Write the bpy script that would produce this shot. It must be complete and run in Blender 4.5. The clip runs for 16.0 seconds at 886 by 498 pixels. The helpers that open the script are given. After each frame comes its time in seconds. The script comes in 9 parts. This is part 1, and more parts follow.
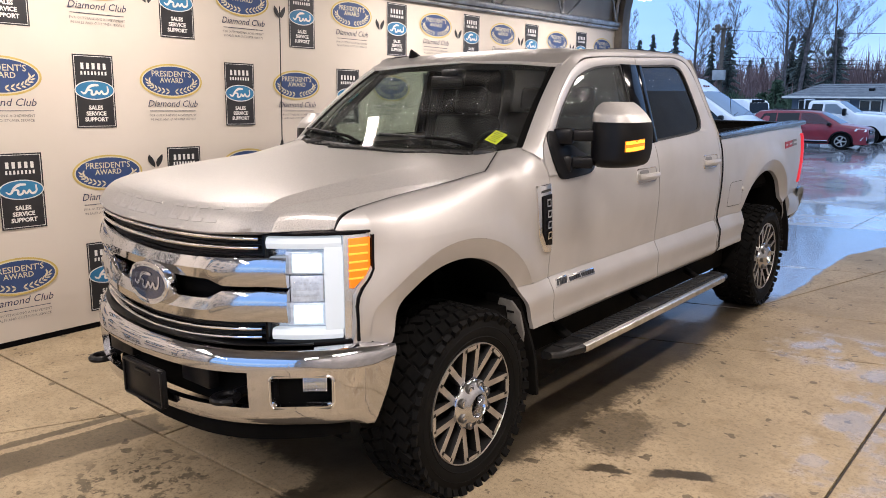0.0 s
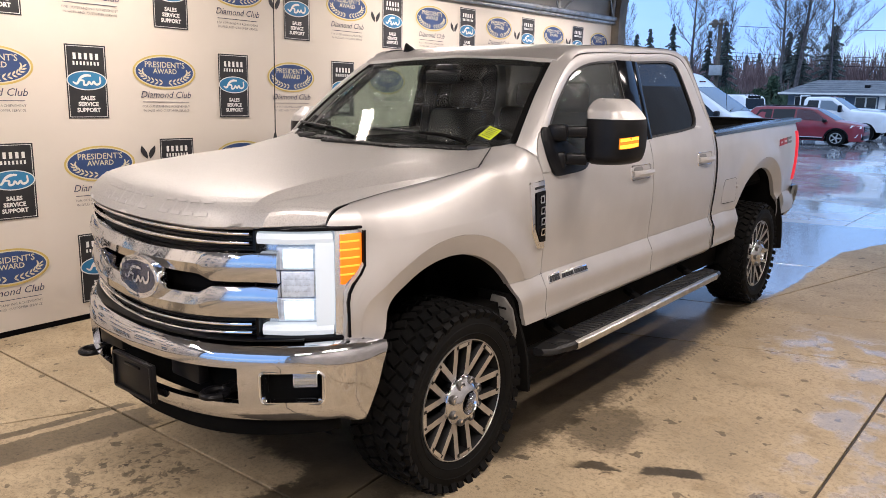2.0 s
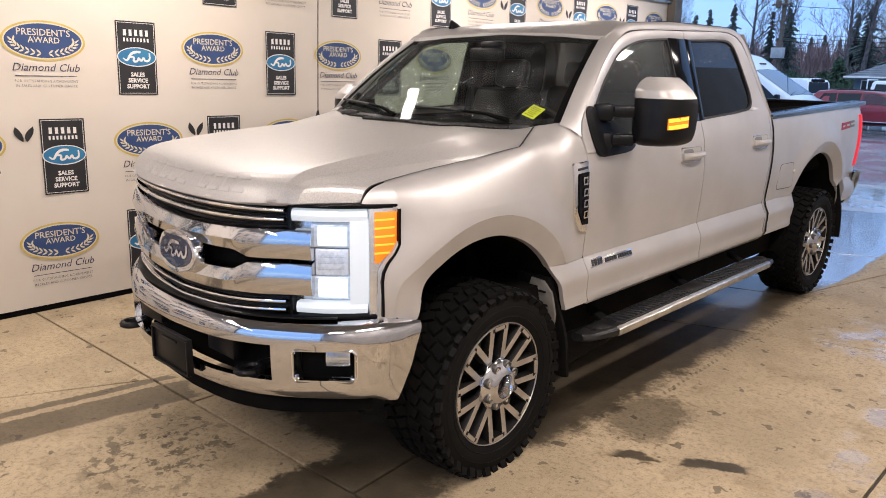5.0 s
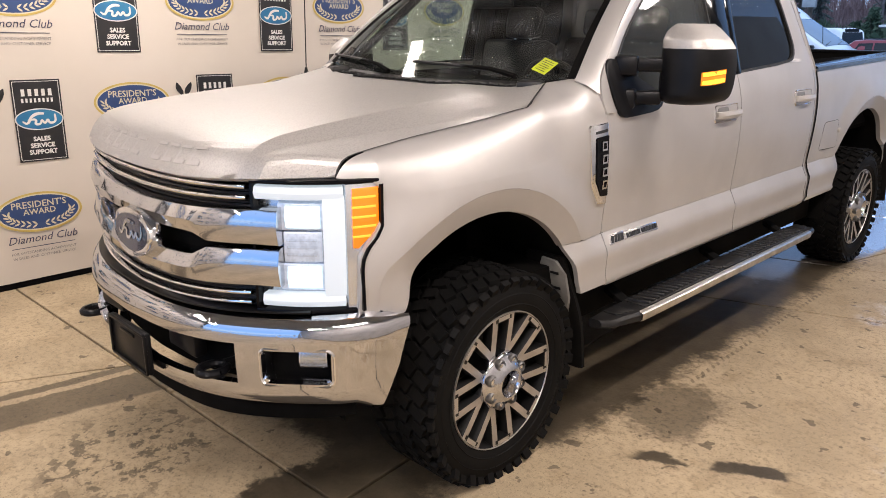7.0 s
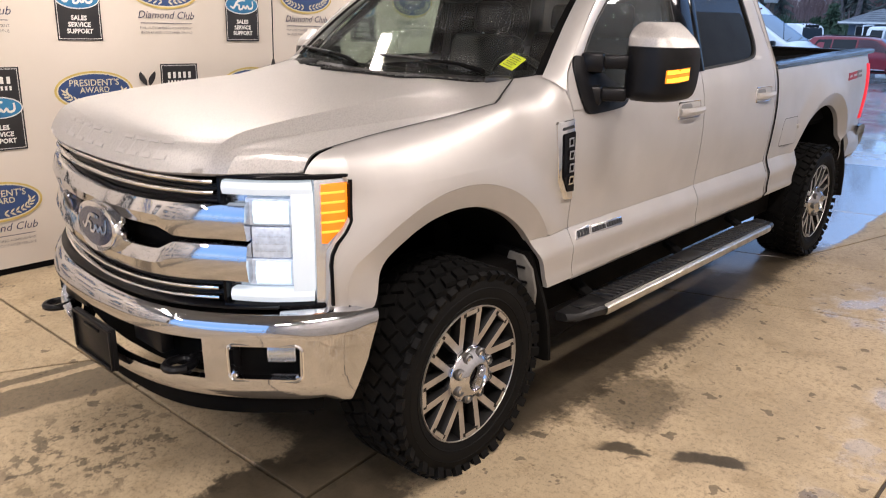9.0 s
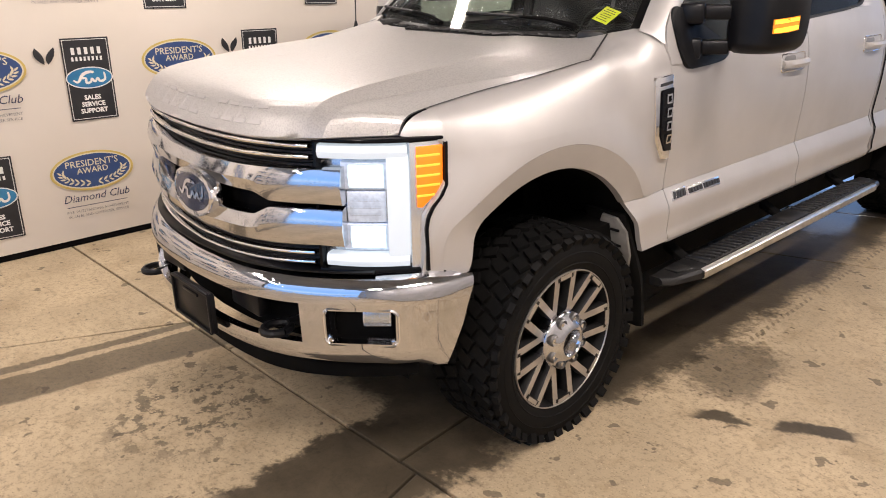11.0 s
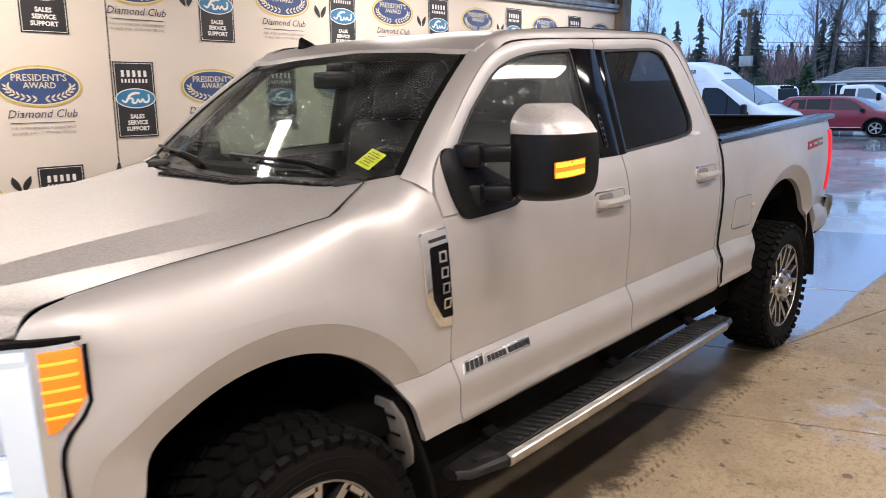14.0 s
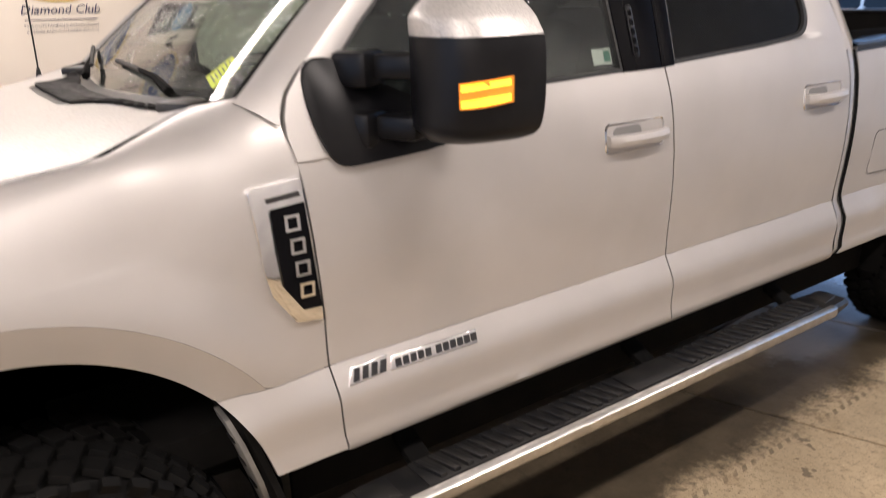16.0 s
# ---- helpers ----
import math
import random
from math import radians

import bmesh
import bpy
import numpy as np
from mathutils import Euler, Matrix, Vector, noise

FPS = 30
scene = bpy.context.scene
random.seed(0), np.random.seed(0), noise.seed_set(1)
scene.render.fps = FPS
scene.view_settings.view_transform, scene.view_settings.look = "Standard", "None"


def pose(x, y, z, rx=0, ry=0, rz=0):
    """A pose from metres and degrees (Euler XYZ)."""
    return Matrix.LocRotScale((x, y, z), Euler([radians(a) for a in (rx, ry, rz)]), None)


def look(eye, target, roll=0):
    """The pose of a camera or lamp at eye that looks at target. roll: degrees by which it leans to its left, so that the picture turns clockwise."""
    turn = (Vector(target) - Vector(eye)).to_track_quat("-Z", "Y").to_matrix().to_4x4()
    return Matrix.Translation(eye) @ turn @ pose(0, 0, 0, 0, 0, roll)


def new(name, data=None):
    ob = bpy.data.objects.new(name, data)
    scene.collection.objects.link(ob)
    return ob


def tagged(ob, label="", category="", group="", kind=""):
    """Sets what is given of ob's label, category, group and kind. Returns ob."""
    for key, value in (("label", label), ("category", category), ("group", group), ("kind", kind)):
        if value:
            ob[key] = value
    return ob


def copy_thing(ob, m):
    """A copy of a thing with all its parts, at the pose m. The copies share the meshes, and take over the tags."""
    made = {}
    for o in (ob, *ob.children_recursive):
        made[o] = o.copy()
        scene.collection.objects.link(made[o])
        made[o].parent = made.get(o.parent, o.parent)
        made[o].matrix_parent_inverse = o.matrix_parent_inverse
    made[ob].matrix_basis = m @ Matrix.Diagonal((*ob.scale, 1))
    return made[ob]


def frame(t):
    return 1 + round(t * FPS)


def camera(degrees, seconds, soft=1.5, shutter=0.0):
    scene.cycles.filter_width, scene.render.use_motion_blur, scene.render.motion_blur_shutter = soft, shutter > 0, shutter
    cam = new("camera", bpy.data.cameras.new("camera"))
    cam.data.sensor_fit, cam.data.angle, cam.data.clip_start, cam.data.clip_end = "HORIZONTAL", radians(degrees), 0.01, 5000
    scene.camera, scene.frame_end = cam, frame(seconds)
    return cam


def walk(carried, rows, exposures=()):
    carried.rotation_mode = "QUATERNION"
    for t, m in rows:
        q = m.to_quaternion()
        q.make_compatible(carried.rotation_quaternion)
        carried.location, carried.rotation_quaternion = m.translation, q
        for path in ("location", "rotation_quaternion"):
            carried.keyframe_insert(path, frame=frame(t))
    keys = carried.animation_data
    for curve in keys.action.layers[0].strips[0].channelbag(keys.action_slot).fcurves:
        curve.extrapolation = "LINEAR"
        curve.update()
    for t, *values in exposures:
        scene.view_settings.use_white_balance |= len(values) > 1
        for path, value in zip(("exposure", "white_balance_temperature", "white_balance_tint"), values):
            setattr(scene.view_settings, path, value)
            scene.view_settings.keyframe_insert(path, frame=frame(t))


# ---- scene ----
cam = camera(60.8, 16.0, soft=0.6, shutter=0.4)
PATH = [
    (0, (2.929, -2.53, 1.784), (1.672, -1.028, 1.379), 0.2),
    (0.5, (2.934, -2.532, 1.782), (1.672, -1.04, 1.357), 0.1),
    (1, (2.933, -2.528, 1.791), (1.674, -1.034, 1.362), 0.3),
    (1.5, (2.931, -2.525, 1.792), (1.68, -1.025, 1.365), 0.5),
    (2, (2.928, -2.51, 1.797), (1.684, -1.003, 1.373), 0.8),
    (2.5, (2.923, -2.51, 1.791), (1.682, -1.001, 1.365), 1.1),
    (3, (2.904, -2.498, 1.789), (1.659, -0.994, 1.354), 1.2),
    (3.5, (2.9, -2.487, 1.788), (1.641, -0.998, 1.343), 1.2),
    (4, (2.935, -2.47, 1.803), (1.653, -1.001, 1.356), 1.1),
    (4.5, (2.963, -2.451, 1.801), (1.655, -1.008, 1.349), 1.2),
    (4.7, (2.954, -2.449, 1.792), (1.635, -1.018, 1.335), 1.2),
    (6.8, (2.705, -2.078, 1.742), (1.346, -0.73, 1.16), 0.4),
    (7, (2.692, -2.04, 1.749), (1.339, -0.687, 1.169), 0.4),
    (7.5, (2.682, -2.03, 1.768), (1.347, -0.649, 1.211), 0.2),
    (8, (2.696, -2.041, 1.78), (1.395, -0.619, 1.245), 0.5),
    (8.5, (2.698, -2.052, 1.775), (1.412, -0.624, 1.22), 0.9),
    (9, (2.697, -2.053, 1.77), (1.412, -0.644, 1.167), 1.3),
    (9.5, (2.679, -2.071, 1.723), (1.368, -0.729, 1.03), 1.1),
    (9.7, (2.671, -2.067, 1.724), (1.358, -0.738, 1.011), 1.0),
    (11.8, (2.571, -2.094, 1.767), (1.133, -0.873, 1.104), -2.0),
    (12, (2.575, -2.097, 1.759), (1.138, -0.863, 1.118), -2.2),
    (12.5, (2.629, -1.999, 1.743), (1.226, -0.701, 1.155), -2.6),
    (13, (2.753, -1.717, 1.759), (1.405, -0.34, 1.224), -2.4),
    (13.5, (2.689, -1.446, 1.799), (1.373, -0.015, 1.331), -1.9),
    (14, (2.602, -1.186, 1.804), (1.292, 0.266, 1.385), -1.3),
    (14.5, (2.657, -0.87, 1.804), (1.279, 0.523, 1.405), -1.2),
    (15, (2.579, -0.597, 1.778), (1.145, 0.734, 1.359), -1.3),
    (15.5, (2.499, -0.364, 1.768), (1.001, 0.883, 1.32), -1.6),
    (16, (2.484, -0.008, 1.738), (0.92, 1.054, 1.086), -1.9),
]
walk(cam, [(t, look(eye, target, roll)) for t, eye, target, roll in PATH],
     [(0.0, -0.07), (4.5, -0.05), (7.0, 0.03), (9.5, 0.10), (12.0, 0.10), (13.0, 0.03), (14.0, -0.02), (15.0, 0.0), (16.0, 0.10)])

# ---- world, sun and lamps ----
world = bpy.data.worlds.new("world")
scene.world = world
world.use_nodes = True
wn = world.node_tree
wn.nodes.clear()
sky = wn.nodes.new("ShaderNodeTexSky")
sky.sky_type = "NISHITA"
sky.sun_disc = False
sky.sun_elevation = radians(42)
sky.sun_rotation = radians(165)
sky.air_density, sky.dust_density, sky.ozone_density = 1.0, 0.0, 7.0
wcoord = wn.nodes.new("ShaderNodeTexCoord")
wmap = wn.nodes.new("ShaderNodeMapping")
wmap.inputs["Scale"].default_value = (1.0, 1.0, 3.2)
wcloud = wn.nodes.new("ShaderNodeTexNoise")
wcloud.inputs["Scale"].default_value = 2.6
wcloud.inputs["Detail"].default_value = 6.0
wramp = wn.nodes.new("ShaderNodeMapRange")
wramp.inputs["From Min"].default_value, wramp.inputs["From Max"].default_value = 0.45, 0.75
wramp.inputs["To Min"].default_value, wramp.inputs["To Max"].default_value = 0.62, 0.9
wmix = wn.nodes.new("ShaderNodeMix")
wmix.data_type = "RGBA"
wmix.inputs["B"].default_value = (1.95, 3.75, 8.2, 1)
wsep = wn.nodes.new("ShaderNodeSeparateXYZ")
wup = wn.nodes.new("ShaderNodeMapRange")
wup.inputs["From Min"].default_value, wup.inputs["From Max"].default_value = 0.12, 0.9
wzen = wn.nodes.new("ShaderNodeMix")
wzen.data_type = "RGBA"
wzen.inputs["B"].default_value = (6.0, 7.8, 11.0, 1)
wback = wn.nodes.new("ShaderNodeBackground")
wback.inputs["Strength"].default_value = 0.175
wout = wn.nodes.new("ShaderNodeOutputWorld")
for a, b in ((wcoord.outputs["Generated"], wmap.inputs["Vector"]), (wmap.outputs[0], wcloud.inputs["Vector"]), (wcloud.outputs["Fac"], wramp.inputs["Value"]),
             (wramp.outputs[0], wmix.inputs["Factor"]), (sky.outputs[0], wmix.inputs["A"]), (wcoord.outputs["Generated"], wsep.inputs[0]), (wsep.outputs["Z"], wup.inputs["Value"]), (wup.outputs[0], wzen.inputs["Factor"]), (wmix.outputs["Result"], wzen.inputs["A"]), (wzen.outputs["Result"], wback.inputs["Color"]), (wback.outputs[0], wout.inputs["Surface"])):
    wn.links.new(a, b)

sun_data = bpy.data.lights.new("sun", "SUN")
sun_data.energy, sun_data.angle, sun_data.color = 0.5, radians(25), (0.85, 0.92, 1.0)
sun = new("sun", sun_data)
sun.matrix_world = pose(0, 0, 20, 50, 0, 15)

LAMP_W = 64.5
LAMPS = [(-1.78, y, 3.06) for y in (-6.3, -3.2, 0.08, 3.65, 6.4)] + [(2.42, y, 3.20) for y in (-3.9, -1.2, 1.5, 4.18)]
for lx, ly, lz in LAMPS:
    ld = bpy.data.lights.new("tube_light", "AREA")
    ld.shape, ld.size, ld.size_y, ld.energy, ld.color = "RECTANGLE", 0.16, 1.25 if lx > 0 else 1.95, LAMP_W * (1.3 if ly < 0 else 0.85) if lx > 0 else LAMP_W * 0.90, (1.0, 0.885, 0.84)
    lo = new("tube_light", ld)
    lo.matrix_world = pose(lx, ly, lz - 0.075, 0, 0, 0)


# ---- materials ----
def rgba(c):
    return (*c, 1.0) if len(c) == 3 else tuple(c)


def material(name, color, rough=0.5, metal=0.0, coat=0.0, second=None, scale=4.0, mix_low=0.4, mix_high=0.65, bump=0.0, bump_scale=120.0,
             rough_var=0.0, emit=None, power=0.0, spec=0.5, detail=5.0, coat_rough=0.03, bump_dist=0.002):
    m = bpy.data.materials.new(name)
    m.use_nodes = True
    nt = m.node_tree
    p = nt.nodes["Principled BSDF"]
    p.inputs["Base Color"].default_value = rgba(color)
    p.inputs["Roughness"].default_value = rough
    p.inputs["Metallic"].default_value = metal
    p.inputs["Coat Weight"].default_value = coat
    p.inputs["Coat Roughness"].default_value = coat_rough
    p.inputs["Specular IOR Level"].default_value = spec
    if emit:
        p.inputs["Emission Color"].default_value = rgba(emit)
        p.inputs["Emission Strength"].default_value = power
    co = None
    if second or bump or rough_var:
        co = nt.nodes.new("ShaderNodeTexCoord")
    if second or rough_var:
        n = nt.nodes.new("ShaderNodeTexNoise")
        n.inputs["Scale"].default_value, n.inputs["Detail"].default_value = scale, detail
        nt.links.new(co.outputs["Object"], n.inputs["Vector"])
        r = nt.nodes.new("ShaderNodeMapRange")
        r.inputs["From Min"].default_value, r.inputs["From Max"].default_value = mix_low, mix_high
        nt.links.new(n.outputs["Fac"], r.inputs["Value"])
        if second:
            mx = nt.nodes.new("ShaderNodeMix")
            mx.data_type = "RGBA"
            mx.inputs["A"].default_value, mx.inputs["B"].default_value = rgba(color), rgba(second)
            nt.links.new(r.outputs[0], mx.inputs["Factor"])
            nt.links.new(mx.outputs["Result"], p.inputs["Base Color"])
        if rough_var:
            rr = nt.nodes.new("ShaderNodeMapRange")
            rr.inputs["To Min"].default_value, rr.inputs["To Max"].default_value = rough, min(1.0, max(0.0, rough + rough_var))
            nt.links.new(r.outputs[0], rr.inputs["Value"])
            nt.links.new(rr.outputs[0], p.inputs["Roughness"])
    if bump:
        b = nt.nodes.new("ShaderNodeTexNoise")
        b.inputs["Scale"].default_value, b.inputs["Detail"].default_value = bump_scale, 3.0
        nt.links.new(co.outputs["Object"], b.inputs["Vector"])
        bp = nt.nodes.new("ShaderNodeBump")
        bp.inputs["Strength"].default_value, bp.inputs["Distance"].default_value = bump, bump_dist
        nt.links.new(b.outputs["Fac"], bp.inputs["Height"])
        nt.links.new(bp.outputs["Normal"], p.inputs["Normal"])
    return m


def drops(m, scale, low, high, strength, dist=0.002, rough=None):
    """Adds rain drops as relief to a material."""
    nt = m.node_tree
    p = nt.nodes["Principled BSDF"]
    co = nt.nodes.new("ShaderNodeTexCoord")
    v = nt.nodes.new("ShaderNodeTexVoronoi")
    v.inputs["Scale"].default_value = scale
    v.inputs["Randomness"].default_value = 1.0
    nt.links.new(co.outputs["Object"], v.inputs["Vector"])
    r = nt.nodes.new("ShaderNodeMapRange")
    r.inputs["From Min"].default_value, r.inputs["From Max"].default_value = low, high
    r.inputs["To Min"].default_value, r.inputs["To Max"].default_value = 1.0, 0.0
    nt.links.new(v.outputs["Distance"], r.inputs["Value"])
    n = nt.nodes.new("ShaderNodeTexNoise")
    n.inputs["Scale"].default_value, n.inputs["Detail"].default_value = 9.0, 3.0
    nt.links.new(co.outputs["Object"], n.inputs["Vector"])
    nr = nt.nodes.new("ShaderNodeMapRange")
    nr.inputs["From Min"].default_value, nr.inputs["From Max"].default_value = 0.35, 0.6
    nt.links.new(n.outputs["Fac"], nr.inputs["Value"])
    mul = nt.nodes.new("ShaderNodeMath")
    mul.operation = "MULTIPLY"
    nt.links.new(r.outputs[0], mul.inputs[0])
    nt.links.new(nr.outputs[0], mul.inputs[1])
    bp = nt.nodes.new("ShaderNodeBump")
    bp.inputs["Strength"].default_value, bp.inputs["Distance"].default_value = strength, dist
    nt.links.new(mul.outputs[0], bp.inputs["Height"])
    nt.links.new(bp.outputs["Normal"], p.inputs["Normal"])
    if "Coat Normal" in p.inputs:
        nt.links.new(bp.outputs["Normal"], p.inputs["Coat Normal"])
    return m


def glass(name, tint, gloss_rough=0.01, drop_scale=0.0, drop_z=None, haze=0.0, film=0.0):
    m = bpy.data.materials.new(name)
    m.use_nodes = True
    nt = m.node_tree
    nt.nodes.clear()
    out = nt.nodes.new("ShaderNodeOutputMaterial")
    mix = nt.nodes.new("ShaderNodeMixShader")
    tr = nt.nodes.new("ShaderNodeBsdfTransparent")
    tr.inputs["Color"].default_value = rgba(tint)
    gl = nt.nodes.new("ShaderNodeBsdfGlossy")
    gl.inputs["Roughness"].default_value = gloss_rough
    lw = nt.nodes.new("ShaderNodeLayerWeight")
    lw.inputs["Blend"].default_value = 0.5
    pw = nt.nodes.new("ShaderNodeMath")
    pw.operation = "POWER"
    pw.inputs[1].default_value = 5.0
    nt.links.new(lw.outputs["Facing"], pw.inputs[0])
    fr = nt.nodes.new("ShaderNodeMath")
    fr.operation = "MULTIPLY_ADD"
    fr.inputs[1].default_value, fr.inputs[2].default_value = 0.95, 0.05
    nt.links.new(pw.outputs[0], fr.inputs[0])
    nt.links.new(fr.outputs[0], mix.inputs[0])
    nt.links.new(tr.outputs[0], mix.inputs[1])
    nt.links.new(gl.outputs[0], mix.inputs[2])
    nt.links.new(mix.outputs[0], out.inputs["Surface"])
    if drop_scale:
        co = nt.nodes.new("ShaderNodeTexCoord")
        v = nt.nodes.new("ShaderNodeTexVoronoi")
        v.inputs["Scale"].default_value = drop_scale
        nt.links.new(co.outputs["Object"], v.inputs["Vector"])
        r = nt.nodes.new("ShaderNodeMapRange")
        r.inputs["From Min"].default_value, r.inputs["From Max"].default_value = 0.10, 0.36
        r.inputs["To Min"].default_value, r.inputs["To Max"].default_value = 1.0, 0.0
        nt.links.new(v.outputs["Distance"], r.inputs["Value"])
        n = nt.nodes.new("ShaderNodeTexNoise")
        n.inputs["Scale"].default_value, n.inputs["Detail"].default_value = 5.0, 3.0
        nt.links.new(co.outputs["Object"], n.inputs["Vector"])
        nr = nt.nodes.new("ShaderNodeMapRange")
        nr.inputs["From Min"].default_value, nr.inputs["From Max"].default_value = 0.45, 0.62
        nt.links.new(n.outputs["Fac"], nr.inputs["Value"])
        mul = nt.nodes.new("ShaderNodeMath")
        mul.operation = "MULTIPLY"
        nt.links.new(r.outputs[0], mul.inputs[0])
        nt.links.new(nr.outputs[0], mul.inputs[1])
        bp = nt.nodes.new("ShaderNodeBump")
        bp.inputs["Strength"].default_value, bp.inputs["Distance"].default_value = 0.6, 0.002
        nt.links.new(mul.outputs[0], bp.inputs["Height"])
        if drop_z:
            sep = nt.nodes.new("ShaderNodeSeparateXYZ")
            nt.links.new(co.outputs["Object"], sep.inputs[0])
            wav = nt.nodes.new("ShaderNodeMath")
            wav.operation = "MULTIPLY_ADD"
            wav.inputs[1].default_value = 0.30
            nt.links.new(n.outputs["Fac"], wav.inputs[0])
            nt.links.new(sep.outputs["Z"], wav.inputs[2])
            zr = nt.nodes.new("ShaderNodeMapRange")
            zr.inputs["From Min"].default_value, zr.inputs["From Max"].default_value = drop_z[0] + 0.15, drop_z[1] + 0.15
            nt.links.new(wav.outputs[0], zr.inputs["Value"])
            nt.links.new(zr.outputs[0], mul.inputs[1])
        nt.links.new(bp.outputs["Normal"], gl.inputs["Normal"])
        # pale water beads catch the light
        bead = nt.nodes.new("ShaderNodeBsdfDiffuse")
        bead.inputs["Color"].default_value = (0.75, 0.77, 0.78, 1)
        hz = nt.nodes.new("ShaderNodeMath")
        hz.operation = "MULTIPLY"
        hz.inputs[1].default_value = haze
        nt.links.new(mul.outputs[0], hz.inputs[0])
        mix2 = nt.nodes.new("ShaderNodeMixShader")
        # film: an even pale veil over the pane, painted for hazy reflections
        fl = nt.nodes.new("ShaderNodeMath")
        fl.operation = "ADD"
        fl.inputs[1].default_value = film
        nt.links.new(hz.outputs[0], fl.inputs[0])
        nt.links.new(fl.outputs[0], mix2.inputs[0])
        nt.links.new(mix.outputs[0], mix2.inputs[1])
        nt.links.new(bead.outputs[0], mix2.inputs[2])
        nt.links.new(mix2.outputs[0], out.inputs["Surface"])
    return m


M_PAINT = material("silver_paint", (0.515, 0.495, 0.477), rough=0.44, metal=0.46, coat=0.25, second=(0.465, 0.447, 0.43), scale=2.2, bump=0.02, bump_scale=900, coat_rough=0.10, rough_var=0.05)
M_WET = drops(material("silver_paint_wet", (0.50, 0.478, 0.455), rough=0.46, metal=0.47, coat=0.28, second=(0.43, 0.412, 0.393), scale=170, detail=2.0, mix_low=0.46, mix_high=0.60, coat_rough=0.22), 150, 0.05, 0.36, 0.6, 0.004)
M_CHROME = drops(material("chrome", (0.60, 0.61, 0.65), rough=0.04, metal=1.0, rough_var=0.08, scale=7.0), 90, 0.05, 0.3, 0.12)
M_CHROME_DRY = material("chrome_plain", (0.85, 0.85, 0.86), rough=0.07, metal=1.0, rough_var=0.06, scale=20)
M_ALU = material("brushed_aluminium", (0.66, 0.65, 0.63), rough=0.28, metal=1.0, second=(0.5, 0.49, 0.47), scale=14, rough_var=0.15)
M_MACHINED = material("machined_alloy", (0.56, 0.535, 0.51), rough=0.33, metal=0.85, second=(0.46, 0.44, 0.42), scale=18)
M_DARKALLOY = material("dark_alloy", (0.010, 0.010, 0.010), rough=0.45, metal=0.2, spec=0.3)
M_BLACK = material("black_plastic", (0.005, 0.005, 0.006), rough=0.34, second=(0.009, 0.009, 0.010), scale=9, bump=0.15, bump_scale=500, bump_dist=0.0006, spec=0.17)
M_COWL = material("cowl_plastic", (0.012, 0.012, 0.0125), rough=0.42, second=(0.024, 0.023, 0.022), scale=20, bump=0.2, bump_scale=300, bump_dist=0.001, spec=0.4)
M_GLOSSBLACK = material("gloss_black", (0.004, 0.004, 0.005), rough=0.09, spec=0.10)
M_RAIL = drops(material("wet_black_cap", (0.012, 0.012, 0.013), rough=0.16, spec=0.7, second=(0.02, 0.02, 0.021), scale=8), 140, 0.1, 0.4, 0.3)
M_MATTEBLACK = material("wheel_well_black", (0.003, 0.003, 0.003), rough=0.9, second=(0.006, 0.0055, 0.005), scale=6, spec=0.08)
M_RUBBER = material("tyre_rubber", (0.004, 0.004, 0.004), rough=0.65, spec=0.10, second=(0.007, 0.0065, 0.006), scale=6, mix_low=0.35, mix_high=0.75, bump=0.2, bump_scale=260, bump_dist=0.001)
M_STEPRUBBER = material("step_plastic", (0.010, 0.010, 0.0105), rough=0.40, second=(0.020, 0.019, 0.018), scale=14, bump=0.2, bump_scale=400, bump_dist=0.0006, spec=0.35)
M_BRACKET = material("grey_bracket", (0.20, 0.193, 0.18), rough=0.6, second=(0.15, 0.144, 0.134), scale=22)
M_RIMEDGE = material("rim_edge", (0.16, 0.155, 0.15), rough=0.35, metal=0.7, second=(0.10, 0.097, 0.094), scale=20)
M_SEAL = material("rubber_seal", (0.012, 0.012, 0.012), rough=0.6)
M_AMBER = material("amber_lens", (0.85, 0.20, 0.008), rough=0.12, coat=1.0, emit=(1.0, 0.22, 0.01), power=0.55)
M_AMBERLINE = material("amber_rib", (0.95, 0.38, 0.03), rough=0.15, coat=1.0, emit=(1.0, 0.42, 0.04), power=0.9)
M_INDICATOR = material("indicator_lit", (0.9, 0.58, 0.06), rough=0.2, emit=(1.0, 0.60, 0.035), power=1.35)
M_AMBERDIM = material("amber_lens_dim", (0.55, 0.16, 0.01), rough=0.12, coat=1.0, emit=(1.0, 0.35, 0.02), power=0.55)
M_RED = material("red_lens", (0.40, 0.006, 0.008), rough=0.4, spec=0.2, emit=(1.0, 0.006, 0.006), power=0.62)
M_REDDARK = material("dark_red_lens", (0.10, 0.006, 0.008), rough=0.15, coat=1.0)
M_DRL = material("running_light", (0.40, 0.42, 0.45), rough=0.3, emit=(0.80, 0.90, 1.0), power=0.52)
M_BULB = material("headlight_lamp", (0.45, 0.5, 0.55), rough=0.2, emit=(0.74, 0.90, 1.0), power=0.85)
# headlight plastic with the lamps' bluish glow put into its colour
M_CUP = material("lamplit_plastic", (0.70, 0.80, 0.95), rough=0.3, metal=0.3, second=(0.55, 0.64, 0.78), scale=60)
M_REFLECT = material("headlight_reflector", (0.72, 0.75, 0.80), rough=0.22, metal=0.8)
M_GLASS = glass("windscreen_glass", (0.80, 0.88, 0.83), 0.04, 150, None, 0.6, 0.004)
M_SIDEGLASS = glass("side_glass", (0.62, 0.68, 0.65), 0.012, 170, (1.72, 1.90), 0.45, 0.022)
M_TINT = glass("tinted_glass", (0.035, 0.04, 0.045), 0.012, 170, (1.80, 1.95), 0.12, 0.010)
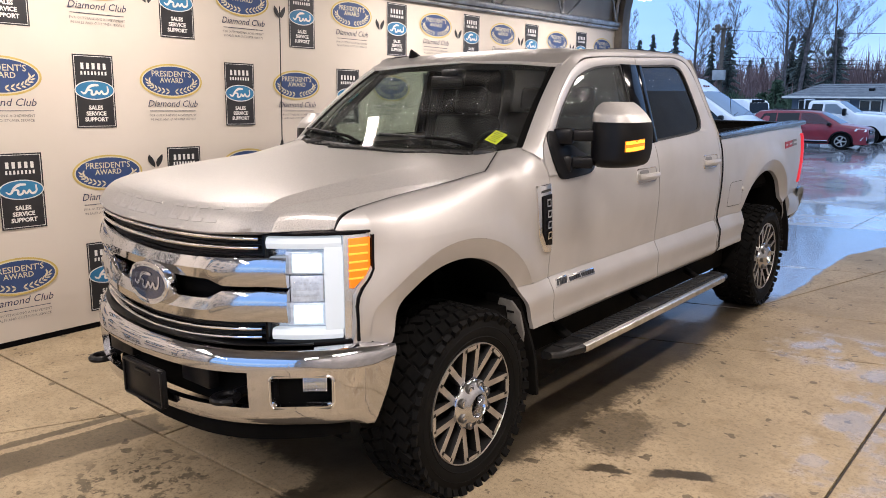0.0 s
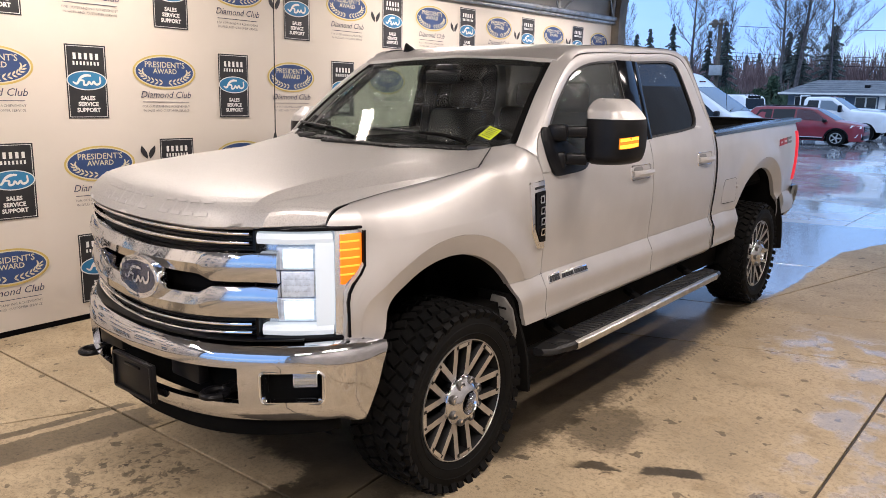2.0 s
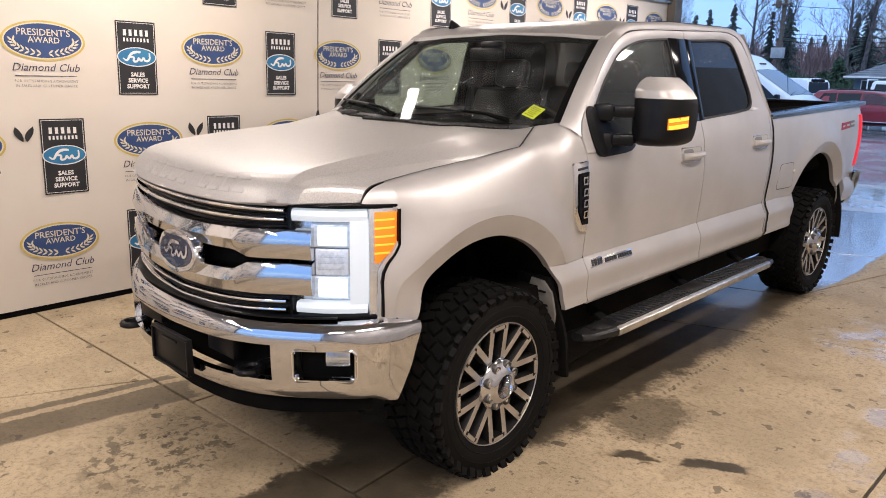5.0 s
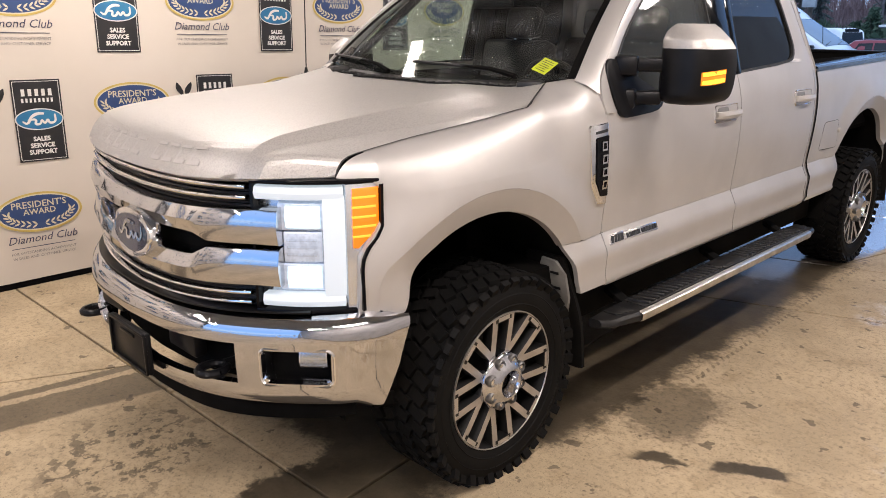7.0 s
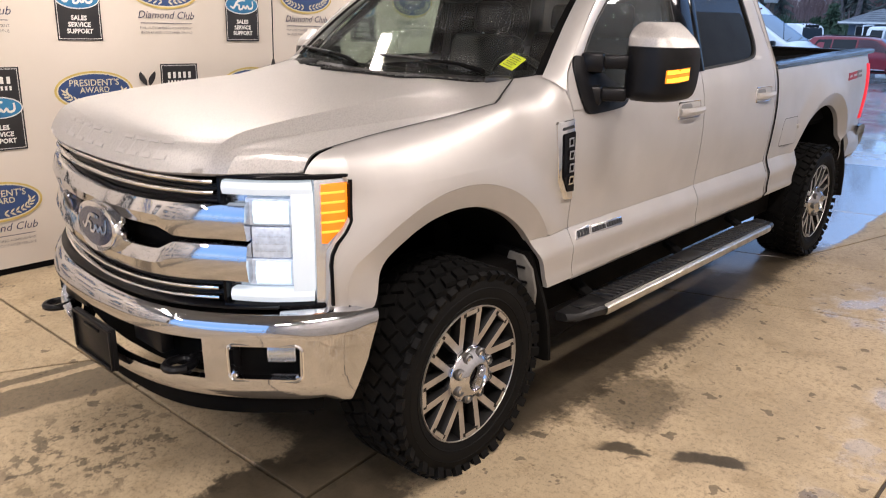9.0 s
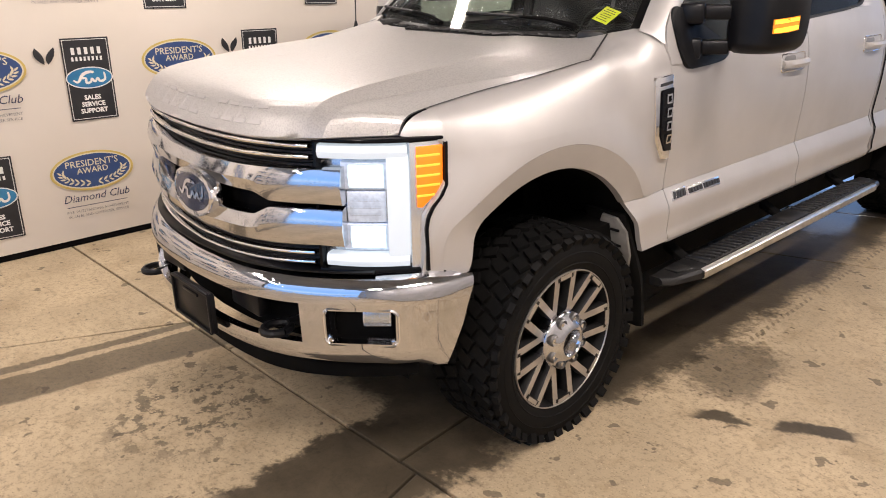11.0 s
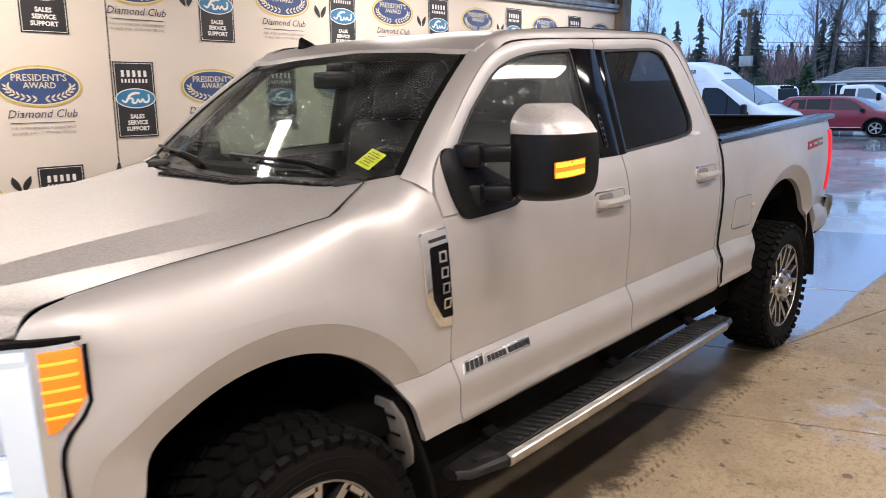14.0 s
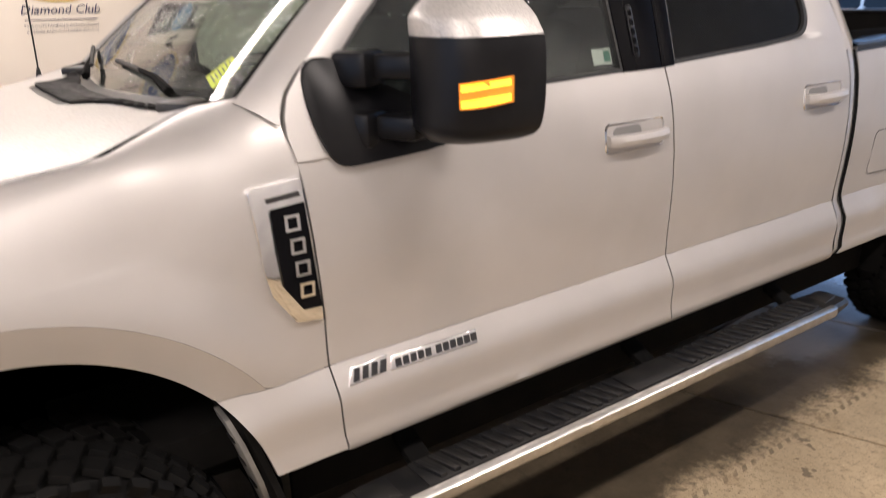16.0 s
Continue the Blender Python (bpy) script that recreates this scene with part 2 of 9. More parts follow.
M_LENS = glass("clear_lens", (0.93, 0.95, 0.97), 0.02)
M_INTERIOR = material("dark_interior", (0.010, 0.010, 0.011), rough=0.8, second=(0.016, 0.016, 0.016), scale=5, spec=0.2)
M_SEAT = material("black_leather", (0.008, 0.008, 0.008), rough=0.55, spec=0.25, second=(0.013, 0.012, 0.012), scale=8, bump=0.2, bump_scale=300, bump_dist=0.001)
M_STICKER = material("yellow_sticker", (0.75, 0.78, 0.03), rough=0.6, second=(0.68, 0.70, 0.02), scale=30)
M_INK = material("black_ink", (0.012, 0.012, 0.014), rough=0.5)
M_SIGNBLACK = material("printed_black", (0.013, 0.013, 0.015), rough=0.55, second=(0.022, 0.021, 0.021), scale=7)
M_SIGNWHITE = material("printed_white", (0.72, 0.70, 0.66), rough=0.6)
M_SIGNBLUE = material("printed_blue", (0.035, 0.22, 0.40), rough=0.5, second=(0.015, 0.12, 0.27), scale=5, mix_low=0.3, mix_high=0.7)
M_NAVY = material("printed_navy", (0.022, 0.052, 0.155), rough=0.55, second=(0.03, 0.066, 0.18), scale=6)
M_GOLD = material("printed_gold", (0.56, 0.42, 0.12), rough=0.5, second=(0.48, 0.34, 0.08), scale=12)
M_CREAMPRINT = material("printed_cream", (0.62, 0.56, 0.40), rough=0.6)
M_TEXTNAVY = material("printed_text", (0.035, 0.035, 0.075), rough=0.6)
M_TEXTGREY = material("printed_grey_text", (0.16, 0.15, 0.15), rough=0.6)
M_FABRIC = material("banner_fabric", (0.645, 0.58, 0.50), rough=0.62, second=(0.605, 0.54, 0.455), scale=1.3, mix_low=0.35, mix_high=0.7, bump=0.25, bump_scale=3.0, bump_dist=0.02)
M_TENT = material("tent_fabric", (0.34, 0.33, 0.31), rough=0.7, second=(0.27, 0.26, 0.245), scale=1.6, bump=0.3, bump_scale=2.5, bump_dist=0.03)
M_EASTCLOTH = material("unseen_wall_cloth", (0.46, 0.445, 0.43), rough=0.75, second=(0.37, 0.358, 0.345), scale=1.8, bump=0.3, bump_scale=2.5, bump_dist=0.03)
M_STEEL = material("galvanised_steel", (0.36, 0.36, 0.36), rough=0.42, metal=0.85, second=(0.27, 0.27, 0.265), scale=9, rough_var=0.2)
M_ENDFRAME = material("weathered_frame", (0.11, 0.095, 0.08), rough=0.75, second=(0.16, 0.14, 0.115), scale=5)
M_TUBE = material("lit_tube", (0.9, 0.9, 0.9), rough=0.4, emit=(1.0, 0.86, 0.66), power=9.0)
M_FIXTURE = material("white_enamel", (0.7, 0.7, 0.68), rough=0.4)


# ---- mesh helpers ----
def part(name, bm, mat, parent=None, label="", smooth=True, angle=35):
    bmesh.ops.recalc_face_normals(bm, faces=bm.faces)
    me = bpy.data.meshes.new(name)
    for f in bm.faces:
        f.smooth = smooth
    bm.to_mesh(me)
    bm.free()
    if smooth:
        me.set_sharp_from_angle(angle=radians(angle))
    me.materials.append(mat)
    ob = new(name, me)
    ob.parent = parent
    if label:
        ob["label"] = label
    return ob


def thing(name, label, category, group="", at=(0, 0, 0), kind=""):
    ob = new(name)
    ob.empty_display_size = 0.2
    ob.location = at
    return tagged(ob, label, category, group, kind)


def surf(bm, rows, loop=False):
    """A skin through rows of points."""
    vs = [[bm.verts.new(p) for p in row] for row in rows]
    n = len(vs[0])
    for a, b in zip(vs[:-1], vs[1:]):
        for i in range(n if loop else n - 1):
            j = (i + 1) % n
            q = [a[i], a[j], b[j], b[i]]
            q = [v for k, v in enumerate(q) if (v.co - q[k - 1].co).length > 1e-7]
            if len(q) > 2:
                bm.faces.new(q)
    return vs


def panel(bm, rows, inward, depth=0.02):
    """A skin with edges folded in along inward."""
    vs = surf(bm, rows)
    rim = vs[0] + [r[-1] for r in vs[1:]] + vs[-1][-2::-1] + [r[0] for r in vs[-2:0:-1]]
    d = Vector(inward) * depth
    inner = [bm.verts.new(v.co + d) for v in rim]
    n = len(rim)
    for i in range(n):
        bm.faces.new((rim[i], rim[(i + 1) % n], inner[(i + 1) % n], inner[i]))
    return vs


def box(bm, size, at=(0, 0, 0), bevel=0.0, turn=None, segs=2):
    m = Matrix.Translation(at) @ (turn.to_4x4() if turn else Matrix()) @ Matrix.Diagonal((*size, 1))
    g = bmesh.ops.create_cube(bm, size=1.0, matrix=m)
    if bevel:
        es = list({e for v in g["verts"] for e in v.link_edges})
        bmesh.ops.bevel(bm, geom=es, offset=bevel, segments=segs, affect="EDGES", profile=0.5)


def tube(bm, path, radius, n=8, caps=True):
    pts = [Vector(p) for p in path]
    rows = []
    up = Vector((0.13, 0.31, 0.94))
    for i, p in enumerate(pts):
        d = (pts[min(i + 1, len(pts) - 1)] - pts[max(i - 1, 0)]).normalized()
        a = d.cross(up)
        if a.length < 0.05:
            a = d.cross(Vector((1, 0, 0)))
        a.normalize()
        b = d.cross(a)
        r = radius[i] if isinstance(radius, (list, tuple)) else radius
        rows.append([p + r * (math.cos(t) * a + math.sin(t) * b) for t in (2 * math.pi * k / n for k in range(n))])
    vs = surf(bm, rows, loop=True)
    if caps:
        bm.faces.new(vs[0])
        bm.faces.new(vs[-1])


def lathe(bm, profile, axis_at, n=48, axis="x"):
    """Turns (along, radius) round an axis."""
    rows = []
    for a, r in profile:
        row = []
        for k in range(n):
            t = 2 * math.pi * k / n
            c, s = r * math.cos(t), r * math.sin(t)
            p = (a, c, s) if axis == "x" else ((c, s, a) if axis == "z" else (c, a, s))
            row.append(Vector(p) + Vector(axis_at))
        rows.append(row)
    return surf(bm, rows, loop=True)


def prism(bm, outline, to, d0, d1, bevel=0.0):
    """A slab with an outline of (a, b) points between the depths d0 and d1; to(a, b, d) gives the place."""
    front = [bm.verts.new(to(a, b, d1)) for a, b in outline]
    back = [bm.verts.new(to(a, b, d0)) for a, b in outline]
    f = bm.faces.new(front)
    bm.faces.new(back[::-1])
    n = len(outline)
    for i in range(n):
        bm.faces.new((front[i], back[i], back[(i + 1) % n], front[(i + 1) % n]))
    if bevel:
        bmesh.ops.bevel(bm, geom=list(f.edges), offset=bevel, segments=2, affect="EDGES", profile=0.5)


def lerp(a, b, t):
    return a + (b - a) * t


def smooth01(t):
    t = min(1.0, max(0.0, t))
    return t * t * (3 - 2 * t)


def along(pts, t):
    """A point on a polyline in any number of axes; t from 0 to 1 by length, with rounded corners."""
    p = [np.array(q, float) for q in pts]
    d = np.r_[0, np.cumsum([np.linalg.norm(b - a) for a, b in zip(p[:-1], p[1:])])]
    s = t * d[-1]
    return np.array([np.interp(s, d, [q[k] for q in p]) for k in range(len(p[0]))])


def rounded(pts, times=2, closed=False):
    """Chaikin's corner cutting."""
    p = [np.array(q, float) for q in pts]
    for _ in range(times):
        q = [] if closed else [p[0]]
        m = len(p) if closed else len(p) - 1
        for i in range(m):
            a, b = p[i], p[(i + 1) % len(p)]
            q += [0.75 * a + 0.25 * b, 0.25 * a + 0.75 * b]
        if not closed:
            q.append(p[-1])
        p = q
    return p


def text_mesh(text, size, extrude=0.0, align="CENTER", resolution=2, bold=0.0, shear=0.0):
    c = bpy.data.curves.new("text", "FONT")
    c.body, c.size, c.align_x, c.align_y, c.resolution_u, c.extrude, c.offset, c.shear = text, size, align, "CENTER", resolution, extrude, bold, shear
    o = bpy.data.objects.new("text", c)
    me = bpy.data.meshes.new_from_object(o)
    bpy.data.objects.remove(o)
    bpy.data.curves.remove(c)
    return me


# ---- floor, ground and shelter ----
WALL_X, RIGHT_X, EAST_X, END_Y, FRONT_Y = -2.70, 4.10, 3.35, 8.25, -7.5


def wet_concrete(name, dry, wet, dark):
    m = bpy.data.materials.new(name)
    m.use_nodes = True
    nt = m.node_tree
    p = nt.nodes["Principled BSDF"]
    N, L = nt.nodes.new, nt.links.new
    geo = N("ShaderNodeNewGeometry")
    sep = N("ShaderNodeSeparateXYZ")
    L(geo.outputs["Position"], sep.inputs[0])

    def noise(scale, detail=5.0, rough=0.55):
        n = N("ShaderNodeTexNoise")
        n.inputs["Scale"].default_value, n.inputs["Detail"].default_value, n.inputs["Roughness"].default_value = scale, detail, rough
        L(geo.outputs["Position"], n.inputs["Vector"])
        return n.outputs["Fac"]

    def op(kind, a, b=None, c=None):
        n = N("ShaderNodeMath")
        n.operation = kind
        for k, v in enumerate((a, b, c)):
            if v is None:
                continue
            if isinstance(v, (int, float)):
                n.inputs[k].default_value = v
            else:
                L(v, n.inputs[k])
        return n.outputs[0]

    def step(v, lo, hi):
        n = N("ShaderNodeMapRange")
        n.interpolation_type = "SMOOTHSTEP"
        n.inputs["From Min"].default_value, n.inputs["From Max"].default_value = lo, hi
        L(v, n.inputs["Value"])
        return n.outputs[0]

    def mix(f, a, b):
        n = N("ShaderNodeMix")
        n.data_type = "RGBA"
        L(f, n.inputs["Factor"])
        for key, v in (("A", a), ("B", b)):
            if isinstance(v, tuple):
                n.inputs[key].default_value = rgba(v)
            else:
                L(v, n.inputs[key])
        return n.outputs["Result"]

    x, y = sep.outputs["X"], sep.outputs["Y"]
    wob = op("MULTIPLY", op("SUBTRACT", noise(1.7, 6.0, 0.6), 0.5), 1.3)
    fine = op("ADD", op("MULTIPLY", op("SUBTRACT", noise(9.0, 6.0, 0.7), 0.5), 0.7), op("MULTIPLY", op("SUBTRACT", noise(38.0, 3.0), 0.5), 0.3))
    w = op("ADD", wob, fine)
    # drip line beside the truck, painted dark for its shadow too, with a tongue that runs out by the front wheel
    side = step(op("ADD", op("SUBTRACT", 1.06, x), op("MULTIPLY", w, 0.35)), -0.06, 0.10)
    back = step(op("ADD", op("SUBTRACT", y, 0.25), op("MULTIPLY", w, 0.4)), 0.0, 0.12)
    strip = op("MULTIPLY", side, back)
    tx = op("SUBTRACT", x, 1.18)
    ty = op("SUBTRACT", y, 1.0)
    tongue = step(op("SUBTRACT", op("ADD", 0.21, op("MULTIPLY", w, 0.38)), op("SQRT", op("ADD", op("MULTIPLY", tx, tx), op("MULTIPLY", op("MULTIPLY", ty, ty), 0.35)))), -0.03, 0.10)
    tongue = op("MULTIPLY", tongue, 0.66)
    trail_d = op("ABSOLUTE", op("SUBTRACT", op("ADD", y, op("MULTIPLY", w, 0.10)), op("ADD", 0.52, op("MULTIPLY", op("SUBTRACT", x, 1.28), 0.55))))
    trail = op("MULTIPLY", step(op("SUBTRACT", 0.055, trail_d), 0.0, 0.02), op("MULTIPLY", step(x, 1.26, 1.32), step(op("SUBTRACT", 1.86, x), 0.0, 0.06)))
    trail = op("MULTIPLY", trail, step(op("ADD", noise(5.0), 0.0), 0.40, 0.52))
    # run-off bands at the front, towards the wall
    u = op("ADD", op("ADD", x, 1.1), op("MULTIPLY", op("ADD", y, 1.66), -0.147))
    u = op("ADD", u, op("MULTIPLY", w, 0.07))
    front = step(op("SUBTRACT", -0.52, op("ADD", y, op("MULTIPLY", w, 0.3))), 0.0, 0.06)
    band1 = op("MULTIPLY", step(u, -0.10, -0.085), step(op("SUBTRACT", -0.02, u), 0.0, 0.012))
    band2 = op("MULTIPLY", step(u, 0.022, 0.034), step(op("SUBTRACT", 0.31, u), 0.0, 0.03))
    bands = op("MULTIPLY", op("MAXIMUM", band1, band2), op("MULTIPLY", front, 0.75))
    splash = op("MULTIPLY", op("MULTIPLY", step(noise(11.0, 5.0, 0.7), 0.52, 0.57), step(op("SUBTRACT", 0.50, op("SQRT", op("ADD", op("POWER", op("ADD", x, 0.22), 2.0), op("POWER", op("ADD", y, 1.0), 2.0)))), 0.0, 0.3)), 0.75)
    # under and corner: wet floor, with the truck's shade put into the colour
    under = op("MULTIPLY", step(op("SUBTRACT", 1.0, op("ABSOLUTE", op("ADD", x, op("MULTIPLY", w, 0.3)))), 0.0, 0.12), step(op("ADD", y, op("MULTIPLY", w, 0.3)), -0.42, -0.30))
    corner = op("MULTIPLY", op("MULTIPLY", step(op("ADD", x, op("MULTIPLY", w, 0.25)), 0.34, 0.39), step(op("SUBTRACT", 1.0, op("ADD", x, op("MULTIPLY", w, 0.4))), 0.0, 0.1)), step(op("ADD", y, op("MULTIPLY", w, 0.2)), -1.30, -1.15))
    # rear: wet floor at the open end, in the outline of the sky's sheen
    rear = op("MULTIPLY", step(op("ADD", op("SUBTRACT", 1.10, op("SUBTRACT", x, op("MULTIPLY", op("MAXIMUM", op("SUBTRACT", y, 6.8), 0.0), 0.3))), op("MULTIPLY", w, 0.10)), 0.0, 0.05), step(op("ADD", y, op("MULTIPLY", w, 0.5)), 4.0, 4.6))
    pool_sheen = op("MULTIPLY", step(op("SUBTRACT", 0.85, op("ABSOLUTE", x)), 0.0, 0.1), step(op("ADD", y, op("MULTIPLY", w, 0.8)), 3.1, 3.3))
    rear = op("MAXIMUM", rear, op("MULTIPLY", pool_sheen, 0.25))
    # a tyre's printed tread: slanted lugs along two rows beside the drip line
    px = op("ABSOLUTE", op("SUBTRACT", op("ADD", x, op("MULTIPLY", op("SUBTRACT", y, 2.4), 0.012)), 1.085))
    lug = op("SINE", op("MULTIPLY", op("ADD", y, op("MULTIPLY", px, 0.9)), 108.0))
    row_in = step(op("SUBTRACT", 0.016, op("ABSOLUTE", op("SUBTRACT", px, 0.030))), 0.0, 0.006)
    tread = op("MULTIPLY", op("MULTIPLY", row_in, step(lug, 0.0, 0.35)), op("MULTIPLY", step(y, 1.15, 1.4), step(op("SUBTRACT", 4.4, y), 0.0, 0.3)))
    tread = op("MULTIPLY", tread, op("MULTIPLY", step(noise(7.0), 0.36, 0.55), 0.6))
    spots = op("MULTIPLY", step(noise(8.0, 3.0, 0.6), 0.645, 0.665), 0.7)
    damp_shade = op("MINIMUM", op("MAXIMUM", op("MAXIMUM", op("MAXIMUM", strip, tongue), op("MAXIMUM", splash, corner)), op("MAXIMUM", op("MAXIMUM", bands, op("MAXIMUM", trail, tread)), op("MAXIMUM", under, rear))), 1.0)
    film_a = op("MULTIPLY", step(op("ADD", x, op("MULTIPLY", w, 0.6)), 1.35, 1.6), op("MULTIPLY", step(op("ADD", y, op("MULTIPLY", w, 0.6)), 2.75, 3.0), step(op("SUBTRACT", 3.75, op("ADD", y, op("MULTIPLY", w, 0.5))), 0.0, 0.3)))
    film_b = op("MULTIPLY", step(op("ADD", x, op("MULTIPLY", w, 0.3)), 1.98, 2.12), step(op("SUBTRACT", 3.2, y), 0.0, 0.4))
    film = op("MULTIPLY", op("MAXIMUM", film_a, film_b), step(noise(3.4, 6.0, 0.65), 0.47, 0.55))
    base = mix(step(noise(1.3, 6.0, 0.62), 0.34, 0.66), dry, tuple(c * 0.74 for c in dry))
    base = mix(op("MULTIPLY", step(noise(4.5, 6.0, 0.7), 0.50, 0.66), 0.55), base, (dry[0] * 0.62, dry[1] * 0.59, dry[2] * 0.54))
    base = mix(op("MULTIPLY", step(noise(36.0, 6.0, 0.75), 0.49, 0.62), 0.75), base, tuple(c * 0.55 for c in dry))
    base = mix(op("MULTIPLY", step(noise(110.0, 2.0, 0.6), 0.58, 0.68), 0.75), base, tuple(c * 0.4 for c in dry))
    base = mix(op("MULTIPLY", step(noise(95.0, 2.0, 0.6), 0.62, 0.72), 0.5), base, tuple(min(1.0, c * 1.35) for c in dry))
    base = mix(spots, base, dark)
    # wet tone near black, so it carries the truck's shadow as well
    wet_shade_mix = mix(step(noise(6.0, 5.0, 0.65), 0.35, 0.7), wet, tuple(c * 1.8 for c in wet))
    base = mix(op("MULTIPLY", damp_shade, 0.93), base, wet_shade_mix)
    # sky sheen on the wet rear floor, partly painted as pale blue-grey
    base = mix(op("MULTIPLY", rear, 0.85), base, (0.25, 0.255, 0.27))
    L(base, p.inputs["Base Color"])
    L(rear, p.inputs["Coat Weight"])
    p.inputs["Coat Roughness"].default_value = 0.08
    L(op("ADD", 0.22, op("MAXIMUM", op("MULTIPLY", rear, 0.9), op("MULTIPLY", film, 0.5))), p.inputs["Specular IOR Level"])
    r = op("SUBTRACT", 0.66, op("MULTIPLY", damp_shade, 0.20))
    r = op("SUBTRACT", r, op("MULTIPLY", rear, 0.42))
    r = op("SUBTRACT", r, op("MULTIPLY", film, 0.46))
    r = op("MAXIMUM", r, 0.07)
    L(r, p.inputs["Roughness"])
    bp = N("ShaderNodeBump")
    bp.inputs["Strength"].default_value, bp.inputs["Distance"].default_value = 0.35, 0.004
    L(noise(55.0, 6.0, 0.65), bp.inputs["Height"])
    L(bp.outputs["Normal"], p.inputs["Normal"])
    return m


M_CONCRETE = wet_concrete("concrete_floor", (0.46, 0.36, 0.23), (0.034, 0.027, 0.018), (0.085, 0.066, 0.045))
M_JOINT = material("joint_filler", (0.045, 0.038, 0.03), rough=0.85)
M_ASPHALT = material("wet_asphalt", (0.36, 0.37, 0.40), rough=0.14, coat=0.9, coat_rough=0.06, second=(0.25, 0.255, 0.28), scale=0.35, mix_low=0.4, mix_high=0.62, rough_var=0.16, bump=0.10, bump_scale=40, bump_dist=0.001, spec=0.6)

floor = tagged(new("floor"), "stained tan concrete slab floor with wet patches, painted truck shade and sky sheen", "floor", kind="structure")
bm = bmesh.new()
box(bm, (RIGHT_X - WALL_X + 0.4, END_Y + 0.9 - FRONT_Y, 0.05), ((RIGHT_X + WALL_X) / 2, (END_Y + 0.9 + FRONT_Y) / 2, -0.041))
part("joint_bed", bm, M_JOINT, floor, "dark joint filler between the slabs")

# joints that run across the shelter: y = a + b x; and along it: x = a + b y
CROSS = [(FRONT_Y, 0.0), (-3.9, 0.03), (-0.61, 0.03), (2.32, 0.36), (3.56, 0.31), (5.54, 0.307), (8.55, 0.28)]
LONG_FRONT = [(WALL_X - 0.1, 0.0), (-0.74, 0.46), (0.63, -0.27), (2.26, 0.0), (RIGHT_X + 0.1, 0.0)]
LONG_BACK = [(WALL_X - 0.1, 0.0), (-0.60, 0.0), (0.63, -0.1), (2.25, 0.01), (RIGHT_X + 0.1, 0.0)]
LONG_REAR = [(WALL_X - 0.1, 0.0), (-1.9, 0.0), (-0.04, 0.257), (2.28, 0.0), (RIGHT_X + 0.1, 0.0)]


def crossing(c, l):
    y = (c[0] + c[1] * l[0]) / (1 - c[1] * l[1])
    return np.array((l[0] + l[1] * y, y))


for ci in range(len(CROSS) - 1):
    lines = LONG_FRONT if ci < 2 else (LONG_BACK if ci < 4 else LONG_REAR)
    for li in range(len(lines) - 1):
        near, far = CROSS[ci], CROSS[ci + 1]
        q = [crossing(near, lines[li]), crossing(near, lines[li + 1]), crossing(far, lines[li + 1]), crossing(far, lines[li])]
        if ci == 0:
            q = [np.array((lines[li][0] + lines[li][1] * -3.9, FRONT_Y)), np.array((lines[li + 1][0] + lines[li + 1][1] * -3.9, FRONT_Y)), q[2], q[3]]
        mid = sum(q) / 4
        q = [p + 0.007 * np.sign(mid - p) for p in q]
        bm = bmesh.new()
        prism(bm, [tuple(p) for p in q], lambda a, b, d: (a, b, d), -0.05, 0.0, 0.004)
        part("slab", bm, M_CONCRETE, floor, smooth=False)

# the ground: one sheet that falls off a little behind the shelter and reaches the horizon
def ground_z(y):
    return -0.07 - 0.40 * smooth01((y - 8.4) / 13.0) - 0.75 * smooth01((y - 33.0) / 30.0)


bm = bmesh.new()
gy = [-900, -200, -60, -20, -8, 0, 8.2, 9.5, 11, 13, 15, 17, 19, 22, 28, 33, 37, 41, 45, 50, 55, 60, 65, 100, 250, 1200]
gx = [-1200, -300, -80, -20, -5, 5, 20, 80, 300, 1200]
surf(bm, [[(x, y, ground_z(y)) for x in gx] for y in gy])
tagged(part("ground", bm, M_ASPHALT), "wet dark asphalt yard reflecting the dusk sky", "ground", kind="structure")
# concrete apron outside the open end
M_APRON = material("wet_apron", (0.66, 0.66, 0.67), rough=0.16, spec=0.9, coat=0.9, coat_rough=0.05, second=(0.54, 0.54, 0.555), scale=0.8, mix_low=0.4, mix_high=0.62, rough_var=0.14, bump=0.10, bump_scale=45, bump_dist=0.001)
pavement = tagged(new("pavement"), "wet pale concrete apron outside the shelter", "pavement", kind="structure")
for ax in np.arange(-11.9, 12.0, 3.15):
    for a0, a1 in ((8.25, 10.7), (10.715, 14.0), (14.015, 17.5), (17.515, 21.0), (21.015, 25.0)):
        bm = bmesh.new()
        rows = []
        for y in np.linspace(a0, a1, 6):
            rows.append([(ax, y, ground_z(y) + 0.065), (ax + 3.135, y, ground_z(y) + 0.065)])
        panel(bm, rows, (0, 0, -1), 0.05)
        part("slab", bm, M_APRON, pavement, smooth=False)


def wall(name, x, face, label, cloth, end, top):
    """A fabric-covered side wall on a thin frame; face: which way it looks."""
    bm = bmesh.new()
    rows = []
    for z in np.linspace(0.045, top, 14):
        row = []
        for y in np.linspace(FRONT_Y, end, 60):
            sag = 0.008 * math.sin(y * 2.1 + z) * math.sin(z * 1.1) + 0.006 * math.sin(y * 5.3 + 2 * z)
            row.append((x + face * min(0.0, 0.28 * sag - 0.004), y, z))
        rows.append(row)
    panel(bm, rows, (-face, 0, 0), 0.06)
    w = part(name, bm, cloth)
    return tagged(w, label, "wall", kind="structure")


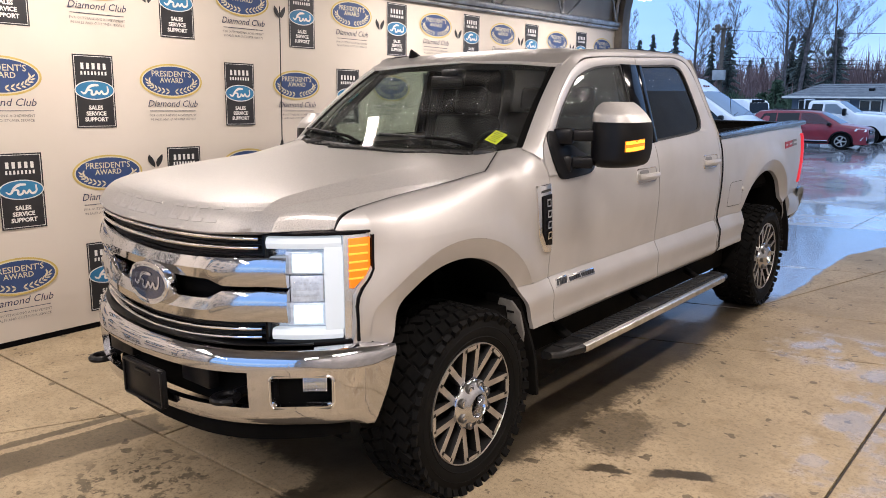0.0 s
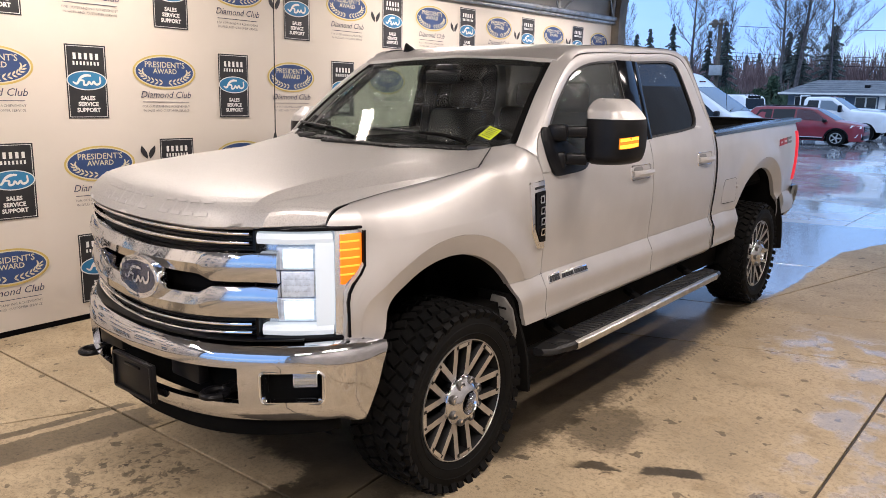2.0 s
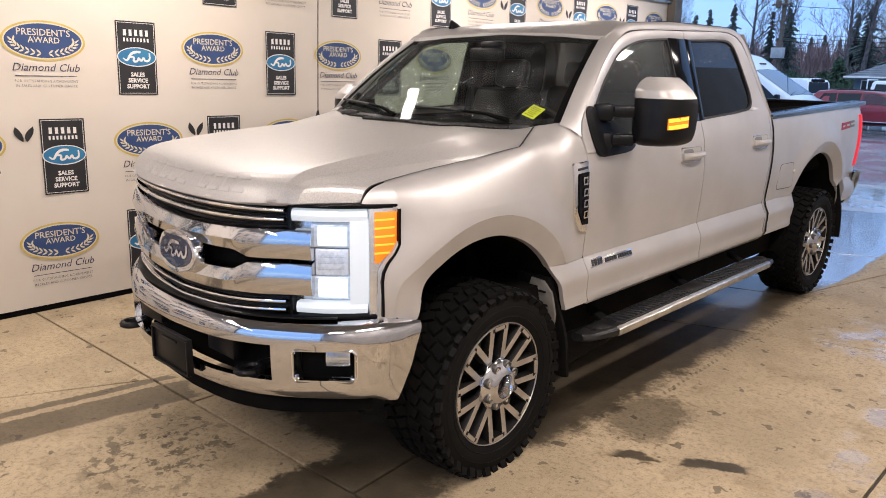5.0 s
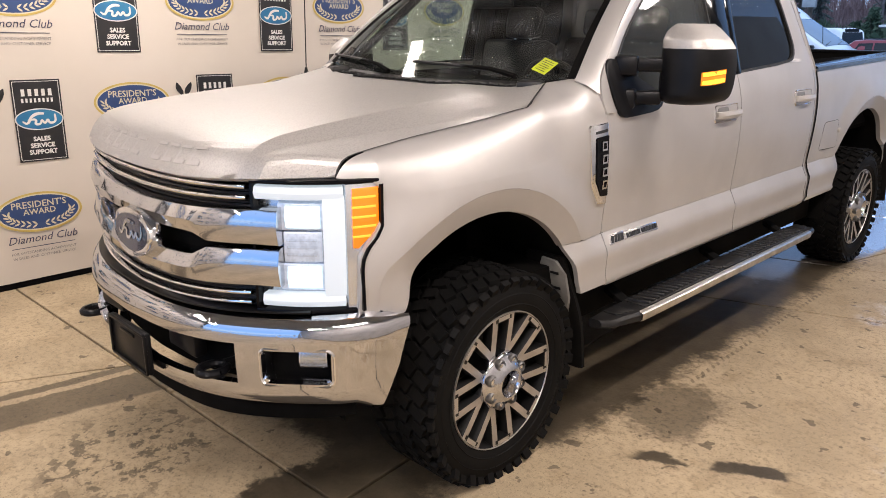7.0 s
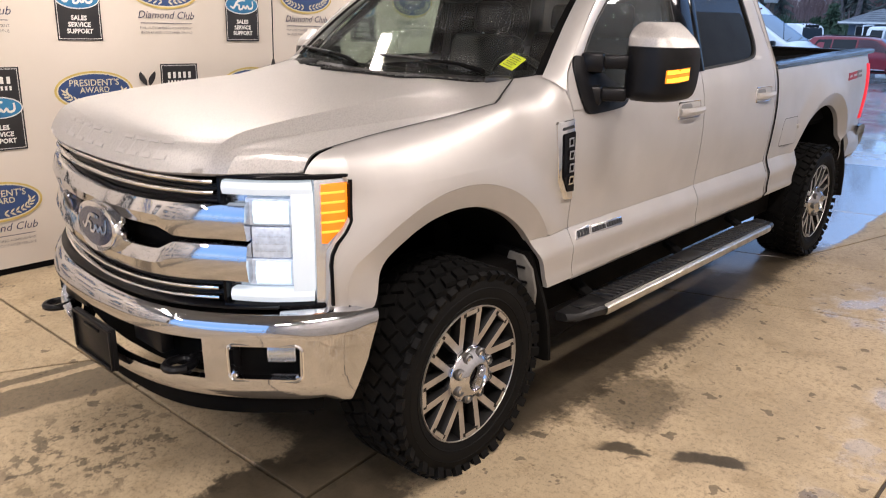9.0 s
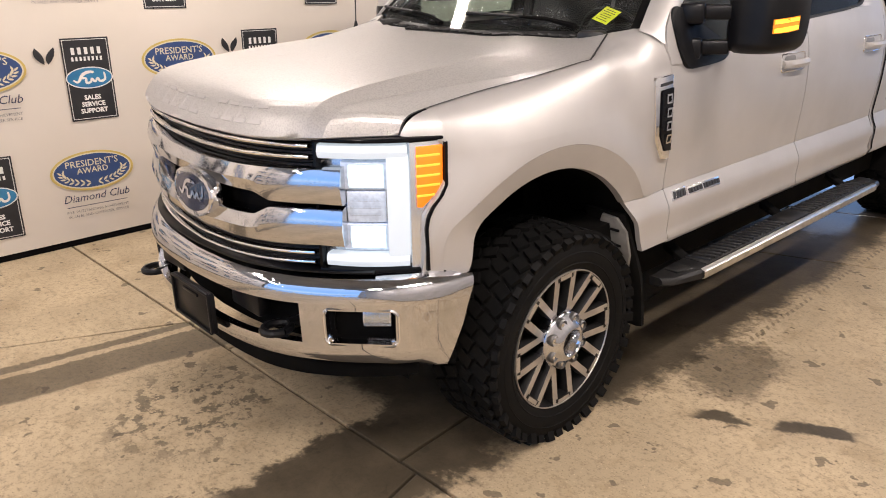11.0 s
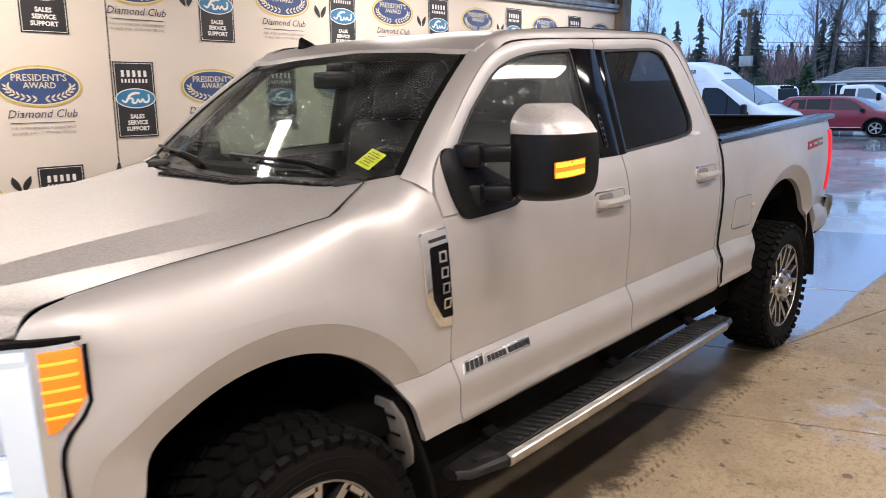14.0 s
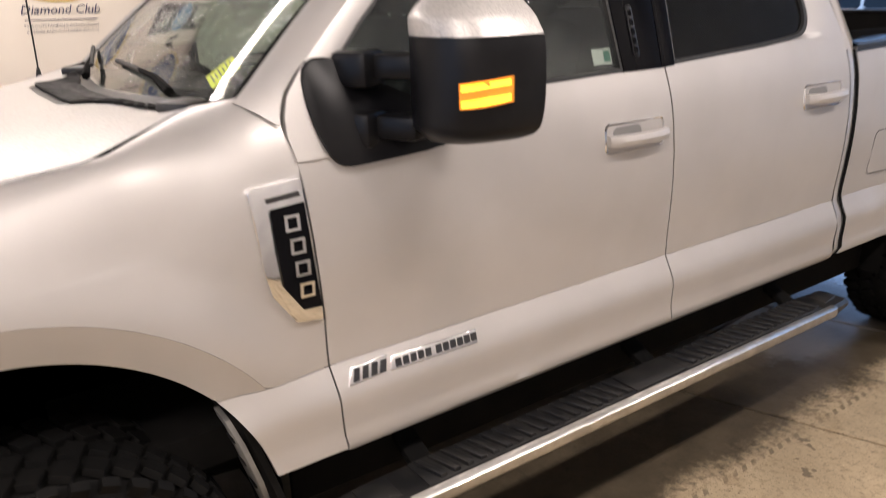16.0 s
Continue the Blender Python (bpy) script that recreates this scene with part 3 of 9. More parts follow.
wall("wall_west", WALL_X, 1, "cream fabric banner wall printed with repeating signs", M_FABRIC, END_Y, 2.78)
# added out of view: blocks the sky in the side glass, bounces grey light
wall("unseen_wall_east", EAST_X, -1, "unseen plain grey fabric wall, added to keep sky reflections off the truck", M_EASTCLOTH, 10.4, 3.70)
for x, f in ((WALL_X, 1), (EAST_X, -1)):
    bm = bmesh.new()
    box(bm, (0.05, END_Y - FRONT_Y, 0.045), (x - f * 0.035, (END_Y + FRONT_Y) / 2, 0.022), 0.004)
    tagged(part("baseboard", bm, M_MATTEBLACK), "black rubber strip along the wall's foot", "trim", kind="structure")


def arch(t, grow=0.0):
    """The shelter's roof line from wall to wall, t from 0 to 1."""
    c, half, rise = (WALL_X + RIGHT_X) / 2, (RIGHT_X - WALL_X) / 2 + grow, 1.85 + grow
    a = math.pi * (1 - t)
    return c + half * math.copysign(abs(math.cos(a)) ** 0.85, math.cos(a)), 2.76 + rise * math.sin(a) ** 0.85


bm = bmesh.new()
rows = []
for t in np.linspace(0, 1, 33):
    x, z = arch(t, 0.06)
    rows.append([(x, y, z - 0.03 * abs(math.sin((y + 0.2) * math.pi / 1.55))) for y in np.linspace(FRONT_Y, END_Y, 62)])
surf(bm, rows)
tagged(part("ceiling", bm, M_TENT), "grey fabric roof stretched over steel ribs", "ceiling", kind="structure")
ribs = thing("roof_frame", "galvanised steel ribs and rails of the shelter", "frame", kind="structure")
for ry in np.arange(FRONT_Y + 0.2, END_Y, 1.55):
    bm = bmesh.new()
    tube(bm, [(arch(t, -0.02)[0], ry, arch(t, -0.02)[1]) for t in np.linspace(0, 1, 25)], 0.026, 8)
    part("rib", bm, M_STEEL, ribs)
    if ry + 1.5 > END_Y:
        continue
    bm = bmesh.new()
    tube(bm, [(WALL_X + 0.06, ry + 0.05, 2.80), (WALL_X + 0.28, ry + 0.75, 3.45)], 0.016, 6)
    part("brace", bm, M_STEEL, ribs)
    bm = bmesh.new()
    tube(bm, [(WALL_X + 0.06, ry + 1.5, 2.80), (WALL_X + 0.28, ry + 0.8, 3.45)], 0.016, 6)
    part("brace", bm, M_STEEL, ribs)
for rx, rz, rr in ((WALL_X + 0.05, 2.80, 0.038), (WALL_X + 0.05, 2.74, 0.02), (RIGHT_X - 0.05, 2.80, 0.038), (arch(0.16, -0.05)[0], arch(0.16, -0.05)[1], 0.022), (arch(0.84, -0.05)[0], arch(0.84, -0.05)[1], 0.022), (0.7, 4.52, 0.022)):
    bm = bmesh.new()
    tube(bm, [(rx, y, rz) for y in np.linspace(FRONT_Y, END_Y, 12)], rr, 8)
    part("rail", bm, M_STEEL, ribs)
# end frames
for ey, nm in ((END_Y + 0.10, "far"), (FRONT_Y - 0.10, "near")):
    bm = bmesh.new()
    rows = []
    path = [(WALL_X, z) for z in np.linspace(0.0, 2.6, 6)] + [arch(t) for t in np.linspace(0, 1, 31)] + [(RIGHT_X, z) for z in np.linspace(2.6, 0, 6)]
    cx = (WALL_X + RIGHT_X) / 2
    for x, z in path:
        n = Vector((x - cx, 0, max(0.0, z - 2.0) * 1.2)).normalized()
        c = Vector((x, ey, z))
        rows.append([c - n * 0.12 + Vector((0, -0.11, 0)), c + n * 0.14 + Vector((0, -0.11, 0)), c + n * 0.14 + Vector((0, 0.11, 0)), c - n * 0.12 + Vector((0, 0.11, 0))])
    surf(bm, rows, loop=True)
    tagged(part("trim", bm, M_ENDFRAME, angle=50), "dark weathered frame round the shelter's open end", "frame", kind="structure")


# strip lights
def strip_light(long):
    t = thing("strip_light", "long white fluorescent strip light under the roof", "light", "strip lights")
    bm = bmesh.new()
    box(bm, (0.13, long + 0.09, 0.05), (0, 0, 0.0), 0.012)
    part("housing", bm, M_FIXTURE, t)
    for dx in (-0.04, 0.04):
        bm = bmesh.new()
        tube(bm, [(dx, -long / 2 + 0.015, -0.045), (dx, long / 2 - 0.015, -0.045)], 0.013, 10)
        part("tube", bm, M_TUBE, t, "lit fluorescent tube")
    for dx in (-0.3, 0.3):
        bm = bmesh.new()
        tube(bm, [(0, dx, 0.02), (0, dx, 0.62)], 0.004, 5)
        part("hanger", bm, M_STEEL, t)
    return t


for long, row in ((1.95, LAMPS[:5]), (1.25, LAMPS[5:])):
    first = strip_light(long)
    first.location = row[0]
    for at in row[1:]:
        copy_thing(first, pose(*at))


# ---- printed signs ----
def flat(name, bm_or_mesh, mat, parent, z, label=""):
    if isinstance(bm_or_mesh, bpy.types.Mesh):
        me = bm_or_mesh
        me.name = name
        me.materials.clear()
        me.materials.append(mat)
        ob = new(name, me)
        ob.parent = parent
        if label:
            ob["label"] = label
    else:
        ob = part(name, bm_or_mesh, mat, parent, label, smooth=False)
    ob.location.z = z
    return ob


def ellipse(a, b, n=48, x=0.0, y=0.0):
    return [(x + a * math.cos(t), y + b * math.sin(t)) for t in (2 * math.pi * k / n for k in range(n))]


def plate(outline, depth=0.003):
    bm = bmesh.new()
    prism(bm, outline, lambda a, b, d: (a, b, d), -depth, 0.0)
    return bm


def ring(outer, inner, depth=0.003):
    bm = bmesh.new()
    n = len(outer)
    rows = [[(*outer[i], 0.0), (*inner[i], 0.0), (*inner[i], -depth), (*outer[i], -depth)] for i in range(n)]
    rows.append(rows[0])
    surf(bm, rows, loop=True)
    return bm


def rect(w, h, x=0.0, y=0.0):
    return [(x - w / 2, y - h / 2), (x + w / 2, y - h / 2), (x + w / 2, y + h / 2), (x - w / 2, y + h / 2)]


def swash(pts, widths, n=24):
    """A flat curved stroke of changing width."""
    p = rounded(pts, 3)
    bm = bmesh.new()
    rows = []
    for i, q in enumerate(p):
        a, b = p[max(0, i - 1)], p[min(len(p) - 1, i + 1)]
        d = (b - a) / max(1e-6, np.linalg.norm(b - a))
        w = np.interp(i / (len(p) - 1), np.linspace(0, 1, len(widths)), widths) / 2
        rows.append([(q[0] - d[1] * w, q[1] + d[0] * w, 0), (q[0] + d[1] * w, q[1] - d[0] * w, 0)])
    surf(bm, rows)
    return bm


def wall_sign():
    """Black panel with a blue oval; its centre is its origin."""
    t = thing("wall_sign", "black printed sign with a blue oval on the banner", "sign", "printed signs on the banner wall")
    W, H = 0.300, 0.528
    flat("board", plate(rect(W, H)), M_SIGNBLACK, t, 0.003)
    flat("border", ring(rect(W - 0.020, H - 0.020), rect(W - 0.027, H - 0.027)), M_SIGNWHITE, t, 0.006, "thin white border line")
    for n, ww, hh, yy in ((5, 0.205, 0.044, 0.182), (8, 0.205, 0.026, 0.132)):
        for k in range(n):
            pitch = ww / n
            flat("name_bar", plate(rect(pitch * 0.52, hh, (k - (n - 1) / 2) * pitch, yy)), M_SIGNWHITE, t, 0.006, "white bar in place of a name")
    oval = flat("oval", plate(ellipse(0.149, 0.070, 44, 0, 0.010)), M_SIGNWHITE, t, 0.006, "white edge of the oval")
    flat("oval_face", plate(ellipse(0.141, 0.063, 44, 0, 0.010)), M_SIGNBLUE, oval, 0.003, "blue oval face")
    flat("swash", swash([(-0.105, 0.0), (-0.075, -0.022), (-0.05, 0.03), (-0.01, 0.048), (0.03, 0.045)], [0.008, 0.016, 0.02, 0.012]), M_SIGNWHITE, oval, 0.006, "white script stroke")
    flat("swash", swash([(-0.065, 0.008), (-0.02, 0.012), (-0.03, -0.025), (0.005, -0.02), (0.012, 0.01), (0.03, -0.025), (0.05, 0.012), (0.06, -0.022), (0.10, -0.01), (0.095, 0.04)], [0.010, 0.016, 0.014, 0.014, 0.016, 0.010]), M_SIGNWHITE, oval, 0.0065, "white script stroke")
    for k, word in enumerate(("SALES", "SERVICE", "SUPPORT")):
        flat("lettering", text_mesh(word, 0.041, bold=0.0016), M_SIGNWHITE, t, 0.006, "white capital lettering").location.y = -0.118 - 0.043 * k
    return t


def leaf(x, y, ang, length, width):
    c, s = math.cos(ang), math.sin(ang)
    pts = [(0, 0), (0.35, 0.5), (0.7, 0.42), (1, 0), (0.7, -0.42), (0.35, -0.5)]
    return [(x + c * a * length - s * b * width, y + s * a * length + c * b * width) for a, b in pts]


def award_emblem():
    t = thing("award_emblem", "navy and gold oval award emblem printed on the banner", "sign", "printed award emblems on the banner wall")
    flat("gold_edge", plate(ellipse(0.272, 0.134)), M_GOLD, t, 0.003, "gold rim")
    flat("cream_line", ring(ellipse(0.257, 0.121), ellipse(0.248, 0.113)), M_CREAMPRINT, t, 0.006)
    flat("navy_face", plate(ellipse(0.248, 0.113)), M_NAVY, t, 0.0055, "navy oval face")
    for txt, size, dy in (("PRESIDENT'S", 0.062, 0.053), ("AWARD", 0.055, 0.004)):
        flat("lettering", text_mesh(txt, size, bold=0.0006), M_CREAMPRINT, t, 0.0085, "cream capital lettering").location.y = dy
    for sgn in (-1, 1):
        bm = bmesh.new()
        for k in range(8):
            a = math.radians(lerp(263, 186, k / 7))
            x, y = 0.200 * math.cos(a), 0.083 * math.sin(a)
            for side in (-1, 1):
                base = math.atan2(0.088 * -math.cos(a), 0.205 * math.sin(a))
                o = leaf(x, y, base + side * 0.62, 0.040, 0.0125)
                bm.faces.new([bm.verts.new((-sgn * px, py, 0.0)) for px, py in o])
        flat("laurel", bm, M_CREAMPRINT, t, 0.0085, "cream laurel spray")["kind"] = "stuff"
    flat("script_line", text_mesh("Diamond Club", 0.074, shear=0.3), M_TEXTNAVY, t, 0.003, "dark slanted lettering").location.y = -0.178
    flat("rule", plate(rect(0.40, 0.0045, 0, -0.233)), M_TEXTNAVY, t, 0.003, "thin dark rule")
    flat("small_print", text_mesh("FOR OUTSTANDING ACHIEVEMENT", 0.0255, resolution=1), M_TEXTGREY, t, 0.003, "small grey lettering").location.y = -0.268
    flat("small_print", text_mesh("IN SALES AND CUSTOMER SERVICE", 0.0255, resolution=1), M_TEXTGREY, t, 0.003, "small grey lettering").location.y = -0.300
    return t


def vent_flap():
    t = thing("vent_flap", "black half-open wind vent cut into the banner", "vent", "wind vents in the banner wall")
    for sgn in (-1, 1):
        bm = bmesh.new()
        rows = []
        for k in range(9):
            v = k / 8
            w = 0.030 * math.sin(math.pi * min(1, v * 1.02)) ** 0.8
            cx, cy = sgn * (0.012 + 0.045 * v), -0.05 + 0.105 * v
            rows.append([(cx - w, cy + 0.012 * sgn * 0, 0.002), (cx, cy, 0.012 * math.sin(math.pi * v)), (cx + w * 0.6, cy, 0.002)])
        surf(bm, rows)
        part("flap", bm, M_SIGNBLACK, t)
    return t


FACE_LEFT = Matrix(((0, 0, 0.4, 0), (1, 0, 0, 0), (0, 1, 0, 0), (0, 0, 0, 1)))
# the print is hung a little out of level: columns every PITCH, rows every RISE, each second row shifted
PITCH, RISE, SHIFT, LEVEL = 1.2686, 0.693, 0.701, radians(-0.9)
PRINT = Matrix.Translation((WALL_X + 0.001, 0.038, 2.052)) @ Matrix.Rotation(LEVEL, 4, "X")
makers = {"sign": wall_sign(), "award": award_emblem(), "vent": vent_flap()}
used = set()


def hang(kind, m):
    if kind in used:
        return copy_thing(makers[kind], m)
    used.add(kind)
    makers[kind].matrix_basis = m
    return makers[kind]


for r in range(4):
    top = RISE * (1 - r)
    for k in range(-6, 7):
        u = PITCH * k + (SHIFT if r % 2 == 0 else 0.0)
        if u < -6.5:
            continue
        if u + 0.30 < END_Y - 0.15:
            hang("sign", PRINT @ Matrix.Translation((0, u + 0.15, top - 0.265)) @ FACE_LEFT)
        if u + 1.05 < END_Y - 0.10:
            hang("award", PRINT @ Matrix.Translation((0, u + 0.778, top - 0.172)) @ FACE_LEFT)
        if r % 2 == 0 and u > -6.0:
            hang("vent", PRINT @ Matrix.Translation((0, u - 0.098, top - (0.235 if r == 0 else 0.105))) @ FACE_LEFT)


# ---- the pickup truck: x to its left, y to its rear, origin on the floor under the front axle ----
truck = thing("pickup_truck", "silver four-door heavy duty pickup truck with lit headlights, wet from rain", "truck")

CREASE = 0.862
SIDE_Z = [0.57, 0.605, 0.622, 0.640, 0.658, 0.672, 0.73, 0.765, 0.79, 0.862, 0.863, 0.93, 1.02, 1.12, 1.22, 1.31, 1.36, 1.40, 1.435, 1.475, 1.56]
SIDE_X = [0.905, 0.935, 0.957, 0.969, 0.964, 0.960, 0.965, 0.969, 0.966, 0.9325, 0.932, 0.937, 0.947, 0.955, 0.957, 0.952, 0.946, 0.938, 0.928, 0.915, 0.888]


def crease_z(y):
    return CREASE + max(0.0, y - 0.5) * 0.004


def rounded_rect(w, h, x, y, r, n=5):
    out = []
    for cx, cy, a0 in ((x + w / 2 - r, y + h / 2 - r, 0), (x - w / 2 + r, y + h / 2 - r, 90), (x - w / 2 + r, y - h / 2 + r, 180), (x + w / 2 - r, y - h / 2 + r, 270)):
        out += [np.array((cx + r * math.cos(radians(a0 + 90 * k / n)), cy + r * math.sin(radians(a0 + 90 * k / n)))) for k in range(n + 1)]
    return out
ARCH_F, ARCH_R = (-0.041, 0.502, 0.577), (4.09, 0.565, 0.590)


def arch_shift(z):
    """How far the front arch's leading foot stands back from a circle."""
    return 0.085 * smooth01((0.98 - z) / 0.17)


def side_x(y, z):
    """The body side's distance from the middle plane, with the brows over the wheels."""
    zz = z - max(0.0, y - 0.5) * 0.004
    x = float(np.interp(zz, SIDE_Z, SIDE_X))
    if y < 0.6:
        plain = float(np.interp(z, [0.6, 0.85, 1.10, 1.22, 1.30, 1.36, 1.42], [0.950, 0.950, 0.950, 0.946, 0.936, 0.921, 0.903]))
        x = lerp(plain, x, smooth01((y - 0.36) / 0.12))
        x += float(np.interp(y, [-0.66, -0.60, -0.53, -0.45, -0.32, -0.1, 0.2], [-0.124, -0.098, -0.064, -0.026, -0.006, 0.0, 0.0]))
    if y > 2.98:
        x -= 0.004
        x += float(np.interp(y, [4.6, 5.0, 5.2], [0, -0.006, -0.02]))
    for cy, cz, r in (ARCH_F, ARCH_R):
        d = math.hypot(y - cy - (arch_shift(z) if y < -0.2 else 0.0), z - cz)
        edge = r + 0.092
        if z > cz - 0.05:
            fade = smooth01((z - 0.74) / 0.2)
            if d > edge:
                x += fade * 0.026 * smooth01((edge + 0.17 - d) / 0.17)
            else:
                x += fade * (0.026 - 0.42 * (edge - d))
    return x


def arch_z(y, a, low):
    cy, cz, r = a
    d = r * r - (y - cy) ** 2
    return max(low, cz + math.sqrt(d)) if d > 0 else low


def front_arch(y, a):
    z = arch_z(y, a, 0.806 if y < 0 else crease_z(y) + 0.0012)
    if y < -0.2:
        for _ in range(8):
            z = 0.5 * z + 0.5 * arch_z(y - arch_shift(z), a, 0.806)
    return z


def side_panel(bm, s, left, right, lo, hi, nu, nv, bias=None):
    """A body panel between two edges y(z) and two heights z(y)."""
    for a, b, n in ((lo, lambda y: crease_z(y) - 0.0002, 10), (lambda y: crease_z(y) + 0.0012, hi, nv)):
        rows = []
        for i in range(nu + 1):
            u = i / nu
            row = []
            for j in range(n + 1):
                v = j / n
                y = lerp(left(0.7), right(0.7), u)
                for _ in range(3):
                    z = lerp(a(y), b(y), v)
                    y = lerp(left(z), right(z), u)
                z = lerp(a(y), b(y), v)
                row.append((s * side_x(y, z), y, z))
            rows.append(row)
        panel(bm, rows, (-s, 0, 0), 0.022)


def door_front(z):
    return float(np.interp(z, [0.60, 0.66, 0.87, 1.0, 1.345, 1.39], [0.722, 0.712, 0.695, 0.690, 0.662, 0.656]))


def door_split(z):
    return 1.938 + (1.01 - z) * 0.063


def cab_end(z):
    return float(np.interp(z, [0.62, 0.95, 1.25, 1.5], [3.018, 3.012, 2.998, 2.984]))


def glasshouse(y, z, out=0.0):
    return 0.915 - 0.326 * (z - 1.475) + out


def rocker(y):
    return float(np.interp(y, [0.6, 3.0, 5.2], [0.622, 0.610, 0.63]))


def belt_front(y):
    return float(np.interp(y, [0.55, 1.05, 1.24, 1.91], [1.385, 1.385, 1.478, 1.490]))


def belt_rear(y):
    return float(np.interp(y, [1.9, 2.43, 2.60, 2.95], [1.490, 1.512, 1.525, 1.525]))


def shoulder(y):
    return float(np.interp(y, [-0.66, -0.60, -0.54, -0.33, 0.0, 0.22, 0.285, 0.40, 0.489, 0.56, 0.66], [1.285, 1.320, 1.340, 1.368, 1.400, 1.428, 1.438, 1.474, 1.502, 1.516, 1.530]))


def hood_edge(y):
    return float(np.interp(y, [-0.63, -0.3, 0.22, 0.285, 0.36, 0.43, 0.489, 0.60], [0.797, 0.815, 0.849, 0.855, 0.816, 0.776, 0.742, 0.742]))


def fender_front(z):
    return float(np.interp(z, [0.80, 0.92, 1.02, 1.06, 1.11, 1.26, 1.29], [-0.612, -0.608, -0.604, -0.577, -0.530, -0.526, -0.62]))


for s, side in ((1, "left"), (-1, "right")):
    # fender: skin above the flare, rolled top to the hood's edge, flare lip, and the piece behind the wheel
    def rear_edge(z):
        return door_front(z) - 0.005 if z < 1.385 else float(np.interp(z, [1.385, 1.46, 1.545], [0.651, 0.632, 0.650]))

    edge_arch = (ARCH_F[0], ARCH_F[1], ARCH_F[2] + 0.092)
    bm = bmesh.new()
    rows = []
    for i in range(53):
        u = i / 52
        row = []
        roll = None
        for j in range(21):
            v = j / 20
            y = lerp(-0.58, 0.6, u)
            for _ in range(5):
                lo = front_arch(y, edge_arch)
                roll = float(np.interp(y, [-0.6, -0.4, 0.1, 0.6], [0.09, 0.15, 0.19, 0.20]))
                top = shoulder(y) - roll
                z = lerp(lo, top, v)
                y = lerp(fender_front(z) + 0.013, rear_edge(min(z, 1.38)), u)
            row.append((s * side_x(y, z), y, z))
        yb = row[-1][1]
        zs, xs = shoulder(yb), abs(row[-1][0])
        xs0, zs0 = xs, zs - roll
        e = float(np.interp(yb, [-0.6, -0.3], [1.1, 1.5]))
        for k in range(1, 8):
            a = k / 7 * math.pi / 2
            t = k / 7
            zc = shoulder(yb)
            yk = yb
            for _ in range(4):
                xe = float(hood_edge(yk) + 0.009 if yk < 0.489 else np.interp(yk, [0.489, 0.57, 0.66], [0.751, 0.822, 0.828]))
                bx = float(np.interp(yk, [-0.6, -0.3, 0.1, 0.3, 0.55], [0.880, 0.908, 0.922, 0.926, 0.925]))
                bz = float(np.interp(yk, [-0.6, -0.3, 0.1, 0.35, 0.55], [1.312, 1.345, 1.388, 1.438, 1.505]))
                z = (1 - t) ** 2 * zs0 + 2 * t * (1 - t) * bz + t * t * shoulder(yk)
                yk = yb + u ** 6 * (rear_edge(z) - rear_edge(1.38))
            x = (1 - t) ** 2 * xs0 + 2 * t * (1 - t) * bx + t * t * xe
            row.append((s * x, yk, z))
        rows.append(row)
    panel(bm, rows, (-s, 0, 0), 0.022)
    # nose of the fender over the headlight, up to the hood's edge
    tip = [np.array(p) for p in rows[0][-8:]]
    nose_rows = []
    for k, p in enumerate(tip):
        v = k / 7
        f = np.array((s * lerp(abs(tip[0][0]) - 0.004, 0.806, v), lerp(-0.527, -0.632, v), lerp(1.258, 1.272, v)))
        nose_rows.append([tuple(np.array((*(f + (p - f) * w)[:2], f[2] + (p[2] - f[2]) * (1 - math.exp(-3.2 * w)) / (1 - math.exp(-3.2)) - 0.016 * (1 - w) * w * v))) for w in np.linspace(0, 1, 9)])
    surf(bm, nose_rows)
    # behind the wheel, below the crease
    rows = []
    for i in range(9):
        row = []
        for j in range(11):
            z = lerp(0.634, crease_z(0.5) - 0.0002, j / 10)
            y0 = ARCH_F[0] + math.sqrt(max(0.0, ARCH_F[2] ** 2 - (z - ARCH_F[1]) ** 2))
            y = lerp(y0, door_front(z) - 0.005, i / 8)
            row.append((s * (side_x(y, z)), y, z))
        rows.append(row)
    panel(bm, rows, (-s, 0, 0), 0.022)
    # foot of the fender between the headlight and the flare
    rows = []
    for k in range(13):
        z = lerp(0.803, 1.04, k / 12)
        y0 = fender_front(z) + 0.014
        y1 = ARCH_F[0] - math.sqrt((ARCH_F[2] + 0.0915) ** 2 - (z - ARCH_F[1]) ** 2) + arch_shift(z) + 0.012
        rows.append([(s * (side_x(y, z) - 0.0015), y, z) for y in np.linspace(y0, max(y0 + 0.01, y1), 7)])
    surf(bm, rows)
    fender = part("fender", bm, M_PAINT, truck, angle=50)
    bm = bmesh.new()
    rows = []
    cy, cz, r = ARCH_F
    for k in range(49):
        a = lerp(radians(150.5), radians(30.6), k / 48)
        row = []
        for q in range(5):
            d = lerp(r + 0.0915, r, q / 4)
            y, z = cy + d * math.cos(a), cz + d * math.sin(a)
            z = max(z, 0.800 if y < -0.1 else 0.8634)
            y += arch_shift(z) if y < -0.2 else 0.0
            row.append((s * side_x(y, z), y, z))
        row.append((row[-1][0] - s * 0.03, row[-1][1] * 0.995, row[-1][2] - 0.004))
        rows.append(row)
    surf(bm, rows)
    part("wheel_lip", bm, M_PAINT, fender, angle=50)
    # side badge: chrome frame with a black insert
    def on_side(a, b, d, s=s):
        return (s * (side_x(a, b) + d), a, b)
    bm = bmesh.new()
    prism(bm, [(0.527, 1.336), (0.535, 1.346), (0.651, 1.352), (0.657, 1.343), (0.682, 1.006), (0.672, 1.000), (0.612, 1.010), (0.556, 1.092), (0.543, 1.16)], on_side, -0.012, 0.012, 0.006)
    badge = part("badge", bm, M_CHROME_DRY, fender, "chrome fender badge")
    bm = bmesh.new()
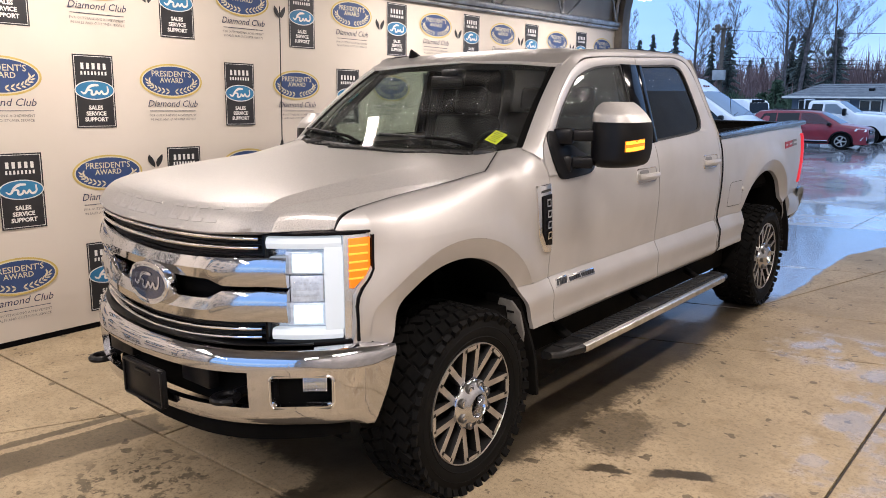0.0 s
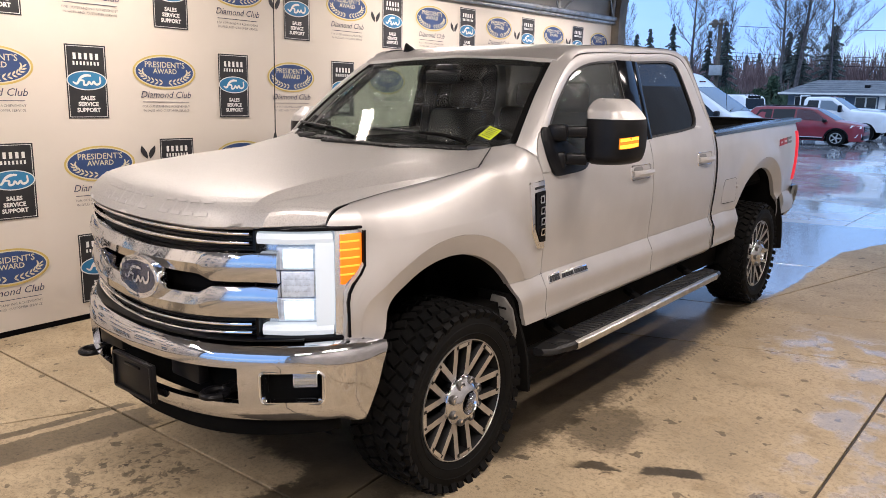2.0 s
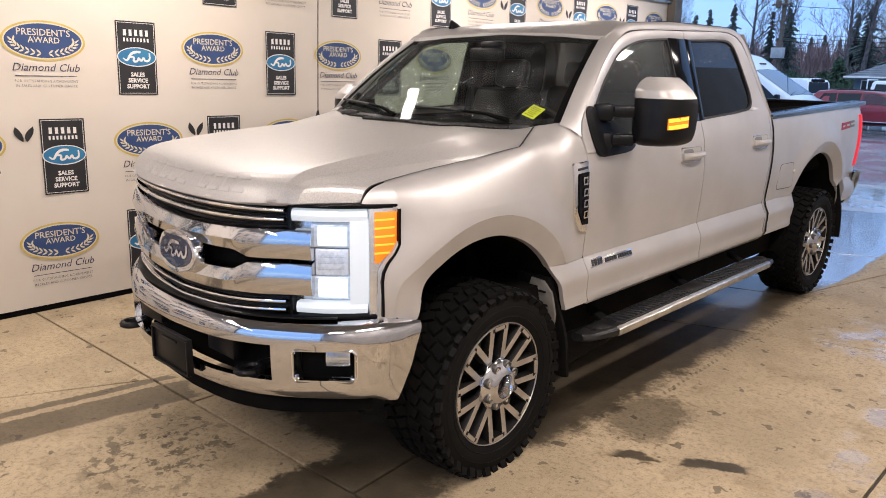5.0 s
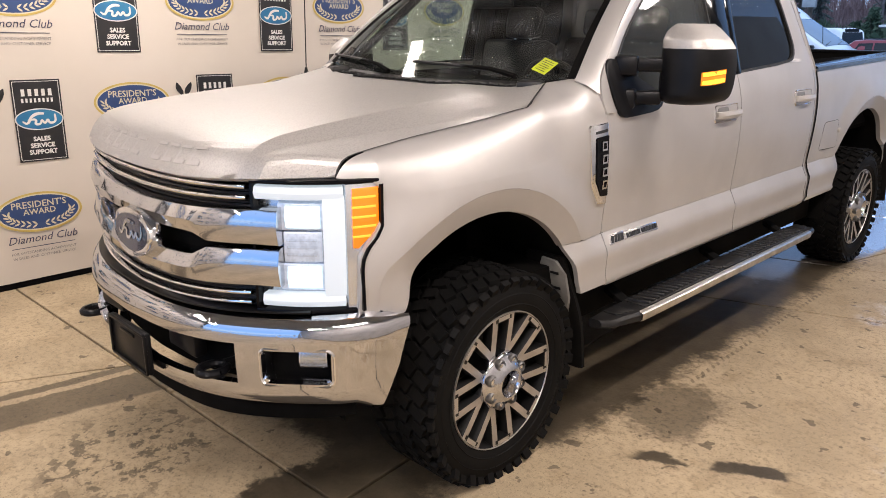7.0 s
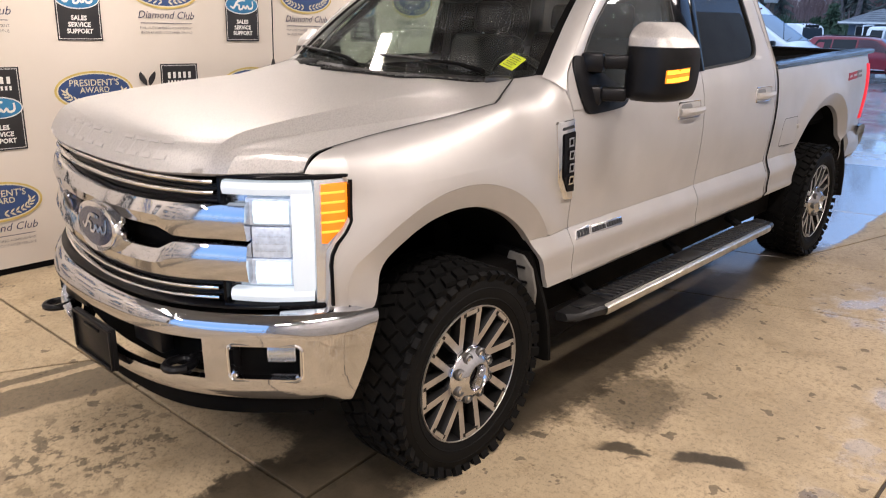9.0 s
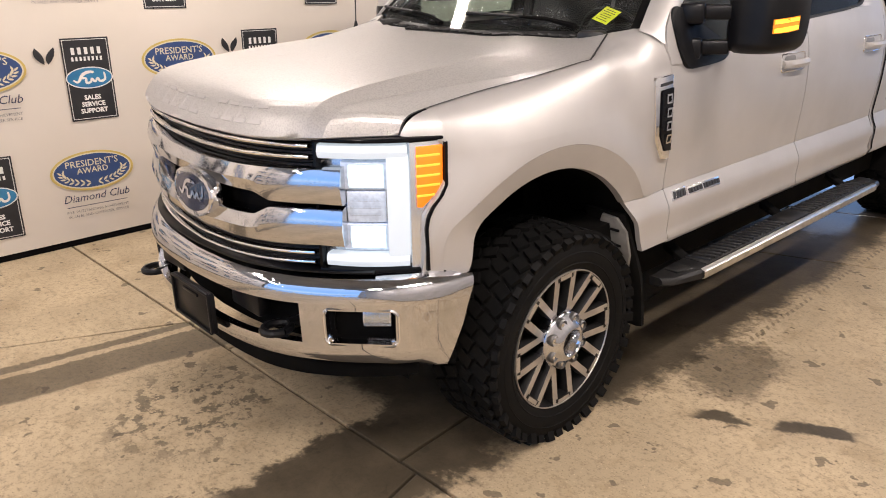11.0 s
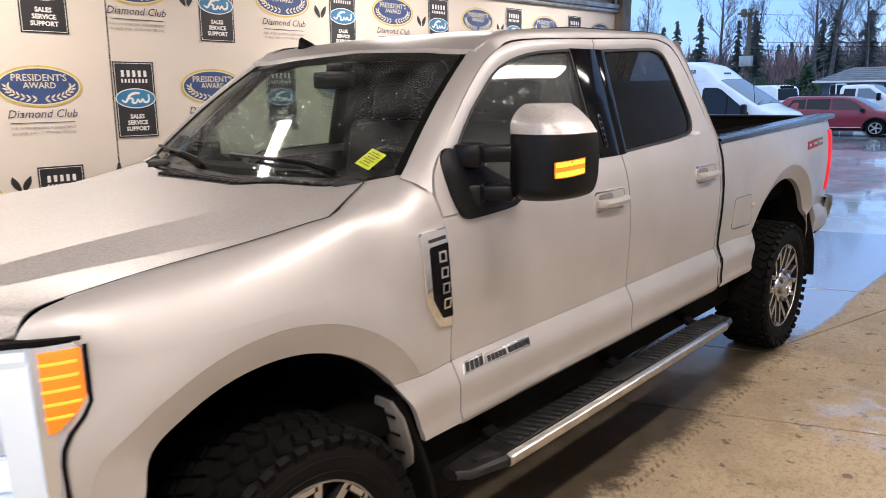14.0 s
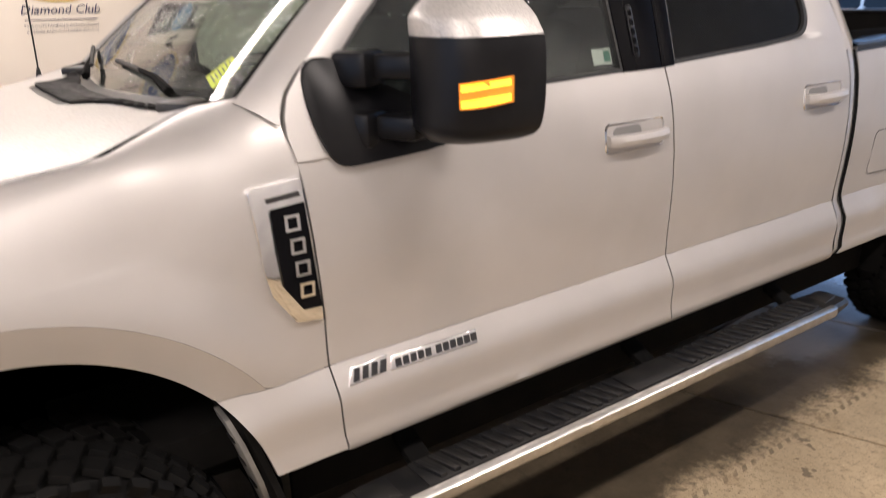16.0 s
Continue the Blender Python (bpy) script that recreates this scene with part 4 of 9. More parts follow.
    prism(bm, [(0.571, 1.288), (0.576, 1.294), (0.653, 1.298), (0.676, 1.040), (0.630, 1.042), (0.584, 1.112), (0.576, 1.2)], on_side, 0.002, 0.0145)
    part("insert", bm, M_GLOSSBLACK, badge, "gloss black insert")
    for k in range(4):
        bm = bmesh.new()
        zc = 1.258 - 0.055 * k
        yc = lerp(0.618, 0.640, k / 3)
        for u0, u1, v0, v1 in ((-0.018, 0.018, 0.012, 0.019), (-0.018, 0.018, -0.019, -0.012), (-0.018, -0.011, -0.012, 0.012), (0.011, 0.018, -0.012, 0.012)):
            prism(bm, [(yc + u0, zc + v0), (yc + u1, zc + v0), (yc + u1, zc + v1), (yc + u0, zc + v1)], on_side, 0.013, 0.019)
        part("badge_bar", bm, M_CHROME_DRY, badge, "raised chrome bars")
    bm = bmesh.new()
    prism(bm, [(0.566, 1.320), (0.644, 1.325), (0.645, 1.314), (0.567, 1.309)], on_side, 0.011, 0.0135)
    part("trim_bar", bm, M_SIGNBLACK, badge, "dark bar of trim lettering")

    # front door
    door = bmesh.new()
    side_panel(door, s, door_front, lambda z: door_split(z) - 0.003, rocker, belt_front, 26, 26)
    front_door = part("front_door", door, M_PAINT, truck, angle=55)
    pairs = [((0.656, 1.385), (0.745, 1.385)), ((0.641, 1.46), (0.748, 1.47)), ((0.670, 1.545), (0.778, 1.567)), ((0.866, 1.724), (0.912, 1.70)), ((0.994, 1.83), (1.03, 1.788)),
             ((1.105, 1.905), (1.14, 1.866)), ((1.20, 1.948), (1.27, 1.910)), ((1.33, 1.980), (1.42, 1.939)), ((1.70, 1.998), (1.70, 1.955)), ((1.907, 2.001), (1.905, 1.957))]
    po, pi = rounded([p for p, _ in pairs], 1), rounded([p for _, p in pairs], 1)
    bm = bmesh.new()
    panel(bm, [[(s * glasshouse(*p, 0.004), *p), (s * glasshouse(*(0.5 * (p + q)), 0.007), *(0.5 * (p + q))), (s * glasshouse(*q, -0.002), *q)] for p, q in zip(po, pi)], (-s, 0, 0), 0.03)
    part("window_frame", bm, M_PAINT, front_door, angle=60)
    win = [(0.735, 1.385), (1.05, 1.385), (1.14, 1.42), (1.24, 1.478), (1.728, 1.489), (1.708, 1.955)] + [tuple(q) for q in pi[::-1][1:-1] if q[0] < 1.69]
    bm = bmesh.new()
    prism(bm, win, lambda a, b, d: (s * glasshouse(a, b, d), a, b), -0.014, -0.010)
    pane = part("window", bm, M_SIDEGLASS, front_door, "drop-spattered side window")
    pane.visible_shadow = False
    seal_in = [(lerp(a, 1.28, 0.03), lerp(b, 1.70, 0.045)) for a, b in win]
    bm = bmesh.new()
    rows = [[(s * glasshouse(*o, 0.002), *o), (s * glasshouse(*i, 0.002), *i), (s * glasshouse(*i, -0.012), *i), (s * glasshouse(*o, -0.012), *o)] for o, i in zip(win + win[:1], seal_in + seal_in[:1])]
    surf(bm, rows, loop=True)
    part("window_seal", bm, M_SEAL, front_door, "black rubber window seal")
    bm = bmesh.new()
    prism(bm, [(1.706, 1.957), (1.906, 1.957), (1.889, 1.487), (1.724, 1.487)], lambda a, b, d: (s * glasshouse(a, b, d), a, b), -0.01, 0.006, 0.003)
    part("pillar_trim", bm, M_GLOSSBLACK, front_door, "gloss black pillar cover")
    if s > 0:
        bm = bmesh.new()
        prism(bm, [tuple(q) for q in rounded_rect(0.026, 0.15, 1.786, 1.60, 0.010)], lambda a, b, d: (s * glasshouse(a, b, d), a, b), 0.0, 0.011, 0.003)
        pad = part("keypad", bm, M_BLACK, front_door, "black keypad strip on the pillar")
        for k in range(5):
            bm = bmesh.new()
            prism(bm, [tuple(q) for q in rounded_rect(0.014, 0.018, 1.786, 1.548 + 0.026 * k, 0.005)], lambda a, b, d: (s * glasshouse(a, b, d), a, b), 0.008, 0.0125)
            part("key", bm, M_GLOSSBLACK, pad)
        bm = bmesh.new()
        prism(bm, rect(0.075, 0.045, 1.665, 1.535), lambda a, b, d: (s * glasshouse(a, b, d), a, b), -0.017, -0.0145)
        label_ob = part("window_sticker", bm, M_SIGNWHITE, front_door, "small white printed sticker in the window", smooth=False)
        bm = bmesh.new()
        prism(bm, rect(0.026, 0.03, 1.684, 1.535), lambda a, b, d: (s * glasshouse(a, b, d), a, b), -0.0145, -0.0138)
        part("print_block", bm, material("sticker_green", (0.03, 0.12, 0.08), 0.6), label_ob, smooth=False)
    # mirror sail
    bm = bmesh.new()
    prism(bm, rounded([(0.705, 1.60), (0.700, 1.48), (0.742, 1.362), (0.80, 1.358), (1.10, 1.372), (1.10, 1.44), (0.92, 1.52), (0.80, 1.60)], 2, True), lambda a, b, d: (s * (glasshouse(a, b) + d), a, b), -0.004, 0.014, 0.006)
    part("mirror_base", bm, M_BLACK, front_door, "black mirror mounting panel")

    # rear door
    door = bmesh.new()
    side_panel(door, s, lambda z: door_split(z) + 0.003, lambda z: float(np.interp(z, [0.62, 1.0, 1.5], [2.968, 2.962, 2.940])), rocker, belt_rear, 24, 26)
    rear_door = part("rear_door", door, M_PAINT, truck, angle=55)
    pairs = [((1.911, 2.001), (1.912, 1.957)), ((1.975, 2.004), (1.975, 1.957)), ((2.41, 2.020), (2.42, 1.975)), ((2.57, 2.016), (2.53, 1.972)), ((2.70, 1.985), (2.60, 1.945)), ((2.775, 1.90), (2.645, 1.87)),
             ((2.83, 1.78), (2.685, 1.76)), ((2.88, 1.65), (2.725, 1.64)), ((2.915, 1.575), (2.722, 1.580)), ((2.93, 1.525), (2.68, 1.538)), ((2.93, 1.522), (2.60, 1.527))]
    po, pi = rounded([p for p, _ in pairs], 1), rounded([p for _, p in pairs], 1)
    bm = bmesh.new()
    panel(bm, [[(s * glasshouse(*p, 0.004), *p), (s * glasshouse(*(0.5 * (p + q)), 0.007), *(0.5 * (p + q))), (s * glasshouse(*q, -0.002), *q)] for p, q in zip(po, pi)], (-s, 0, 0), 0.03)
    part("window_frame", bm, M_PAINT, rear_door, angle=60)
    win = [(1.945, 1.492), (2.43, 1.514)] + [tuple(q) for q in pi[::-1] if q[0] > 1.99] + [(1.972, 1.957)]
    bm = bmesh.new()
    prism(bm, win, lambda a, b, d: (s * glasshouse(a, b, d), a, b), -0.014, -0.010)
    pane = part("window", bm, M_TINT, rear_door, "dark tinted rear window")
    seal_in = [(lerp(a, 2.3, 0.045), lerp(b, 1.73, 0.05)) for a, b in win]
    bm = bmesh.new()
    surf(bm, [[(s * glasshouse(*o, 0.002), *o), (s * glasshouse(*i, 0.002), *i), (s * glasshouse(*i, -0.012), *i), (s * glasshouse(*o, -0.012), *o)] for o, i in zip(win + win[:1], seal_in + seal_in[:1])], loop=True)
    part("window_seal", bm, M_SEAL, rear_door, "black rubber window seal")
    bm = bmesh.new()
    prism(bm, [(1.910, 1.957), (1.978, 1.957), (1.952, 1.490), (1.893, 1.487)], lambda a, b, d: (s * glasshouse(a, b, d), a, b), -0.01, 0.006, 0.003)
    part("pillar_trim", bm, M_GLOSSBLACK, rear_door, "gloss black pillar cover")

    # door handles: a recess with a chrome-edged grip
    for door_ob, y0, y1, z0, z1 in ((front_door, 1.615, 1.872, 1.258, 1.350), (rear_door, 2.635, 2.885, 1.274, 1.367)):
        bm = bmesh.new()
        o = rounded_rect(y1 - y0, z1 - z0, (y0 + y1) / 2, (z0 + z1) / 2, 0.020)
        i = rounded_rect(y1 - y0 - 0.014, z1 - z0 - 0.014, (y0 + y1) / 2, (z0 + z1) / 2, 0.014)
        rows = [[on_side(*a, 0.000), on_side(*(0.6 * a + 0.4 * b), 0.005), on_side(*b, 0.003), on_side(*b, -0.001)] for a, b in zip(o, i)]
        rows.append(rows[0])
        surf(bm, rows)
        part("handle_bezel", bm, M_CHROME_DRY, door_ob, "chrome ring round the handle recess")
        bm = bmesh.new()
        mid = np.array(((y0 + y1) / 2, (z0 + z1) / 2))
        prism(bm, [tuple(q) for q in i], on_side, -0.02, 0.0012)
        part("handle_cup", bm, M_PAINT, door_ob)
        # flat grey slab: the recess's shade behind the grip, put in as colour
        bm = bmesh.new()
        prism(bm, [tuple(q) for q in rounded_rect(0.12, 0.056, mid[0] - 0.035, mid[1] + 0.004, 0.02)], on_side, -0.02, 0.0026)
        part("handle_shadow", bm, material("cup_shade_grey", (0.20, 0.195, 0.19), 0.4, coat=0.3) if "cup_shade_grey" not in bpy.data.materials else bpy.data.materials["cup_shade_grey"], door_ob, "grey slab painted as the shade behind the handle")
        bm = bmesh.new()
        rows = []
        for k in range(13):
            v = k / 12
            y = lerp(y0 + 0.005, y1 + 0.005, v)
            lift = 0.012 + 0.030 * math.sin(math.pi * v) ** 0.4
            h = 0.018 if k < 12 else 0.012
            zc = (z0 + z1) / 2 - 0.004
            base = side_x(y, zc)
            rows.append([(s * (base + lift + dx), y, zc + dz) for dx, dz in ((-0.014, -h), (0.004, -h * 0.9), (0.010, 0), (0.004, h * 0.9), (-0.014, h))])
        vs = surf(bm, rows, loop=True)
        bm.faces.new(vs[0])
        bm.faces.new(vs[-1])
        handle = part("handle", bm, M_PAINT, door_ob, "silver pull handle")
        if door_ob is front_door:
            bm = bmesh.new()
            yk, zk = y1 - 0.022, (z0 + z1) / 2 - 0.002
            lathe(bm, [(0.0, 0.011), (0.006, 0.011), (0.006, 0.0)], (0, 0, 0), 14)
            for v in bm.verts:
                v.co = Vector((s * (side_x(yk, zk) + 0.028 + v.co.x), yk + v.co.y, zk + v.co.z))
            part("lock", bm, M_GLOSSBLACK, handle, "black key lock")

    # engine badge on the door
    bm = bmesh.new()
    prism(bm, [(0.728, 0.806), (0.835, 0.812), (0.852, 0.850), (0.745, 0.846)], on_side, 0.0, 0.006, 0.002)
    eb = part("engine_badge", bm, M_CHROME_DRY, front_door, "chrome engine badge with a dark bar")
    for k in range(4):
        bm = bmesh.new()
        y = 0.742 + 0.026 * k
        prism(bm, [(y, 0.814), (y + 0.016, 0.814), (y + 0.026, 0.842), (y + 0.010, 0.842)], on_side, 0.006, 0.009)
        part("badge_bar", bm, M_INK, eb, "dark slanted bar")
    bm = bmesh.new()
    prism(bm, [(0.850, 0.809), (1.130, 0.806), (1.136, 0.840), (0.862, 0.843)], on_side, 0.0, 0.005, 0.002)
    part("badge_plate", bm, M_CHROME_DRY, eb, "chrome plate")
    for k in range(11):
        bm = bmesh.new()
        y = 0.868 + 0.0235 * k + (0.01 if k > 4 else 0)
        prism(bm, [(y, 0.815), (y + 0.016, 0.815), (y + 0.019, 0.834), (y + 0.003, 0.834)], on_side, 0.005, 0.008)
        part("badge_bar", bm, M_INK, eb, "dark slanted bar")

    # dark seals behind the panel gaps
    for nm, edge, z0, z1 in (("door_gap", door_front, 0.66, 1.38), ("door_gap", door_split, 0.64, 1.485), ("cab_gap", lambda z: cab_end(z) + 0.006, 0.62, 1.47)):
        bm = bmesh.new()
        wide, deep = (0.016, 0.005) if nm == "door_gap" else (0.013, -0.004)
        surf(bm, [[(s * (side_x(edge(z) + d, z) - deep), edge(z) + d, z) for d in (-wide, wide)] for z in np.linspace(z0, z1, 20)])
        part(nm, bm, M_SEAL if nm == "door_gap" else M_MATTEBLACK, truck, "black seal in a panel gap")
    # cab corner and roof rail
    bm = bmesh.new()
    rows = [[(s * side_x(y, z), y, z) for y in (float(np.interp(z, [0.62, 1.0, 1.5], [2.974, 2.968, 2.946])), lerp(2.96, cab_end(z), 0.6), cab_end(z) - 0.006)] + [(s * (side_x(2.978, z) - 0.05), cab_end(z), z)] for z in np.linspace(0.615, 1.47, 18)]
    surf(bm, rows)
    outer = [(2.985, 1.47), (2.965, 1.56), (2.93, 1.68), (2.885, 1.81), (2.835, 1.925), (2.765, 2.01), (2.66, 2.046), (2.50, 2.052), (1.775, 2.047), (1.40, 2.026), (1.22, 2.008)]
    inner = [(2.936, 1.47), (2.933, 1.535), (2.905, 1.61), (2.850, 1.75), (2.795, 1.885), (2.72, 1.985), (2.60, 2.018), (2.45, 2.024), (1.80, 2.004), (1.40, 1.990), (1.25, 1.974)]
    rows3 = []
    for o, i in zip(outer, inner):
        o, i = np.array(o), np.array(i)
        m = 0.5 * (o + i)
        rows3.append([(glasshouse(*i, 0.003), *i), (glasshouse(*m, 0.008), *m), (glasshouse(*o, 0.000), *o), (glasshouse(*o) - 0.05, o[0], o[1] + 0.004)])
    for gy, gz, t in ((1.200, 1.948, 1.0), (1.105, 1.909, 0.90), (0.994, 1.834, 0.745), (0.866, 1.728, 0.53), (0.775, 1.638, 0.35), (0.666, 1.549, 0.15), (0.637, 1.490, 0.02), (0.635, 1.462, -0.05)):
        w = np.array((0.830, 0.592, 1.524)) * (1 - t) + np.array((0.688, 1.120, 1.938)) * t
        w = w + np.array((0.004, -0.62 * 0.018 * math.sin(math.pi * max(0, t)) - 0.004, 0.78 * 0.018 * math.sin(math.pi * max(0, t)) + 0.012))
        g = np.array((glasshouse(gy, gz, 0.003), gy, gz))
        m = 0.45 * g + 0.55 * w + np.array((0.010, -0.006, 0.006))
        rows3.append([tuple(g), tuple(m), tuple(w), tuple(w + np.array((-0.006, 0.012, -0.03)))])
    rows3 = [[np.array(p) for p in r] for r in rows3]
    cols = [rounded([r[c] for r in rows3], 1) for c in range(4)]
    surf(bm, [[(s * p[0], p[1], p[2]) for p in (cols[c][k] for c in range(4))] for k in range(len(cols[0]))])
    part("cab_side", bm, M_PAINT, truck, angle=60)

    # bed side
    bm = bmesh.new()
    def bed_hi(y):
        return float(np.interp(y, [2.99, 5.2], [1.470, 1.520]))
    edge_r = (ARCH_R[0], ARCH_R[1], ARCH_R[2] + 0.092)
    ys = np.linspace(3.022, 5.02, 61)
    lower = lambda y: float(np.interp(y, [3.0, 5.2], [0.630, 0.70]))
    rows = []
    for i in range(17):
        row = []
        for j in range(13):
            z = lerp(lower(3.2), crease_z(3.3) - 0.0002, j / 12)
            y_arch = ARCH_R[0] - math.sqrt(ARCH_R[2] ** 2 - (z - ARCH_R[1]) ** 2)
            y = lerp(3.026, y_arch, i / 16)
            row.append((s * side_x(y, z), y, z))
        rows.append(row)
    panel(bm, rows, (-s, 0, 0), 0.03)
    rows = []
    for y in np.linspace(4.742, 5.02, 16):
        rows.append([(s * side_x(y, z), y, z) for z in np.linspace(lower(y), crease_z(y) - 0.0002, 11)])
    panel(bm, rows, (-s, 0, 0), 0.03)
    rows = []
    for y in ys:
        lo = max(arch_z(y, edge_r, 0.0), crease_z(y) + 0.0012)
        rows.append([(s * side_x(y, lerp(lo, bed_hi(y), j / 22)), y, lerp(lo, bed_hi(y), j / 22)) for j in range(23)])
    panel(bm, rows, (-s, 0, 0), 0.03)
    bed_side = part("bed_side", bm, M_PAINT, truck, angle=50)
    bm = bmesh.new()
    rows = []
    cy, cz, r = ARCH_R
    for k in range(49):
        a = lerp(radians(150), radians(27), k / 48)
        row = []
        for q in range(5):
            d = lerp(r + 0.0915, r, q / 4)
            y, z = cy + d * math.cos(a), cz + d * math.sin(a)
            if y < cy:
                z = max(z, crease_z(y) + 0.0012)
            row.append((s * side_x(y, z), y, z))
        row.append((row[-1][0] - s * 0.03, row[-1][1], row[-1][2] - 0.004))
        rows.append(row)
    surf(bm, rows)
    part("wheel_lip", bm, M_PAINT, bed_side, angle=50)
    bm = bmesh.new()
    rows = []
    for y in np.linspace(3.012, 5.19, 12):
        z = float(np.interp(y, [2.99, 5.2], [1.470, 1.520]))
        rows.append([(s * x, y, z + dz) for x, dz in ((0.925, -0.012), (0.925, 0.012), (0.912, 0.022), (0.80, 0.022), (0.775, 0.012), (0.775, -0.10))])
    surf(bm, rows)
    part("rail_cap", bm, M_RAIL, bed_side, "black plastic bed rail cap")
    # fuel door
    if s == 1:
        o = rounded_rect(0.262, 0.19, 3.335, 1.035, 0.03)
        i = rounded_rect(0.256, 0.184, 3.335, 1.035, 0.028)
        bm = bmesh.new()
        prism(bm, [tuple(q) for q in o], on_side, 0.0, 0.0008)
        fuel = part("fuel_door_gap", bm, M_SEAL, bed_side, "dark gap round the fuel door")
        bm = bmesh.new()
        prism(bm, [tuple(q) for q in i], on_side, 0.0005, 0.0016)
        part("fuel_door", bm, M_PAINT, fuel)
        bm = bmesh.new()
        lathe(bm, [(0.0, 0.017), (0.008, 0.016), (0.013, 0.010), (0.014, 0.001)], (0, 0, 0), 14)
        for v in bm.verts:
            v.co = Vector((s * (side_x(3.475, 1.06) + v.co.x), 3.475 + v.co.y, 1.06 + v.co.z))
        part("release_knob", bm, M_PAINT, fuel, "small round knob beside the fuel door")
    # off-road decal as plain bars
    for k, (ya, w, mat) in enumerate(((4.50, 0.10, M_REDDARK), (4.60, 0.12, M_RED), (4.73, 0.13, M_TEXTGREY))):
        bm = bmesh.new()
        for dz in (0.0, 0.036):
            prism(bm, [(ya, 1.315 + dz + 0.02 * k * 0.3), (ya + w, 1.318 + dz + 0.02 * k * 0.3), (ya + w + 0.012, 1.338 + dz + 0.02 * k * 0.3), (ya + 0.012, 1.335 + dz + 0.02 * k * 0.3)], on_side, 0.001, 0.003)
        prism(bm, [(ya, 1.315 + 0.006 * k), (ya + 0.03, 1.315 + 0.006 * k), (ya + 0.045, 1.372 + 0.006 * k), (ya + 0.015, 1.372 + 0.006 * k)], on_side, 0.001, 0.0035)
        part("decal_bar", bm, material("decal_red", (0.30, 0.02, 0.03), 0.5) if k < 2 else M_TEXTGREY, bed_side, "red and grey decal bars")
    # tail light
    bm = bmesh.new()
    rows = []
    for z in np.linspace(0.975, 1.425, 9):
        x = side_x(5.0, z)
        rows.append([(s * (x - 0.004), 5.024, z), (s * (x + 0.004), 5.07, z), (s * (x - 0.006), 5.14, z), (s * (x - 0.04), 5.185, z), (s * 0.80, 5.20, z), (s * 0.80, 5.03, z)])
    vs = surf(bm, rows, loop=True)
    bm.faces.new(vs[0])
    bm.faces.new(vs[-1])
    part("tail_light", bm, M_RED, truck, "lit red tail light")
    for z0, z1 in ((0.70, 0.972), (1.428, 1.515)):
        bm = bmesh.new()
        rows = [[(s * (side_x(5.0, z) - 0.003), 5.022, z), (s * (side_x(5.0, z) - 0.004), 5.10, z), (s * (side_x(5.0, z) - 0.04), 5.18, z), (s * 0.78, 5.19, z)] for z in np.linspace(z0, z1, 5)]
        surf(bm, rows)
        part("bed_corner", bm, M_PAINT, truck, angle=60)

    # wheel wells and mud flaps
    for (cy, cz, r), nm in ((ARCH_F, "front"), (ARCH_R, "rear")):
        bm = bmesh.new()
        rows = []
        for k in range(19):
            a = math.pi * k / 18
            y, z = cy + (r + 0.01) * math.cos(a), cz + (r + 0.01) * math.sin(a)
            rows.append([(s * (side_x(y, max(0.7, z)) - 0.03), y, z), (s * 0.45, y, z)])
        rows = [[(a[0], a[1], 0.42), (b[0], b[1], 0.42)] for a, b in (rows[0],)] + rows + [[(a[0], a[1], 0.42), (b[0], b[1], 0.42)] for a, b in (rows[-1],)]
        surf(bm, rows)
        inner_wall = [bm.verts.new((s * 0.45, cy + (r + 0.01) * math.cos(math.pi * k / 18), cz + (r + 0.01) * math.sin(math.pi * k / 18))) for k in range(19)]
        bm.faces.new(inner_wall)
        part("wheel_well", bm, M_MATTEBLACK, truck, "black wheel arch liner")
    for yb, zt, zb, x_top, x_low in ((0.495, 0.80, 0.27, 0.915, 0.965), (4.70, 0.90, 0.36, 0.935, 0.975)):
        bm = bmesh.new()
        rows = []
        for k in range(9):
            v = k / 8
            z = lerp(zt, zb, v)
            y = yb - 0.055 * (1 - v) ** 2 + 0.06 * v
            xe = lerp(x_top, x_low, smooth01(v * 1.6))
            rows.append([(s * 0.72, y, z), (s * (xe - 0.02), y, z), (s * xe, y + 0.012, z), (s * xe, y + 0.03, z), (s * 0.72, y + 0.02, z)])
        vs = surf(bm, rows, loop=True)
        bm.faces.new(vs[0])
        bm.faces.new(vs[-1])
        flap = part("mud_flap", bm, M_RUBBER, truck, "black rubber mud flap")
        bm = bmesh.new()
        prism(bm, rounded([(0.78, zt - 0.01), (0.925, zt - 0.02), (0.935, zt - 0.24), (0.86, zt - 0.31), (0.82, zt - 0.24)], 1, True), lambda a, b, d: (s * a, yb - 0.055 * (1 - (zt - b) / (zt - zb)) ** 2 + 0.06 * (zt - b) / (zt - zb) - d, b), 0.0, 0.014, 0.004)
        part("bracket", bm, M_BRACKET, flap, "pale grey plastic flap bracket")
        for k in range(3):
            zk = zt - 0.075 - 0.072 * k
            bm = bmesh.new()
            box(bm, (0.045, 0.006, 0.012), (s * 0.875, yb - 0.055 * (1 - (zt - zk) / (zt - zb)) ** 2 + 0.06 * (zt - zk) / (zt - zb) - 0.016, zk), 0.002)
            part("clip", bm, M_BLACK, flap)

